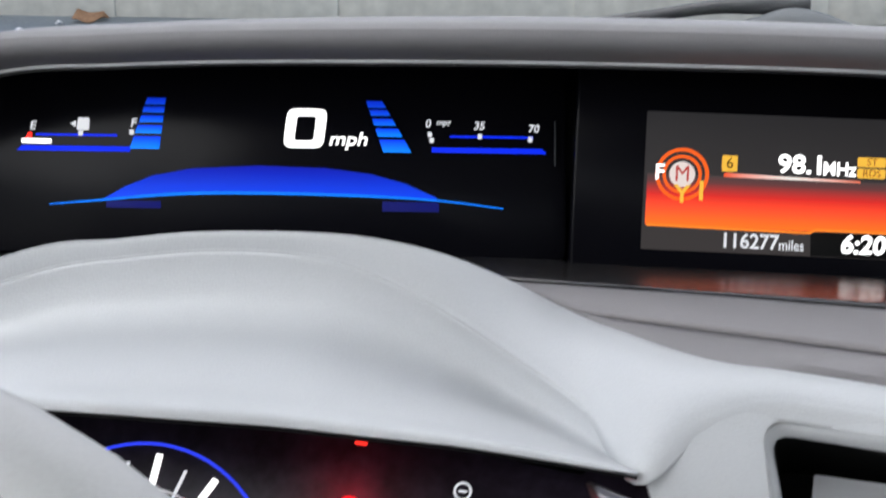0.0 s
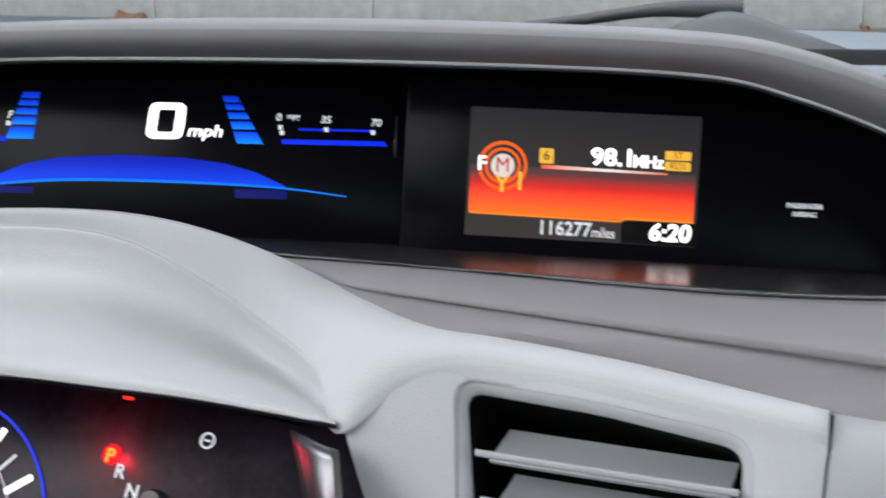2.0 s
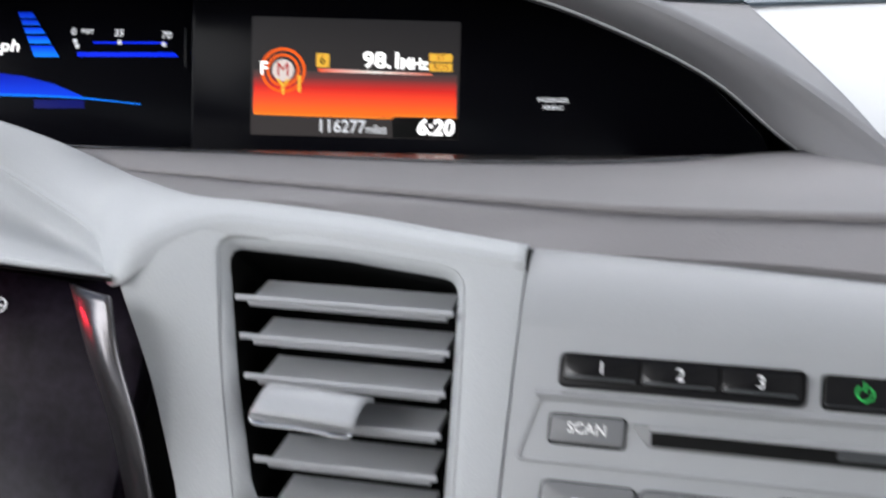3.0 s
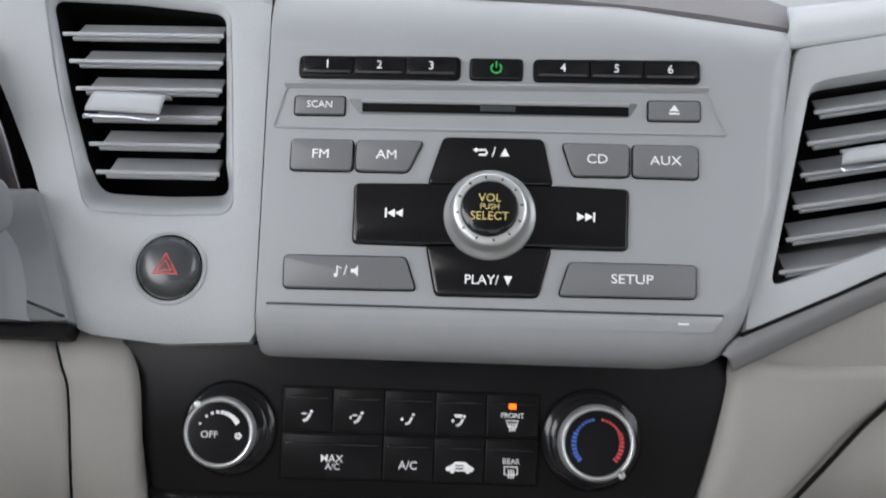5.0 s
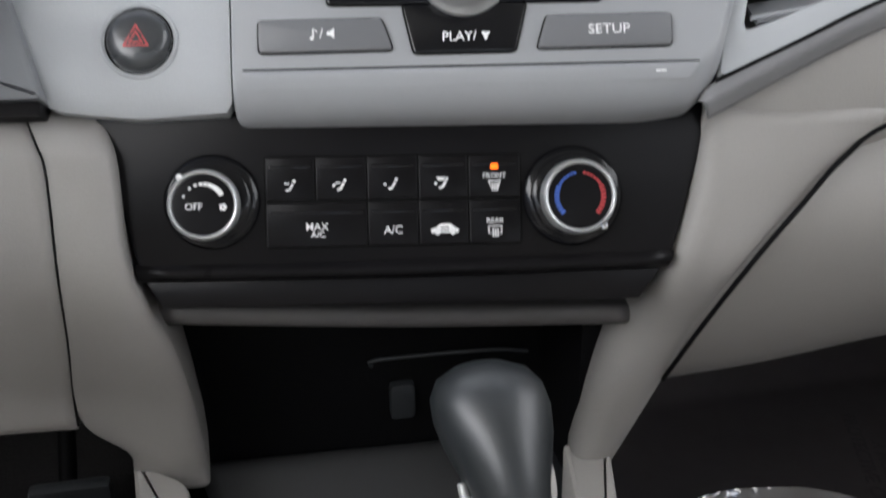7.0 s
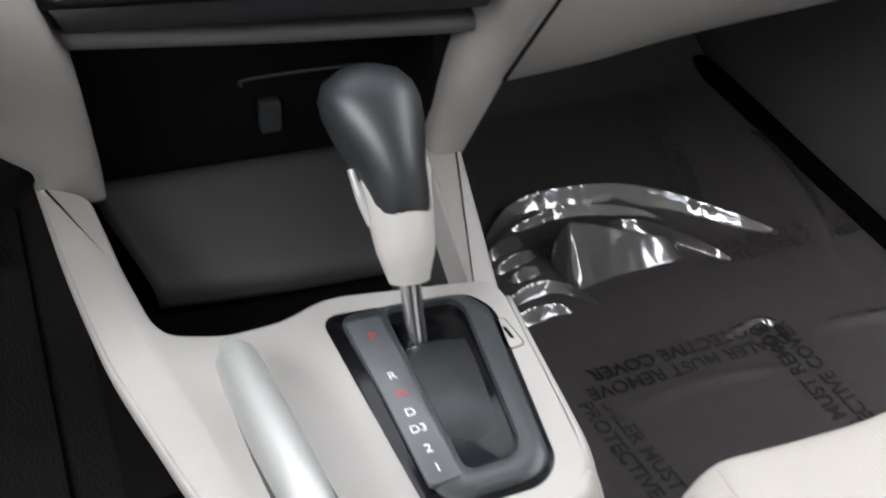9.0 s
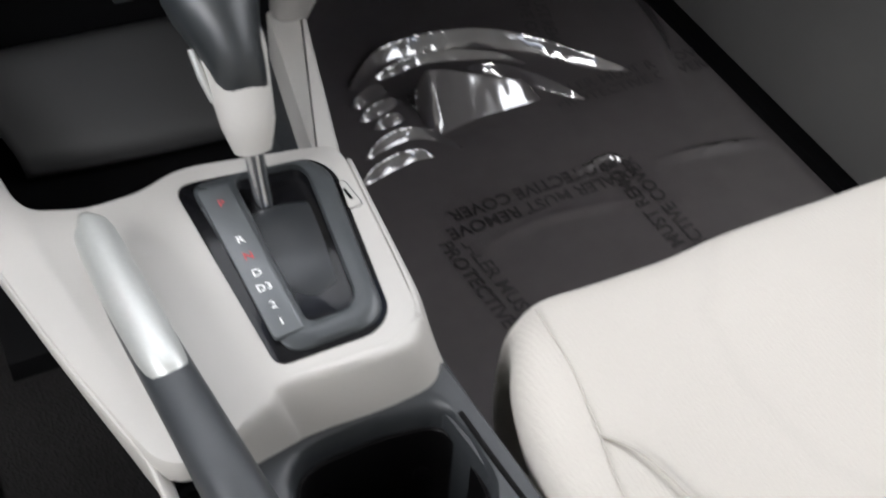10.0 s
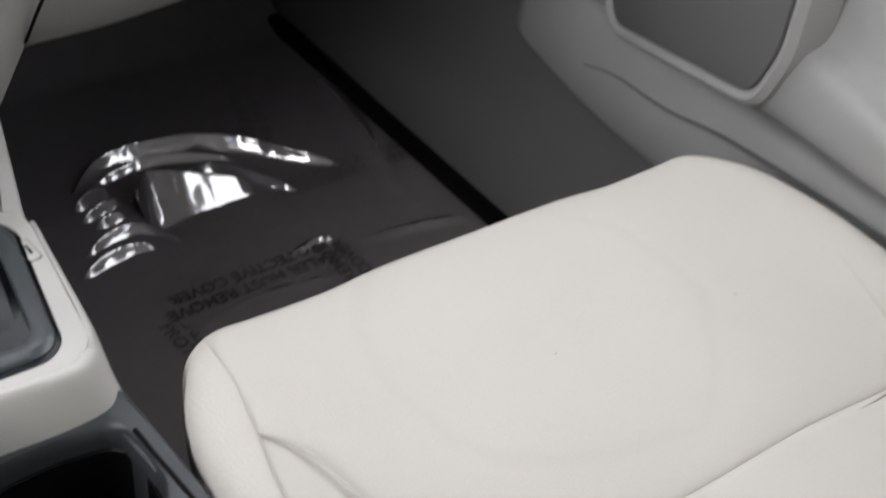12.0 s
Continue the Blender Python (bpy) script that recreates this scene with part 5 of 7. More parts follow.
def dial(x, y, s, bx, by):
    k = part("dial_skirt", lathe([(0.0252 * s, -0.001), (0.0250 * s, 0.0015), (0.0238 * s, 0.0030), (0.0205 * s, 0.0040)], x + bx, y + by), GLOSS, clim, "black dial skirt")
    part("dial_collar", lathe([(0.0215 * s, 0.001), (0.0212 * s, 0.0052), (0.0200 * s, 0.0060), (0.0150 * s, 0.0062)], x + 0.7 * bx, y + 0.7 * by), GLOSS, k)
    d = part("dial", lathe([(0.0188 * s, 0.003), (0.0185 * s, 0.0110), (0.0180 * s, 0.0128), (0.0171 * s, 0.0135), (0.0162 * s, 0.0132), (0.0156 * s, 0.0122)], x, y, 56), SILK, clim, "satin silver dial ring")
    part("dial_cap", lathe([(0.0159 * s, 0.011), (0.0156 * s, 0.0124), (0.014 * s, 0.0126), (0.0004, 0.0127)], x, y), SATIN, d, "black dial cap")
    return d


d = dial(-0.0985, 0.0005, 0.86, 0.0030, 0.0014)
words("lettering", "OFF", 0.0044, WHITE, d, -0.1026, -0.0004, 0.0129, bold=0.0)
for i, a in enumerate((155, 128, 110, 95, 82, 70, 58, 46, 34)):
    s = 0.0005 + 0.00008 * i
    part("dial_mark", block(-s, -s, 0, s, s, 0.0003), WHITE, d, m=Matrix.Translation((-0.0985 + 0.0092 * math.cos(radians(a)), 0.0005 + 0.0092 * math.sin(radians(a)), 0.0126)) @ Matrix.Rotation(radians(a), 4, "Z"))
for a in (0, 72, 144, 216, 288):
    part("fan_icon", plate(circle(-0.0898 + 0.0011 * math.cos(radians(a)), -0.0006 + 0.0011 * math.sin(radians(a)), 0.0007, 8), 0.012, 0.0130, 0.0001), WHITE, d)
part("pointer", plate(circle(-0.1085, 0.0128, 0.0014, 14), 0.012, 0.0139, 0.0004), WHITE, d)
d = dial(0.0703, 0.0012, 0.93, -0.0012, 0.0006)
for a0, a1, mt in ((98, 226, BLUEP), (-46, 84, RED)):
    for i in range(14):
        a = radians(a0 + (a1 - a0) * (i + 0.5) / 14)
        s = 0.0011 if mt is BLUEP and i > 5 or mt is RED and i < 8 else 0.0006
        part("temperature_mark", block(-s, -0.00062, 0, s, 0.00062, 0.0003), mt, d, m=Matrix.Translation((0.0703 + 0.0108 * math.cos(a), 0.0012 + 0.0108 * math.sin(a), 0.0126)) @ Matrix.Rotation(a, 4, "Z"))
part("pointer", lathe([(0.0020, 0.010), (0.0020, 0.0138), (0.0014, 0.0145), (0.0003, 0.0147)], 0.0703 + 0.0172 * math.cos(radians(-52)), 0.0012 + 0.0172 * math.sin(radians(-52)), 16), CHROME, d)

# ---- knee panel, glove box and the legs of the centre stack ----
knee = thing("knee_panel", "beige lower dashboard panel on the driver side", "trim panel")
seam_l = [(-0.1970, 0.040, 0.503), (-0.1965, 0.012, 0.4958), (-0.1915, -0.006, 0.4880), (-0.1885, -0.013, 0.4770), (-0.1886, -0.029, 0.4350), (-0.1915, -0.015, 0.3929), (-0.1968, 0.008, 0.3506), (-0.1985, 0.017, 0.3260)]
rows = []
for k, p in enumerate(seam_l):
    rows.append([(-0.75, p[1] + 0.03, p[2] + 0.006), (-0.45, p[1] + 0.012, p[2] + 0.003), (-0.26, p[1] + 0.003, p[2] + 0.001), (p[0] - 0.0006, p[1], p[2])])
rows.append([(a, b + 0.02, c - 0.006) for a, b, c in rows[-1]])
rows.append([(a, b + 0.06, c) for a, b, c in rows[-1]])
skin(part("panel", loft(rows, 30, 34), BEIGE, knee), 0.0015)
part("seam", tube([V(p) + V((0, -0.0004, 0.0003)) for p in seam_l[1:]], 0.0007, 6, 30), DARK, knee, "thin dark panel gap")
stack = thing("centre_stack_frame", "beige frame legs around the storage cubby", "trim frame")
leg_l = seam_l[:7] + [(-0.1930, 0.018, 0.3227), (-0.1760, 0.023, 0.3019), (-0.1745, 0.029, 0.2850), (-0.1745, 0.031, 0.276)]
leg_r = [(-0.164, 0.044, 0.500), (-0.1661, 0.014, 0.4924), (-0.1630, -0.004, 0.4845), (-0.1609, -0.011, 0.4734), (-0.1592, -0.027, 0.4306), (-0.1473, -0.013, 0.3859), (-0.1428, 0.010, 0.3415), (-0.1408, 0.020, 0.3128), (-0.1395, 0.025, 0.2953), (-0.1392, 0.029, 0.2800), (-0.139, 0.030, 0.270)]
rows = []
for a, b in zip(leg_l, leg_r):
    a, b = V(a), V(b)
    rows.append([a + V((-0.0008, 0.05, 0)), a + V((-0.0004, 0.010, 0)), a + V((0.0006, 0, 0)), a.lerp(b, 0.4) + V((0, -0.004, 0.0005)), a.lerp(b, 0.8) + V((0, -0.003, 0)), b, b + V((0.0012, 0.010, 0)), b + V((0.001, 0.05, 0))])
skin(part("left_leg", loft(rows, 36, 40), BEIGE, stack), 0.0015)
skin(part("right_leg", loft([[(0.119, 0.02, 0.490), (0.110, 0.01, 0.447), (0.098, 0.01, 0.410), (0.086, 0.03, 0.369), (0.076, 0.03, 0.328), (0.068, 0.03, 0.276)],
                             [(0.114, -0.021, 0.488), (0.102, -0.037, 0.447), (0.090, -0.040, 0.415), (0.079, -0.010, 0.369), (0.068, -0.005, 0.328), (0.0585, -0.003, 0.278)],
                             [(0.140, -0.0265, 0.482), (0.122, -0.040, 0.447), (0.104, -0.047, 0.410), (0.090, -0.025, 0.366), (0.080, -0.016, 0.326), (0.068, -0.010, 0.276)],
                             [(0.200, -0.0262, 0.479), (0.163, -0.0315, 0.442), (0.130, -0.038, 0.413), (0.113, -0.022, 0.368), (0.104, -0.006, 0.326), (0.0815, -0.001, 0.277)],
                             [(0.214, -0.012, 0.468), (0.174, -0.006, 0.436), (0.138, 0.01, 0.410), (0.120, 0.02, 0.366), (0.110, 0.03, 0.324), (0.088, 0.03, 0.277)]], 30, 26), BEIGE, stack), 0.003)
skin(part("cubby_bar", loft([[(-0.156, 0.006, 0.404), (-0.04, -0.004, 0.392), (0.088, -0.008, 0.380)], [(-0.155, -0.004, 0.402), (-0.04, -0.014, 0.390), (0.087, -0.018, 0.378)],
                             [(-0.152, -0.002, 0.392), (-0.04, -0.010, 0.381), (0.083, -0.013, 0.369)], [(-0.150, 0.03, 0.389), (-0.04, 0.03, 0.378), (0.081, 0.03, 0.367)]], 20, 16), material("bar_gray_plastic", (0.070, 0.066, 0.065), 0.5, vary=0.06), stack), 0.002)
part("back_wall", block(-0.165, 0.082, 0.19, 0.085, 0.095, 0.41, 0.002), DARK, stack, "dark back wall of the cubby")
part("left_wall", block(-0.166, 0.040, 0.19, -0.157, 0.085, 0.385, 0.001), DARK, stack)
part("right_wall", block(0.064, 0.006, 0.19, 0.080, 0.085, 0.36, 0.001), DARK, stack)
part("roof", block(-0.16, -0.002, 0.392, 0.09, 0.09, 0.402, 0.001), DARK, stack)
tray = part("tray", loft([[(-0.146, 0.080, 0.246), (-0.05, 0.080, 0.243), (0.064, 0.080, 0.238)], [(-0.144, 0.070, 0.250), (-0.05, 0.070, 0.246), (0.064, 0.070, 0.240)], [(-0.140, 0.055, 0.240), (-0.05, 0.05, 0.236), (0.062, 0.048, 0.232)],
                          [(-0.122, 0.014, 0.212), (-0.05, 0.004, 0.211), (0.055, -0.004, 0.210)], [(-0.118, 0.006, 0.195), (-0.05, -0.003, 0.195), (0.05, -0.01, 0.195)]], 20, 18), material("tray_gray_plastic", (0.045, 0.045, 0.046), 0.55, vary=0.1), stack, "charcoal tray in the cubby")
skin(tray, 0.003)
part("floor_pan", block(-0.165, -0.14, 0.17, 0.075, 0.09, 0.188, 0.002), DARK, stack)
part("outlet_cover", plate(rounded(box2(-0.0075, -0.012, 0.0075, 0.012), 0.0035), -0.001, 0.005, 0.0015), CHAR, stack, "gray socket cover", m=Matrix.Translation((-0.022, 0.081, 0.276)) @ Matrix.Rotation(radians(90), 4, "X"))
part("ledge_line", tube([(-0.040, 0.080, 0.301), (-0.034, 0.079, 0.306), (0.03, 0.079, 0.304), (0.055, 0.079, 0.300)], 0.0012, 8, 20), CHAR, stack)
glove = thing("glove_box", "beige glove box below the passenger dashboard", "glove box")
skin(part("upper_panel", loft([[(0.105, 0.03, 0.505), (0.16, 0.02, 0.525), (0.22, 0.02, 0.540), (0.40, 0.03, 0.575), (0.72, 0.06, 0.59)], [(0.108, -0.018, 0.497), (0.15, -0.018, 0.510), (0.20, -0.016, 0.526), (0.40, -0.005, 0.560), (0.72, 0.03, 0.58)],
                               [(0.108, -0.0235, 0.475), (0.15, -0.0265, 0.478), (0.20, -0.0262, 0.484), (0.40, -0.02, 0.503), (0.72, 0.01, 0.52)], [(0.108, -0.018, 0.455), (0.165, -0.0225, 0.452), (0.22, -0.0205, 0.462), (0.40, -0.015, 0.485), (0.72, 0.015, 0.505)]], 30, 14), BEIGE, glove), 0.003)
skin(part("lid", loft([[(0.10, 0.0, 0.468), (0.20, -0.005, 0.472), (0.25, -0.006, 0.482), (0.40, 0.0, 0.498), (0.72, 0.02, 0.518)], [(0.10, -0.018, 0.462), (0.19, -0.020, 0.462), (0.25, -0.021, 0.470), (0.40, -0.015, 0.485), (0.72, 0.008, 0.505)],
                       [(0.10, -0.030, 0.42), (0.19, -0.034, 0.42), (0.26, -0.032, 0.42), (0.42, -0.026, 0.42), (0.72, 0.0, 0.43)], [(0.10, -0.015, 0.36), (0.19, -0.012, 0.36), (0.27, -0.010, 0.36), (0.44, 0.0, 0.36), (0.72, 0.02, 0.36)],
                       [(0.110, 0.030, 0.303), (0.19, 0.036, 0.303), (0.27, 0.040, 0.309), (0.45, 0.045, 0.315), (0.72, 0.06, 0.32)], [(0.115, 0.09, 0.300), (0.19, 0.10, 0.300), (0.27, 0.10, 0.306), (0.45, 0.11, 0.31), (0.72, 0.12, 0.32)]], 34, 30), BEIGE, glove), 0.003)
part("lid_seam", tube([(0.26, -0.0225, 0.4735), (0.205, -0.0255, 0.470), (0.177, -0.034, 0.458), (0.155, -0.040, 0.438), (0.130, -0.046, 0.413), (0.112, -0.034, 0.372), (0.104, -0.012, 0.330)], 0.0013, 8, 40), DARK, glove, "dark curved gap of the lid")
slab("dash_underside", block(0.09, 0.09, 0.295, 0.72, 0.74, 0.310, 0.004), DARK, "dark underside of the dashboard", "trim")

# ---- centre console ----
cons = thing("centre_console", "light gray plastic centre console between the seats", "console")
ctop = [(0.037, -0.274), (0.041, -0.236), (0.048, -0.150), (0.045, -0.1365), (0.030, -0.1325), (-0.007, -0.1265), (-0.037, -0.1215), (-0.050, -0.1225), (-0.071, -0.1310), (-0.101, -0.1320), (-0.128, -0.1220),
        (-0.1345, -0.108), (-0.141, -0.064), (-0.148, 0.012), (-0.176, 0.036), (-0.171, -0.036), (-0.166, -0.088), (-0.160, -0.134), (-0.150, -0.178), (-0.142, -0.213), (-0.1335, -0.246), (-0.123, -0.282), (-0.115, -0.306),
        (-0.104, -0.315), (-0.086, -0.314), (-0.058, -0.297), (-0.042, -0.2890), (0.018, -0.2905)]
part("top_shell", plate(rounded([V(p) for p in ctop], 0.009, 4), 0.272, 0.287, 0.0035), CONSOLE, cons)
crown = [(-0.1765, 0.040, 0.2842), (-0.1715, -0.036, 0.2842), (-0.1665, -0.088, 0.2842), (-0.1605, -0.134, 0.2842), (-0.1505, -0.178, 0.2842), (-0.1425, -0.213, 0.2842), (-0.1340, -0.246, 0.2842), (-0.1235, -0.282, 0.2832), (-0.1165, -0.305, 0.277), (-0.1135, -0.36, 0.258), (-0.113, -0.45, 0.250), (-0.112, -0.60, 0.248)]
skin(part("left_side", loft([[V(p) + V((dx * min(1.0, max(0.4, (p[1] + 0.42) / 0.2)), 0, dz)) for p in crown] for dx, dz in ((0.012, -0.006), (0.003, -0.0008), (0.0000, -0.003), (0.0025, -0.018), (0.0105, -0.045), (0.030, -0.10), (0.075, -0.30))], 60, 24), CONSOLE, cons), 0.0015)
part("right_rail", plate(rounded([V(p) for p in ((0.082, 0.006), (0.0475, -0.142), (0.0315, -0.140), (0.056, 0.006))], 0.002, 3), 0.17, 0.2835, 0.003), CONSOLE, cons)
part("right_side", plate([V(p) for p in ((0.088, 0.10), (0.082, 0.0), (0.048, -0.142), (0.050, -0.24), (0.056, -0.40), (0.062, -0.60), (0.052, -0.60), (0.044, -0.40), (0.03, -0.28), (0.03, 0.10))], -0.03, 0.246, 0.004), CHAR, cons)
skin(part("rear_slope", loft([[(-0.096, -0.3090, 0.2842), (-0.060, -0.2930, 0.2850), (-0.043, -0.2850, 0.2852), (0.014, -0.2865, 0.2852), (0.0320, -0.2735, 0.2845)],
                              [(-0.094, -0.3135, 0.2815), (-0.057, -0.2975, 0.2832), (-0.041, -0.2895, 0.2834), (0.019, -0.2910, 0.2830), (0.0378, -0.2760, 0.2805)],
                              [(-0.084, -0.3085, 0.262), (-0.050, -0.2985, 0.265), (-0.037, -0.2945, 0.265), (0.024, -0.2940, 0.265), (0.0425, -0.2790, 0.264)],
                              [(-0.074, -0.3045, 0.245), (-0.044, -0.3000, 0.245), (-0.030, -0.2990, 0.245), (0.030, -0.2970, 0.245), (0.0475, -0.2830, 0.245)]], 32, 14), CONSOLE, cons), 0.003)
skin(part("corner_fillet", loft([[(0.0320, -0.2735, 0.2848), (0.0375, -0.260, 0.2848), (0.041, -0.236, 0.2842), (0.0445, -0.190, 0.284), (0.048, -0.150, 0.284)], [(0.0380, -0.2765, 0.2795), (0.0428, -0.260, 0.279), (0.0450, -0.236, 0.279), (0.0482, -0.190, 0.279), (0.0512, -0.150, 0.279)],
                                 [(0.0478, -0.2830, 0.245), (0.0495, -0.262, 0.245), (0.0505, -0.238, 0.245), (0.0525, -0.190, 0.245), (0.0545, -0.150, 0.245)]], 24, 10), CONSOLE, cons), 0.002)
slot = part("key_slot_cover", plate(rounded(box2(-0.005, -0.011, 0.005, 0.011), 0.003), -0.001, 0.0008, 0.0004), CONSOLE, cons, m=Matrix.Translation((0.0345, -0.180, 0.2868)) @ Matrix.Rotation(radians(6), 4, "Z"))
part("cover_gap", hollow(rounded(box2(-0.0056, -0.0116, 0.0056, 0.0116), 0.003), rounded(box2(-0.005, -0.011, 0.005, 0.011), 0.003), -0.001, 0.0005, 0.0001), CHAR, slot)
part("key_slit", block(0.0005, -0.005, 0.0, 0.0022, 0.004, 0.0012), BLACKPRINT, slot)

tray2 = thing("cup_holder_tray", "charcoal plastic cup holder tray behind the shifter", "cup holder")
to = [V(p) for p in ((0.047, -0.276), (-0.060, -0.292), (-0.108, -0.302), (-0.110, -0.36), (-0.108, -0.56), (0.068, -0.56), (0.060, -0.425))]
hi = [V(p) for p in ((0.035, -0.313), (0.026, -0.3075), (0.000, -0.304), (-0.032, -0.3055), (-0.045, -0.309), (-0.053, -0.320), (-0.0545, -0.356), (-0.046, -0.373), (-0.029, -0.386), (-0.026, -0.400), (-0.026, -0.455), (0.012, -0.455), (0.0125, -0.402), (0.0145, -0.391), (0.028, -0.3785), (0.038, -0.362), (0.039, -0.335))]
part("tray_top", opened_panel(to, hi, 0.005, 0.007, [(0, 0.14), (0, 0.232), (0.02, 0.2400), (0.07, 0.2462), (0.15, 0.2492), (0.3, 0.2505), (0.6, 0.2505), (0.9, 0.2505), (1.0, 0.248), (1.0, 0.20)], 140), CHAR, tray2)
part("cup_floor", block(-0.07, -0.47, 0.130, 0.05, -0.29, 0.138, 0.002), BLACKPRINT, tray2)
hr = ccw(rounded_ring(hi, 0.007, 80))
part("cup_rubber", hollow(inset(hr, -0.0005), inset(hr, 0.0018), 0.142, 0.2335, 0.0008), SATIN, tray2, "black rubber lining of the cup well")
part("groove", tube([(0.0405, -0.318, 0.2504), (0.0440, -0.360, 0.2504), (0.0510, -0.425, 0.2504), (0.058, -0.50, 0.2504)], 0.0016, 8, 20), BLACKPRINT, tray2, "narrow dark groove beside the cup well")
part("slot_step", block(-0.0245, -0.47, 0.15, 0.0110, -0.408, 0.205, 0.004), CHAR, tray2, "charcoal step in the card slot")
part("holder_tab", tube([(0.000, -0.398, 0.196), (0.000, -0.403, 0.199), (0.001, -0.410, 0.203)], [0.0015, 0.003, 0.003], 12, 10, 0.8), CHAR, tray2)
part("slot_wall", block(0.0128, -0.455, 0.17, 0.0150, -0.404, 0.246, 0.0006), SATIN, tray2)

arm = thing("armrest", "beige cloth armrest lid behind the cup holder", "armrest")

# ---- gear shifter ----
sh = thing("gear_shifter", "automatic gear lever with a leather knob on a black plate", "gear lever", Matrix.Translation((0, 0, 0.2868)))
bz = [(-0.0525, -0.136), (0.028, -0.1435), (0.037, -0.160), (0.0225, -0.268), (0.010, -0.279), (-0.044, -0.2795)]
bi = [(-0.020, -0.1455), (0.017, -0.149), (0.0205, -0.158), (0.0095, -0.252), (0.003, -0.2605), (-0.0205, -0.2615)]
BO = [V(p) for p in bz]
part("well", plate(rounded(BO, [0.012, 0.012, 0.014, 0.014, 0.012, 0.008]), -0.002, 0.0008, 0.0005), GLOSS, sh, "black recess round the plate")
P2 = [V(p) for p in ((-0.0445, -0.1405), (0.026, -0.1465), (0.0335, -0.161), (0.0195, -0.266), (0.009, -0.2745), (-0.0365, -0.2755))]
part("plate", opened_panel(P2, [V(p) for p in bi], 0.012, 0.006, [(0, -0.012), (0, 0.003), (0.06, 0.0045), (0.3, 0.0052), (0.6, 0.0050), (0.9, 0.0040), (1.0, 0.0022), (1.0, -0.002)], 120), material("satin_gear_plate", (0.045, 0.050, 0.053), 0.30, vary=0.06, grain=1200, bump=0.08), sh, "charcoal gear plate")
part("slot_floor", block(-0.030, -0.270, -0.016, 0.028, -0.140, -0.012, 0.001), BLACKPRINT, sh)
strip = part("gear_strip", plate(rounded([V(p) for p in ((-0.0425, -0.150), (-0.0240, -0.151), (-0.0235, -0.265), (-0.0400, -0.266))], 0.003), 0.003, 0.0058, 0.0004), material("pale_gear_strip", (0.10, 0.107, 0.112), 0.25, vary=0.08, bump=0.03), sh, "glossy letter strip")
for ch, y, mt in (("P", -0.165, RED), ("R", -0.195, WHITE), ("N", -0.208, RED), ("D", -0.221, WHITE), ("D3", -0.232, WHITE), ("2", -0.245, WHITE), ("1", -0.257, WHITE)):
    words("gear_letter", ch, 0.0072 if ch != "D3" else 0.0068, mt, strip, -0.0328, y, 0.0060, bold=0.003)
part("slide_cover", loft([[(-0.020, -0.168, -0.004), (-0.003, -0.169, -0.002), (0.0130, -0.170, -0.004)], [(-0.0205, -0.178, 0.0015), (-0.004, -0.179, 0.0035), (0.0125, -0.180, 0.0020)], [(-0.0208, -0.200, 0.0032), (-0.005, -0.201, 0.0055), (0.0100, -0.202, 0.0040)],
                          [(-0.0208, -0.228, 0.0025), (-0.007, -0.229, 0.0045), (0.0060, -0.230, 0.0030)], [(-0.0208, -0.262, -0.007), (-0.009, -0.262, -0.005), (0.0020, -0.262, -0.007)]], 14, 20), material("satin_slide_cover", (0.020, 0.022, 0.024), 0.33, vary=0.08, grain=1200, bump=0.05), sh, "curved satin slide cover")
base = V((-0.0095, -0.170, -0.008))
neck = V((-0.0085, -0.150, 0.034))
part("rod", tube([base, V((-0.009, -0.160, 0.012)), neck], [0.0062, 0.0056, 0.0058], 16, 10), CHROME, sh, "bright chrome rod")
for dx in (-0.0022, 0.0022):
    part("rod_groove", tube([V((-0.0095 + dx, -0.176, -0.004)), V((-0.0085 + dx, -0.1562, 0.034))], 0.0009, 6, 6), CHAR, sh)
lever = [V((-0.0085, -0.152, 0.026)), V((-0.0078, -0.143, 0.044)), V((-0.0070, -0.128, 0.066)), V((-0.007, -0.119, 0.079)), V((-0.009, -0.108, 0.088))]
part("sleeve", tube(lever, [0.0105, 0.0150, 0.0170, 0.0188, 0.0185, 0.010], 24, 36), CONSOLE, sh, "light plastic lever sleeve")


def knob_shape():
    """The grip: a rounded head that narrows to a tongue down the front of the sleeve."""
    rows = []
    seg = 32
    for s, yc, zc, rx, ry in ((0, -0.1455, 0.0560, 0.0070, 0.002), (1, -0.1430, 0.0595, 0.0122, 0.0080), (2, -0.1365, 0.0665, 0.0146, 0.0150), (3, -0.1280, 0.0745, 0.0166, 0.0195), (4, -0.1185, 0.0820, 0.0200, 0.0222),
                              (5, -0.1090, 0.0895, 0.0238, 0.0238), (6, -0.0995, 0.0970, 0.0258, 0.0238), (7, -0.0915, 0.1030, 0.0250, 0.0212), (8, -0.0855, 0.1076, 0.0205, 0.0166), (9, -0.0818, 0.1104, 0.0115, 0.0094), (10, -0.0806, 0.1112, 0.0006, 0.0006)):
        ax, up = V((1, 0, 0.0)), V((0, -0.70, 0.71))
        d = V((0, 0.71, 0.70))
        c = V((-0.0060 - 0.0007 * s, yc, zc))
        rows.append([c + ax * rx * math.cos(t) + V((0, -0.66, 0.75)) * ry * math.sin(t) for t in (2 * math.pi * j / seg for j in range(seg))])
    bm = grid_bm(rows, True)
    bmesh.ops.recalc_face_normals(bm, faces=bm.faces)
    return bm


part("knob", knob_shape(), LEATHER, sh, "black leather gear knob")
part("release_button", tube([V((-0.0235, -0.137, 0.054)), V((-0.0262, -0.130, 0.066)), V((-0.0285, -0.121, 0.079))], [0.002, 0.0028, 0.002], 10, 12), SILVER, sh, "narrow silver release button")

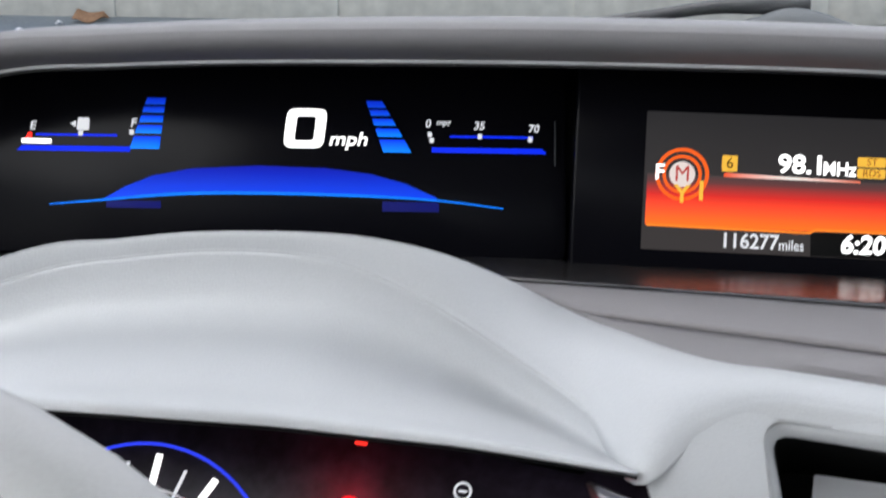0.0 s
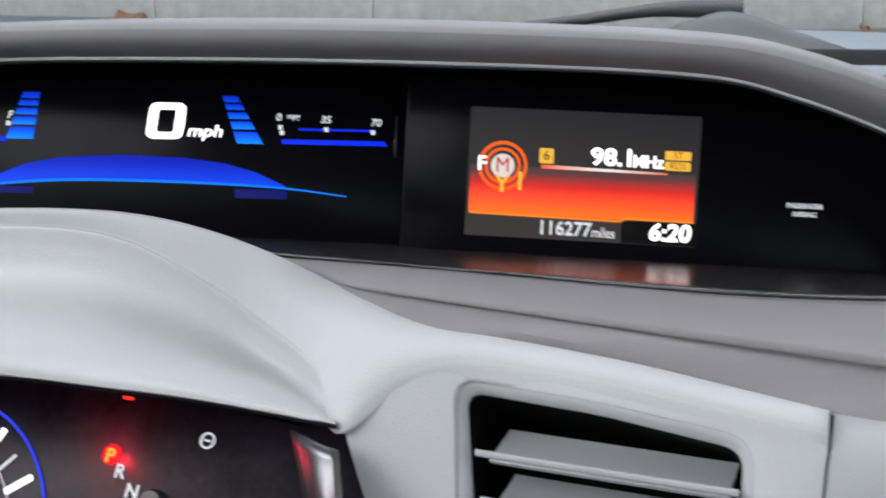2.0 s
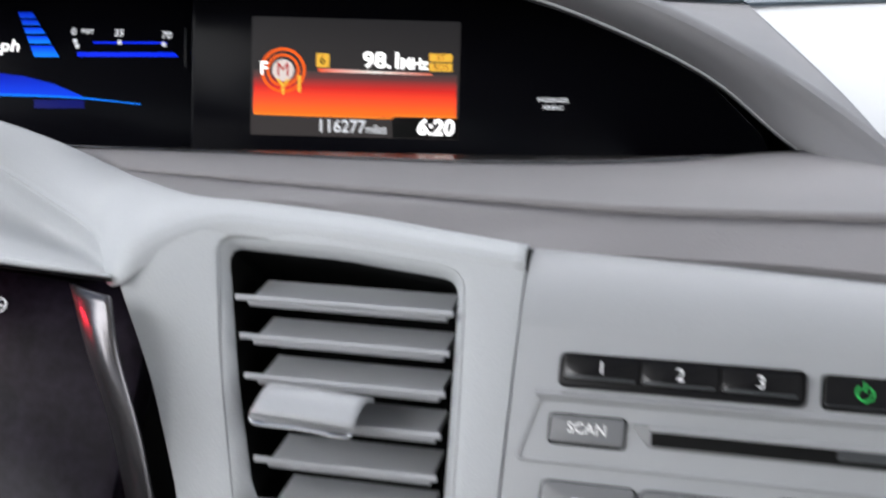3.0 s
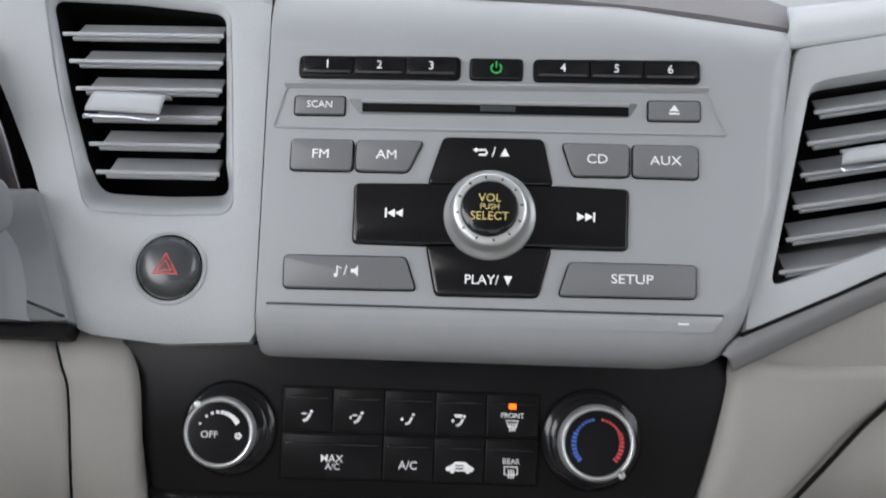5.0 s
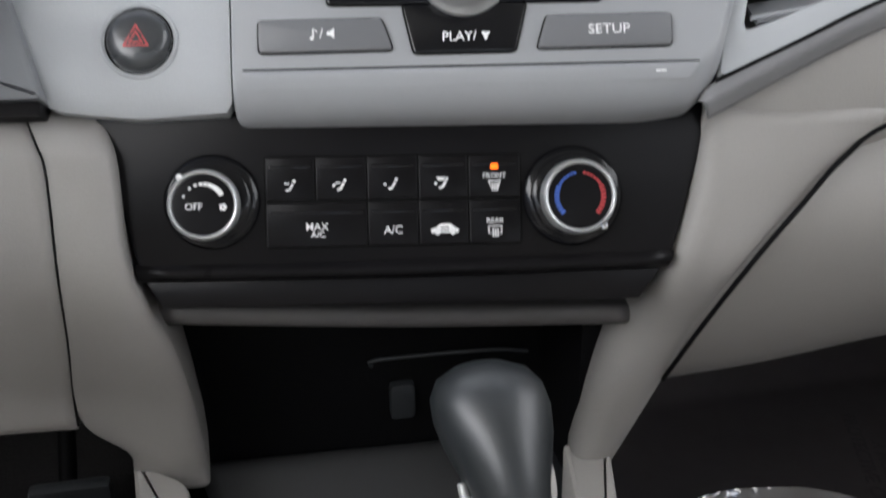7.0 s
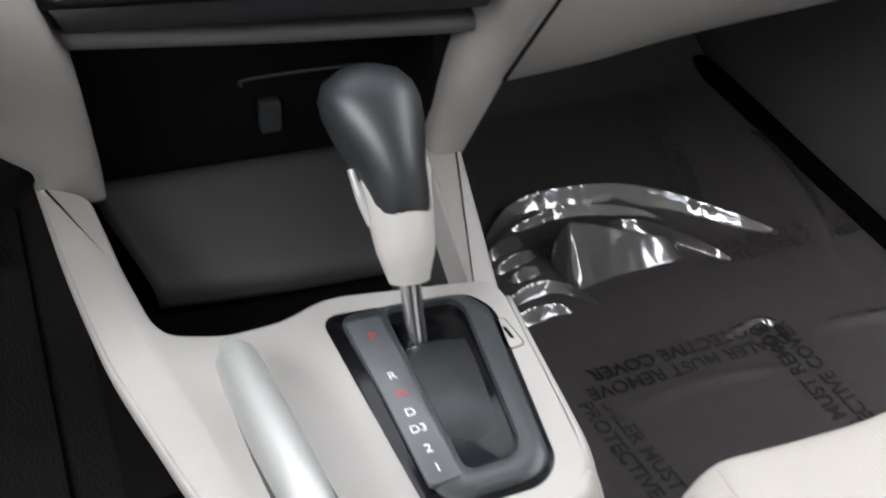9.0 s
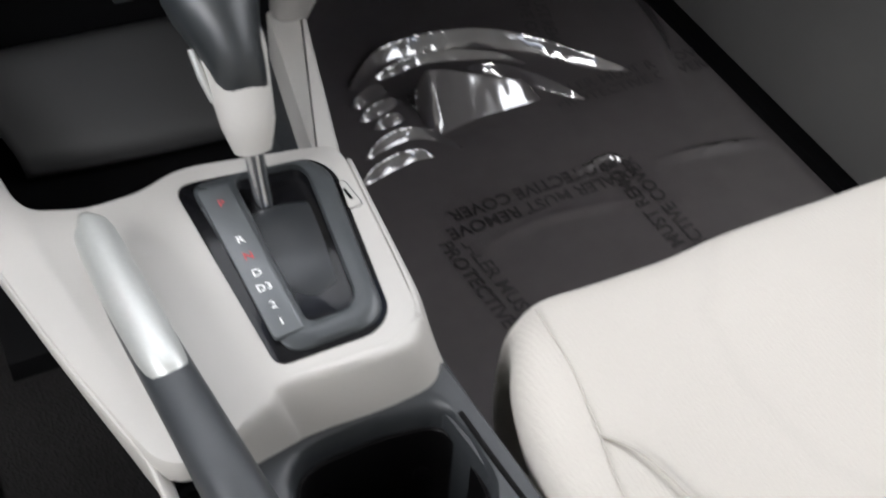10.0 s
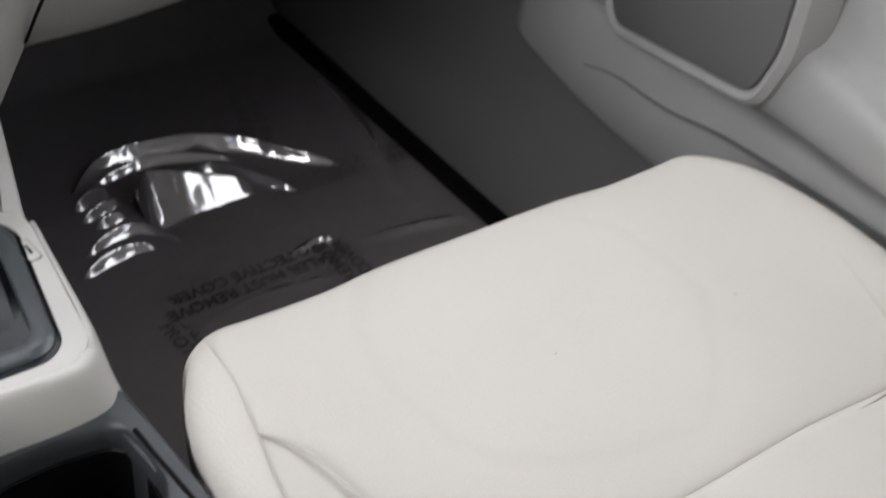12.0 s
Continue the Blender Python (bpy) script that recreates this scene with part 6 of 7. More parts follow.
# ---- parking brake ----
pb = thing("parking_brake", "silver and black parking brake lever lying flat", "brake lever")
part("grip", tube([(-0.1042, -0.1755, 0.3090), (-0.1040, -0.178, 0.3094), (-0.1034, -0.196, 0.3118), (-0.1012, -0.236, 0.3160), (-0.0986, -0.272, 0.3192), (-0.0970, -0.288, 0.3190), (-0.0963, -0.2955, 0.3165)], [0.0096, 0.0106, 0.0114, 0.0118, 0.0112, 0.0098, 0.0050], 28, 50), SILVER, pb, "brushed silver grip")
part("release_button", tube([(-0.1046, -0.1635, 0.3066), (-0.1045, -0.1650, 0.3068), (-0.1042, -0.178, 0.3092)], [0.0048, 0.0058, 0.0060], 20, 12), SILVER, pb, "ribbed silver button in the grip end")
part("button_gap", tube([(-0.1043, -0.1744, 0.3086), (-0.1043, -0.1757, 0.3088)], 0.0078, 20), DARK, pb)
part("lever", tube([(-0.1036, -0.182, 0.3062), (-0.1010, -0.236, 0.3110), (-0.0978, -0.276, 0.3138), (-0.0945, -0.312, 0.3150), (-0.0905, -0.352, 0.3140), (-0.0860, -0.39, 0.310), (-0.080, -0.46, 0.298)], [0.0102, 0.0118, 0.0124, 0.0128, 0.0138, 0.0146, 0.0146], 28, 50), CHAR, pb, "charcoal lever body")
part("slot", plate(rounded([V(p) for p in ((-0.103, -0.306), (-0.094, -0.308), (-0.078, -0.50), (-0.102, -0.50))], 0.003), 0.235, 0.2515, 0.001), BLACKPRINT, pb, "dark lever slot")

# ---- seats ----
CLOTH = material("beige_seat_cloth", (0.47, 0.445, 0.405), 0.9, vary=0.05, grain=900, bump=0.5, blotch=9, depth=0.0008)
PIPE = material("seat_stitching", (0.43, 0.405, 0.365), 0.9, vary=0.05)


def ribs(mat, scale):
    """Fine woven ribs added to a cloth's relief."""
    nt = mat.node_tree
    tc = nt.nodes.new("ShaderNodeTexCoord")
    wv = nt.nodes.new("ShaderNodeTexWave")
    wv.inputs["Scale"].default_value, wv.inputs["Distortion"].default_value, wv.inputs["Detail"].default_value, wv.inputs["Detail Scale"].default_value = scale, 3.0, 2.0, 1.5
    bp = nt.nodes.new("ShaderNodeBump")
    bp.inputs["Strength"].default_value, bp.inputs["Distance"].default_value = 0.12, 0.0005
    old = nt.nodes["Principled BSDF"].inputs["Normal"].links[0].from_socket
    nt.links.new(tc.outputs["Object"], wv.inputs["Vector"])
    nt.links.new(wv.outputs["Fac"], bp.inputs["Height"])
    nt.links.new(old, bp.inputs["Normal"])
    nt.links.new(bp.outputs[0], nt.nodes["Principled BSDF"].inputs["Normal"])


ribs(CLOTH, 105)


def ring_stain(mat, cx, cy, radius, width, depth):
    """A faint water mark in the shape of a ring."""
    nt = mat.node_tree
    b = nt.nodes["Principled BSDF"]
    tc = nt.nodes.new("ShaderNodeTexCoord")
    ns = nt.nodes.new("ShaderNodeTexNoise")
    ns.inputs["Scale"].default_value = 16.0
    off = nt.nodes.new("ShaderNodeVectorMath")
    off.operation = "SCALE"
    off.inputs["Scale"].default_value = 0.03
    add = nt.nodes.new("ShaderNodeVectorMath")
    flat = nt.nodes.new("ShaderNodeVectorMath")
    flat.operation = "MULTIPLY"
    flat.inputs[1].default_value = (1, 1, 0)
    dist = nt.nodes.new("ShaderNodeVectorMath")
    dist.operation = "DISTANCE"
    dist.inputs[1].default_value = (cx, cy, 0)
    mr = nt.nodes.new("ShaderNodeMapRange")
    mr.interpolation_type = "SMOOTHSTEP"
    sub_ = nt.nodes.new("ShaderNodeMath")
    sub_.operation = "SUBTRACT"
    sub_.inputs[1].default_value = radius
    ab = nt.nodes.new("ShaderNodeMath")
    ab.operation = "ABSOLUTE"
    mr.inputs["From Min"].default_value, mr.inputs["From Max"].default_value = 0.0, width
    mr.inputs["To Min"].default_value, mr.inputs["To Max"].default_value = 1 - depth, 1.0
    old = b.inputs["Base Color"].links[0].from_socket
    sc_ = nt.nodes.new("ShaderNodeVectorMath")
    sc_.operation = "SCALE"
    nt.links.new(tc.outputs["Object"], ns.inputs["Vector"])
    nt.links.new(ns.outputs["Color"], off.inputs[0])
    nt.links.new(tc.outputs["Object"], add.inputs[0])
    nt.links.new(off.outputs[0], add.inputs[1])
    nt.links.new(add.outputs[0], flat.inputs[0])
    nt.links.new(flat.outputs[0], dist.inputs[0])
    nt.links.new(dist.outputs["Value"], sub_.inputs[0])
    nt.links.new(sub_.outputs[0], ab.inputs[0])
    nt.links.new(ab.outputs[0], mr.inputs["Value"])
    nt.links.new(old, sc_.inputs[0])
    nt.links.new(mr.outputs[0], sc_.inputs["Scale"])
    nt.links.new(sc_.outputs[0], b.inputs["Base Color"])


ring_stain(CLOTH, 0.315, -0.355, 0.118, 0.010, 0.026)


def cushion(xl, xr, yf, yb, top, low):
    """A seat cushion: rows from the front skirt over the front roll to the back, the corners drawn in."""
    rows = []
    n = 96
    L = yf - yb
    for y, drop, sh in ((yf - 0.030, 0.17, 0.044), (yf - 0.004, 0.12, 0.041), (yf + 0.003, 0.075, 0.039), (yf + 0.001, 0.036, 0.038), (yf - 0.006, 0.014, 0.036), (yf - 0.020, 0.004, 0.031), (yf - 0.05, 0.0, 0.015),
                        (yf - 0.09, 0.0, 0.004), (yf - 0.14, 0.001, 0.0), (yf - 0.20, 0.004, 0), (yf - 0.252, 0.010, 0), (yf - 0.262, 0.0135, 0), (yf - 0.272, 0.010, 0), (yf - 0.34, 0.010, 0), (yf - 0.42, 0.016, 0), (yb, 0.03, 0.004)):
        f = min(1.0, max(0.0, (yf - y - 0.03) / 0.12))
        dip = 0.008 * f
        side = [(0.055, low), (0.040, low + 0.07), (0.022, top - 0.080), (0.0085, top - 0.045), (0.003, top - 0.022), (0.0075, top - 0.0065), (0.024, top - 0.0005), (0.050, top - 0.001 - 0.5 * dip), (0.075, top - 0.002 - dip), (0.11, top - 0.002 - dip)]
        pts = [V((xl + sh + a, y - 0.004 * (a < 0.02), max(low, z - drop))) for a, z in side]
        for s in (0.36, 0.5, 0.64):
            pts.append(V((xl + (xr - xl) * s, y + 0.003, top - 0.001 - 0.5 * dip - drop)))
        pts += [V((xr - sh - a, y - 0.004 * (a < 0.02), max(low, z - drop))) for a, z in side[::-1]]
        rows.append(catmull(pts, n))
    cols = [catmull([r[i] for r in rows], 80) for i in range(n)]
    return grid_bm([[c[j] for c in cols] for j in range(80)])


def car_seat(name, label, xl, xr, yf, yb, top):
    st = thing(name, label, "car seat", group="front seats")
    skin(part("cushion", cushion(xl, xr, yf, yb, top, 0.06), CLOTH, st), 0.004)
    m = (xl + xr) / 2
    bk = []
    for z, y, w, wing in ((-0.05, 0.02, 0.0, 0.0), (0.03, 0.01, 0.0, 0.03), (0.2, -0.07, 0.0, 0.045), (0.4, -0.18, 0.015, 0.035), (0.56, -0.28, 0.06, 0.01)):
        bk.append([(xl + w, yb + y - 0.03, top + z), (xl + w + 0.04, yb + y + wing, top + z), (m, yb + y, top + z), (xr - w - 0.04, yb + y + wing, top + z), (xr - w, yb + y - 0.03, top + z)])
    skin(part("backrest", loft(bk, 40, 30), CLOTH, st), 0.05, 0.0)
    part("base", block(xl + 0.05, yb + 0.05, -0.03, xr - 0.05, yf - 0.06, 0.10, 0.01), DARK, st)
    return st


ps = car_seat("passenger_chair", "beige cloth passenger seat with stitched bolsters", 0.056, 0.588, -0.264, -0.82, 0.264)
part("side_seam", tube([(0.1045, -0.281, 0.2632), (0.1030, -0.290, 0.2652), (0.1010, -0.326, 0.2658), (0.0930, -0.368, 0.2655), (0.0860, -0.399, 0.2652), (0.0820, -0.434, 0.2645), (0.0795, -0.47, 0.2632)], 0.0006, 6, 40), PIPE, ps, "stitched seam of the side bolster")
part("bolster_seam", tube([(0.0930, -0.368, 0.2654), (0.107, -0.386, 0.2645), (0.118, -0.42, 0.2608), (0.126, -0.46, 0.2566), (0.134, -0.52, 0.2485)], 0.0012, 6, 40), PIPE, ps, "curved seam of the bolster")
for sx, sy, r in ((0.35, -0.339, 0.0013), (0.397, -0.34, 0.0010), (0.438, -0.418, 0.0012), (0.29, -0.40, 0.0008), (0.22, -0.35, 0.0008)):
    part("dark_speck", lathe([(r, 0.0), (r * 0.8, 0.0006), (0.0002, 0.0008)], sx, sy, 10), PIPE, ps, m=Matrix.Translation((0, 0, 0.2605)))
part("cross_seam", tube([(0.134, -0.528, 0.2455), (0.25, -0.530, 0.2475), (0.40, -0.531, 0.2475), (0.515, -0.528, 0.2455)], 0.0012, 6, 30), PIPE, ps, "seam across the cushion")
part("far_seam", tube([(0.555, -0.372, 0.2632), (0.546, -0.41, 0.2605), (0.532, -0.46, 0.2555), (0.516, -0.52, 0.2475)], 0.0011, 6, 30), PIPE, ps)
car_seat("driver_chair", "beige cloth driver seat beside the console", -0.70, -0.158, -0.232, -0.86, 0.242)


# fabric-covered armrest lid
rows = []
for y, d, s in ((-0.459, 0.05, 0.012), (-0.456, 0.03, 0.006), (-0.459, 0.012, 0.003), (-0.468, 0.003, 0.001), (-0.485, 0.0, 0), (-0.60, 0.0, 0), (-0.75, 0.0, 0)):
    rows.append(catmull([(-0.058 + s, y - 0.01, 0.285), (-0.062 + s, y - 0.008, 0.315 - d), (-0.050 + s, y - 0.004, 0.334 - d), (-0.02, y, 0.338 - d), (0.035, y, 0.338 - d), (0.064 - s, y - 0.006, 0.334 - d), (0.076 - s, y - 0.014, 0.315 - d), (0.074 - s, y - 0.016, 0.285)], 40))
cols = [catmull([r[i] for r in rows], 30) for i in range(40)]
skin(part("lid", grid_bm([[c[j] for c in cols] for j in range(30)]), CLOTH, arm), 0.006)
part("lid_seam", tube([(0.060, -0.476, 0.3350), (0.066, -0.503, 0.3345), (0.069, -0.60, 0.3345)], 0.0010, 6, 20), PIPE, arm)
part("box", block(-0.052, -0.76, 0.0, 0.066, -0.477, 0.305, 0.008), CHAR, arm)

# ---- passenger floor with a protective film ----
FILM = material("dark_plastic_film", (0.185, 0.168, 0.172), 0.12, vary=0.07, grain=40, bump=0.0, blotch=5, coat=1.0, spec=0.9, depth=0.0004)
FILM.node_tree.nodes["Principled BSDF"].inputs["Coat Roughness"].default_value = 0.03
FILM.node_tree.nodes["Principled BSDF"].inputs["Coat IOR"].default_value = 2.5
# low folds of the film: line, height, half width
FOLDS = (([(0.568, 0.311), (0.559, 0.245), (0.546, 0.185), (0.520, 0.10)], 0.007, 0.012), ([(0.235, -0.006), (0.297, 0.004), (0.357, 0.000), (0.400, -0.006)], 0.0030, 0.006),
         ([(0.36, 0.044), (0.400, 0.053), (0.418, 0.046)], 0.005, 0.004), ([(0.447, 0.030), (0.511, 0.024), (0.56, 0.014)], 0.0045, 0.006))
# standing pleats: crest line, width of the rising face, its slope at the foot and at the crest
PLEATS = (([(0.214, 0.240), (0.235, 0.260), (0.262, 0.274), (0.300, 0.279), (0.340, 0.273), (0.379, 0.260), (0.424, 0.226), (0.465, 0.186), (0.498, 0.157)], 0.016, 0.78, 1.45),
          ([(0.236, 0.244), (0.290, 0.256), (0.330, 0.250), (0.372, 0.234), (0.400, 0.210)], 0.009, 0.85, 1.35),
          ([(0.338, 0.226), (0.365, 0.208), (0.395, 0.176), (0.428, 0.136)], 0.012, 0.8, 1.35),
          ([(0.262, 0.190), (0.300, 0.189), (0.340, 0.180), (0.385, 0.166)], (0.048, 0.014), 0.90, 1.06),
          ([(0.186, 0.140), (0.212, 0.152), (0.240, 0.156), (0.262, 0.144), (0.280, 0.116)], 0.009, 0.8, 1.35), ([(0.170, 0.112), (0.200, 0.123), (0.232, 0.127), (0.250, 0.120)], 0.009, 0.8, 1.35),
          ([(0.205, 0.214), (0.228, 0.224), (0.248, 0.226)], 0.010, 0.9, 1.5), ([(0.204, 0.194), (0.226, 0.201), (0.252, 0.204)], 0.008, 0.9, 1.5), ([(0.212, 0.176), (0.232, 0.181), (0.246, 0.180)], 0.008, 0.9, 1.5))


def film_sheet(fx, fy):
    gx, gy = np.meshgrid(fx, fy)
    z = np.full(gx.shape, -0.014)
    for line, h, w in FOLDS:
        q = np.array([tuple(p)[:2] for p in catmull([(a, b, 0) for a, b in line], 240)])
        end = np.sin(np.linspace(0.12, math.pi - 0.12, 240)) ** 0.5
        i0, i1 = np.searchsorted(fx, [q[:, 0].min() - 3 * w, q[:, 0].max() + 3 * w])
        j0, j1 = np.searchsorted(fy, [q[:, 1].min() - 3 * w, q[:, 1].max() + 3 * w])
        sx, sy = gx[j0:j1, i0:i1], gy[j0:j1, i0:i1]
        best = np.full(sx.shape, 1e9)
        amp = np.zeros(sx.shape)
        for (px_, py_), e in zip(q, end):
            d = (sx - px_) ** 2 + (sy - py_) ** 2
            near_ = d < best
            best = np.where(near_, d, best)
            amp = np.where(near_, e, amp)
        z[j0:j1, i0:i1] += h * amp * np.exp(-best / (w * w))
    # uneven run of the pleats, broad and fine
    sway = np.array([[0.0045 * noise.noise(V((x * 24, y * 18, 9.3))) + 0.0011 * noise.noise(V((x * 90, y * 55, 2.1))) for x in fx] for y in fy])
    rise = np.zeros(gx.shape)
    for crest, w, s0, s1 in PLEATS:
        c = catmull([(a, b, 0) for a, b in crest], 120)
        cx, cy = [p.x for p in c], [p.y for p in c]
        e = np.clip((gx - cx[0]) / (cx[-1] - cx[0]), 0, 1)
        fade = np.clip(np.sin(math.pi * e), 0, 1) ** 0.45
        if isinstance(w, tuple):
            w1 = w[0] + (w[1] - w[0]) * e
            w = w[0]
        else:
            w1 = w * (0.2 + 0.8 * fade)
        d = gy + sway * (0.25 if w > 0.03 else 0.35 + 6 * w) - np.interp(gx, cx, cy)
        u = np.clip(1 + d / w1, 0, 1)
        h = w1 * (s0 * u + (s1 - s0) * u * u / 2)
        top_h = w1 * (s0 + s1) / 2
        back = np.clip(d / (0.45 * w1), 0, 1)
        h = np.where(d > 0, top_h * (1 - back * back * (3 - 2 * back)), h)
        inside = (gx > cx[0]) & (gx < cx[-1])
        rise = np.maximum(rise, np.where(inside, h * np.clip(fade * 1.6, 0, 1), 0))
    z += rise
    crumple = np.exp(-((gx - 0.28) / 0.12) ** 4 - ((gy - 0.185) / 0.085) ** 4) * (1 - 0.65 * np.exp(-((gx - 0.325) / 0.055) ** 4 - ((gy - 0.165) / 0.03) ** 4))
    for j in range(gx.shape[0]):
        for i in range(gx.shape[1]):
            x, y = gx[j, i], gy[j, i]
            z[j, i] += 0.0012 * noise.noise(V((x * 14, y * 14, 4)))
            if crumple[j, i] > 0.02:
                z[j, i] += crumple[j, i] * (0.003 + 0.0015 * noise.noise(V((x * 30, y * 42, 1.7))) + 0.0006 * noise.noise(V((x * 75, y * 95, 5.0))))
    z += 0.85 * np.maximum(0.0, gy - 0.44) ** 1.3
    return gx, gy, z


# rows closest together across the pleats
fx = np.concatenate([np.linspace(0.10, 0.15, 14)[:-1], np.linspace(0.15, 0.54, 270), np.linspace(0.54, 0.60, 16)[1:]])
fy = np.concatenate([np.linspace(-0.30, 0.07, 90)[:-1], np.linspace(0.07, 0.29, 230), np.linspace(0.29, 0.60, 60)[1:]])
gx, gy, gz = film_sheet(fx, fy)
film = finish("floor_film", grid_bm([[V((gx[j, i], gy[j, i], gz[j, i])) for i in range(len(fx))] for j in range(len(fy))]), FILM)
skin(film, 0.0006)
tagged(film, "wrinkled clear plastic film over the dark floor mat", "floor cover")
for x, y, turn in ((0.318, 0.034, 182), (0.226, -0.074, -85), (0.486, 0.149, 0), (0.412, -0.045, 92), (0.455, 0.297, -106)):
    ob = words("film_lettering", "DEALER MUST REMOVE\nPROTECTIVE COVER", 0.0195, INK, film, x, y, 0.0, turn, bold=0.02)
    for v in ob.data.vertices:
        q = ob.matrix_local @ v.co
        i, j = min(max(int(np.searchsorted(fx, q.x)) - 1, 0), len(fx) - 2), min(max(int(np.searchsorted(fy, q.y)) - 1, 0), len(fy) - 2)
        a, b = (q.x - fx[i]) / (fx[i + 1] - fx[i]), (q.y - fy[j]) / (fy[j + 1] - fy[j])
        v.co.z += (gz[j, i] * (1 - a) + gz[j, i + 1] * a) * (1 - b) + (gz[j + 1, i] * (1 - a) + gz[j + 1, i + 1] * a) * b + 0.0016
slab("toe_board", loft([[(0.06, 0.45, -0.03), (0.35, 0.45, -0.03), (0.70, 0.45, -0.03)], [(0.06, 0.56, 0.03), (0.35, 0.56, 0.03), (0.70, 0.56, 0.03)], [(0.06, 0.70, 0.28), (0.35, 0.70, 0.28), (0.70, 0.70, 0.28)]], 12, 12), CARPET, "dark carpeted toe board", "floor")
slab("driver_mat", block(-0.62, -0.25, -0.026, -0.20, 0.45, -0.016, 0.004), CARPET, "dark carpet mat on the driver floor", "floor")
tag = finish("paper_scrap", loft([[(-0.262, 0.212, -0.012), (-0.240, 0.190, -0.010)], [(-0.275, 0.19, -0.013), (-0.262, 0.180, -0.011)]], 6, 5), WHITE)
skin(tag, 0.0006)
tagged(tag, "small white paper scrap on the driver mat", "paper")
pedal = thing("brake_pedal", "worn gray rubber brake pedal", "pedal")
part("pad", block(-0.300, 0.335, 0.0, -0.232, 0.352, 0.055, 0.006), CHAR, pedal)
part("arm", tube([(-0.27, 0.35, 0.03), (-0.27, 0.42, 0.10), (-0.27, 0.50, 0.30)], 0.008, 10, 12), DARK, pedal)

# ---- passenger door ----
door = thing("passenger_door", "gray plastic passenger door panel with a map pocket", "car door")
skin(part("lower_panel", loft([[(0.590, -1.0, -0.06), (0.590, -0.4, -0.06), (0.590, 0.0, -0.06), (0.592, 0.35, -0.06), (0.61, 0.72, -0.06)], [(0.608, -1.0, 0.04), (0.606, -0.4, 0.04), (0.606, 0.0, 0.03), (0.610, 0.35, 0.03), (0.63, 0.72, 0.03)],
                               [(0.650, -1.0, 0.12), (0.645, -0.4, 0.12), (0.640, 0.0, 0.11), (0.635, 0.35, 0.10), (0.65, 0.72, 0.10)], [(0.665, -1.0, 0.20), (0.662, -0.4, 0.20), (0.652, 0.0, 0.20), (0.640, 0.35, 0.20), (0.66, 0.72, 0.2)],
                               [(0.668, -1.0, 0.26), (0.665, -0.4, 0.255), (0.656, 0.0, 0.25), (0.645, 0.35, 0.27), (0.67, 0.72, 0.28)]], 34, 24), DOORLOW, door), 0.004)
skin(part("pocket", loft([[(0.655, -0.70, 0.12), (0.650, -0.40, 0.135), (0.648, -0.10, 0.145), (0.652, 0.075, 0.165)], [(0.630, -0.70, 0.135), (0.626, -0.40, 0.148), (0.630, -0.10, 0.158), (0.648, 0.072, 0.176)],
                          [(0.620, -0.70, 0.19), (0.616, -0.40, 0.195), (0.622, -0.10, 0.20), (0.645, 0.068, 0.21)], [(0.632, -0.70, 0.243), (0.628, -0.40, 0.248), (0.632, -0.10, 0.25), (0.648, 0.064, 0.252)],
                          [(0.655, -0.70, 0.250), (0.650, -0.40, 0.255), (0.650, -0.10, 0.257), (0.655, 0.06, 0.258)]], 28, 24), DOORGRAY, door, "gray map pocket"), 0.003)
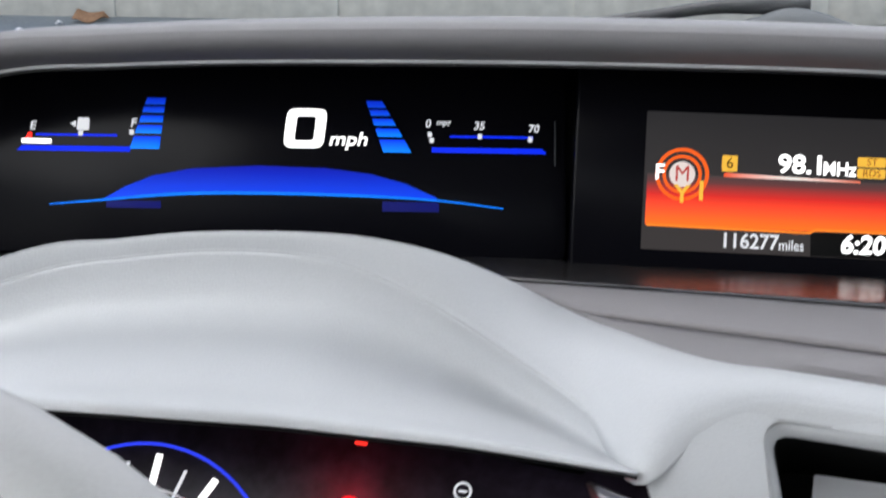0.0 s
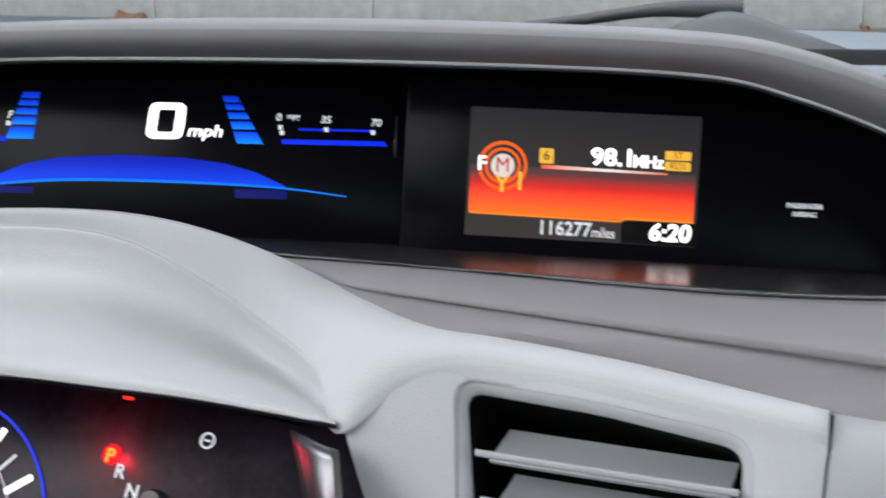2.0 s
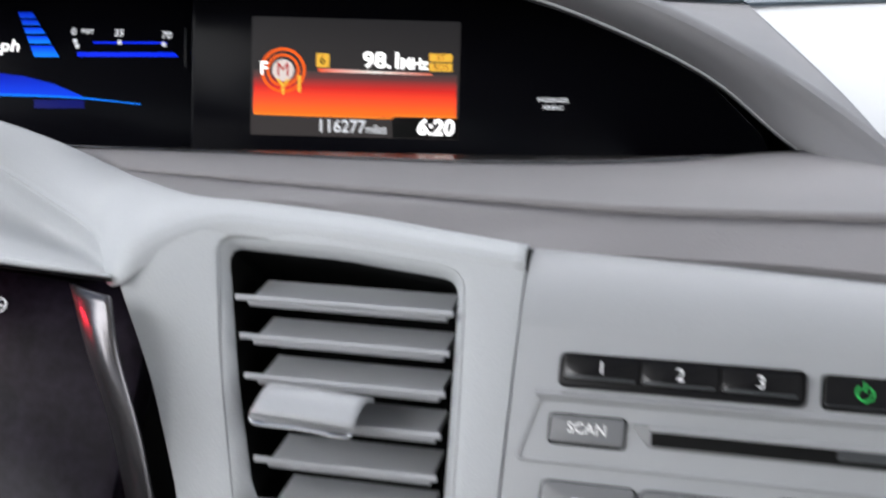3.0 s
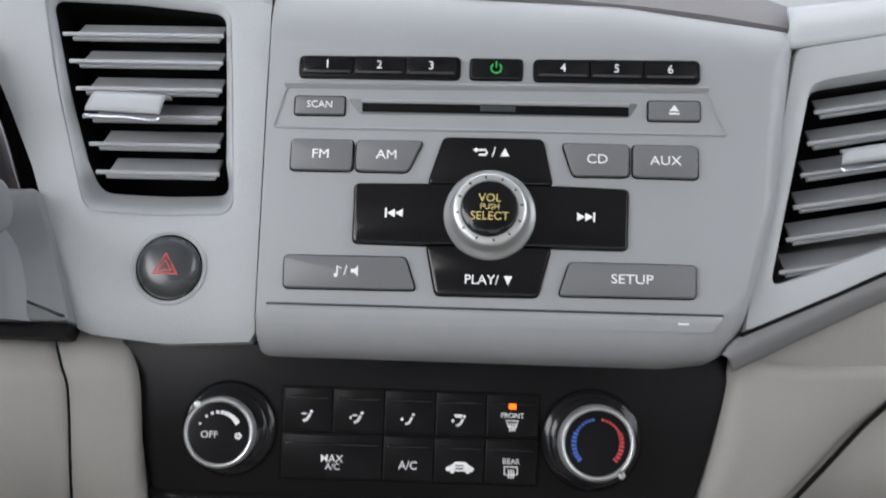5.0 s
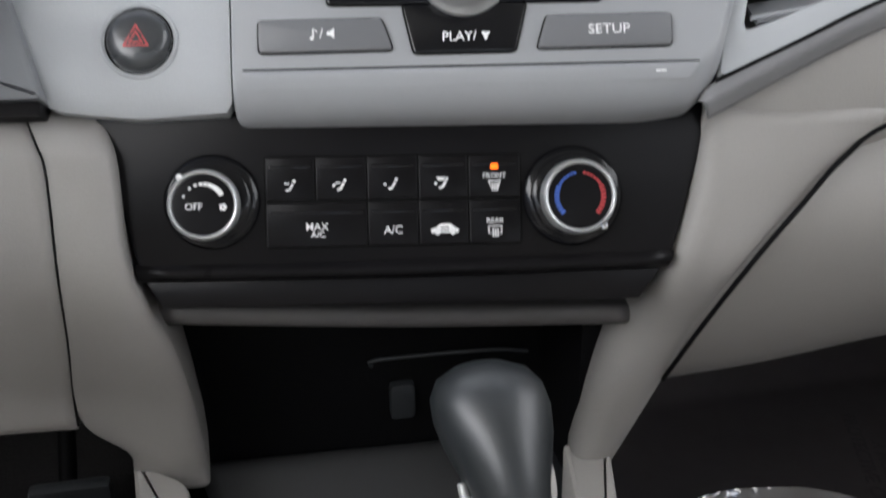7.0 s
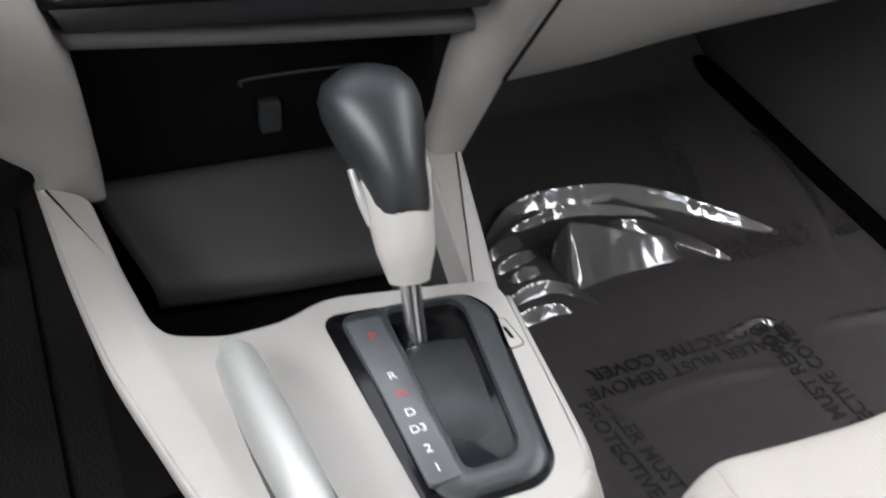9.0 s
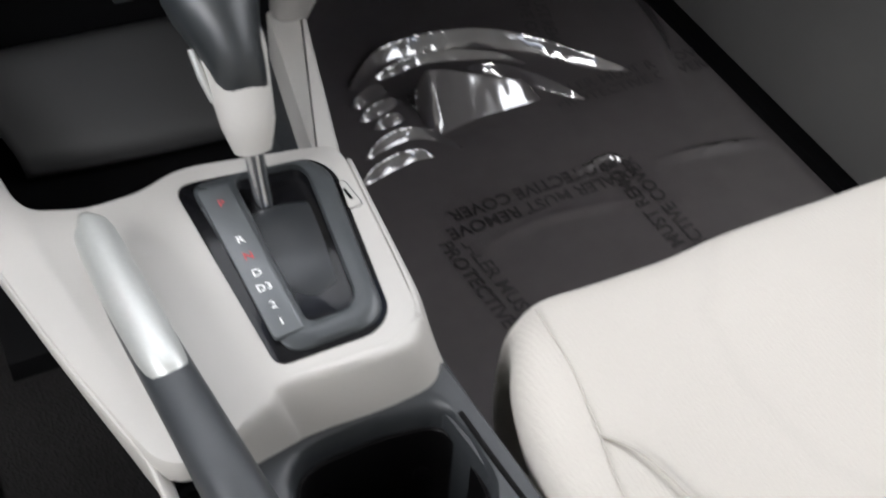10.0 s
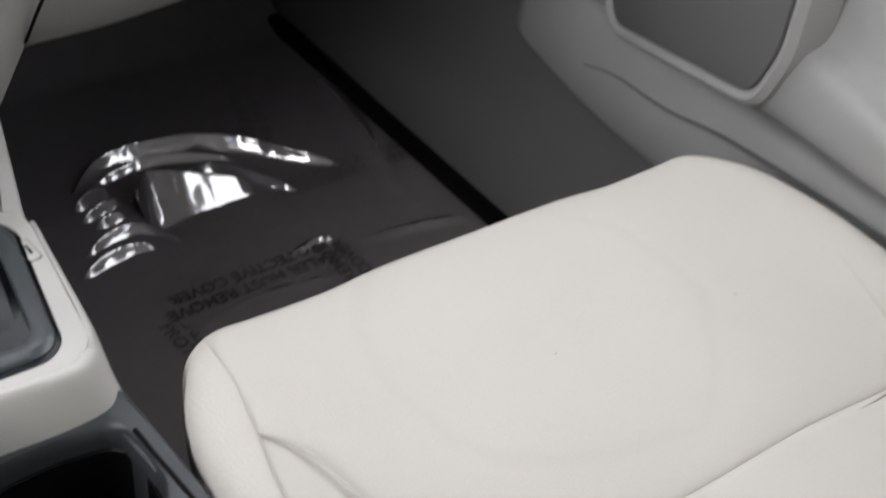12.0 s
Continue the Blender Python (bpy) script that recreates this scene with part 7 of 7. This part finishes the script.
skin(part("armrest_panel", loft([[(0.664, -1.0, 0.235), (0.660, -0.40, 0.24), (0.652, -0.10, 0.245), (0.645, 0.10, 0.26), (0.645, 0.38, 0.29)], [(0.640, -1.0, 0.262), (0.634, -0.40, 0.27), (0.634, -0.15, 0.268), (0.638, 0.10, 0.28), (0.645, 0.38, 0.31)],
                                 [(0.590, -1.0, 0.29), (0.588, -0.55, 0.29), (0.606, -0.36, 0.292), (0.632, 0.10, 0.33), (0.645, 0.38, 0.36)], [(0.592, -1.0, 0.315), (0.590, -0.55, 0.315), (0.612, -0.34, 0.33), (0.638, 0.10, 0.40), (0.65, 0.38, 0.42)],
                                 [(0.640, -1.0, 0.335), (0.640, -0.55, 0.335), (0.640, -0.32, 0.36), (0.648, 0.10, 0.47), (0.66, 0.38, 0.50)], [(0.665, -1.0, 0.50), (0.66, -0.55, 0.50), (0.66, -0.3, 0.51), (0.665, 0.10, 0.56), (0.67, 0.38, 0.57)],
                                 [(0.70, -1.0, 0.66), (0.70, -0.55, 0.66), (0.70, -0.3, 0.66), (0.70, 0.10, 0.66), (0.70, 0.38, 0.66)]], 36, 34), DOORGRAY, door), 0.004)
IN = frame_of((0.620, -0.18, 0.32), (-0.11, -1.0, 0.0), (0.0, 0.0, 1.0))
io = rounded([V(p) for p in ((-0.098, -0.040), (-0.085, -0.056), (0.090, -0.028), (0.106, 0.02), (0.105, 0.09), (-0.10, 0.09))], 0.016, 6)
part("insert", plate(io, -0.03, 0.011, 0.003), DOORLOW, door, "darker recessed door insert", IN)
part("insert_rim", hollow(inset(ccw(io), -0.014), io, -0.03, 0.0122, 0.0058), DOORGRAY, door, "", IN)
# darker strip on the pocket stands for the shade in its opening
part("pocket_opening", tube([(0.6235, -0.062, 0.203), (0.6225, -0.107, 0.2145), (0.6205, -0.175, 0.218), (0.620, -0.255, 0.230), (0.620, -0.40, 0.236), (0.624, -0.68, 0.238)], [0.0015, 0.0036, 0.0042, 0.0042], 10, 30, 0.4), DOORLOW, door, "dark slit of the map pocket")
# shadow crease along the pocket's lower edge, laid on as a dark tube
part("pocket_shadow", tube([(0.644, 0.116, 0.180), (0.6485, 0.060, 0.150), (0.6475, 0.0, 0.139), (0.6455, -0.085, 0.142), (0.6455, -0.18, 0.145), (0.650, -0.40, 0.136)], [0.0015, 0.003, 0.003], 10, 30), DOORLOW, door, "dark strip drawn as the shadow crease under the map pocket")
slab("wall_passenger_side", block(0.70, -1.9, -0.10, 0.76, 0.75, 0.66, 0.012), DOORGRAY, "gray inner wall of the passenger side", "wall")
slab("sill", block(0.578, -1.0, -0.04, 0.602, 0.60, -0.002, 0.006), DARK, "dark plastic door sill", "trim")
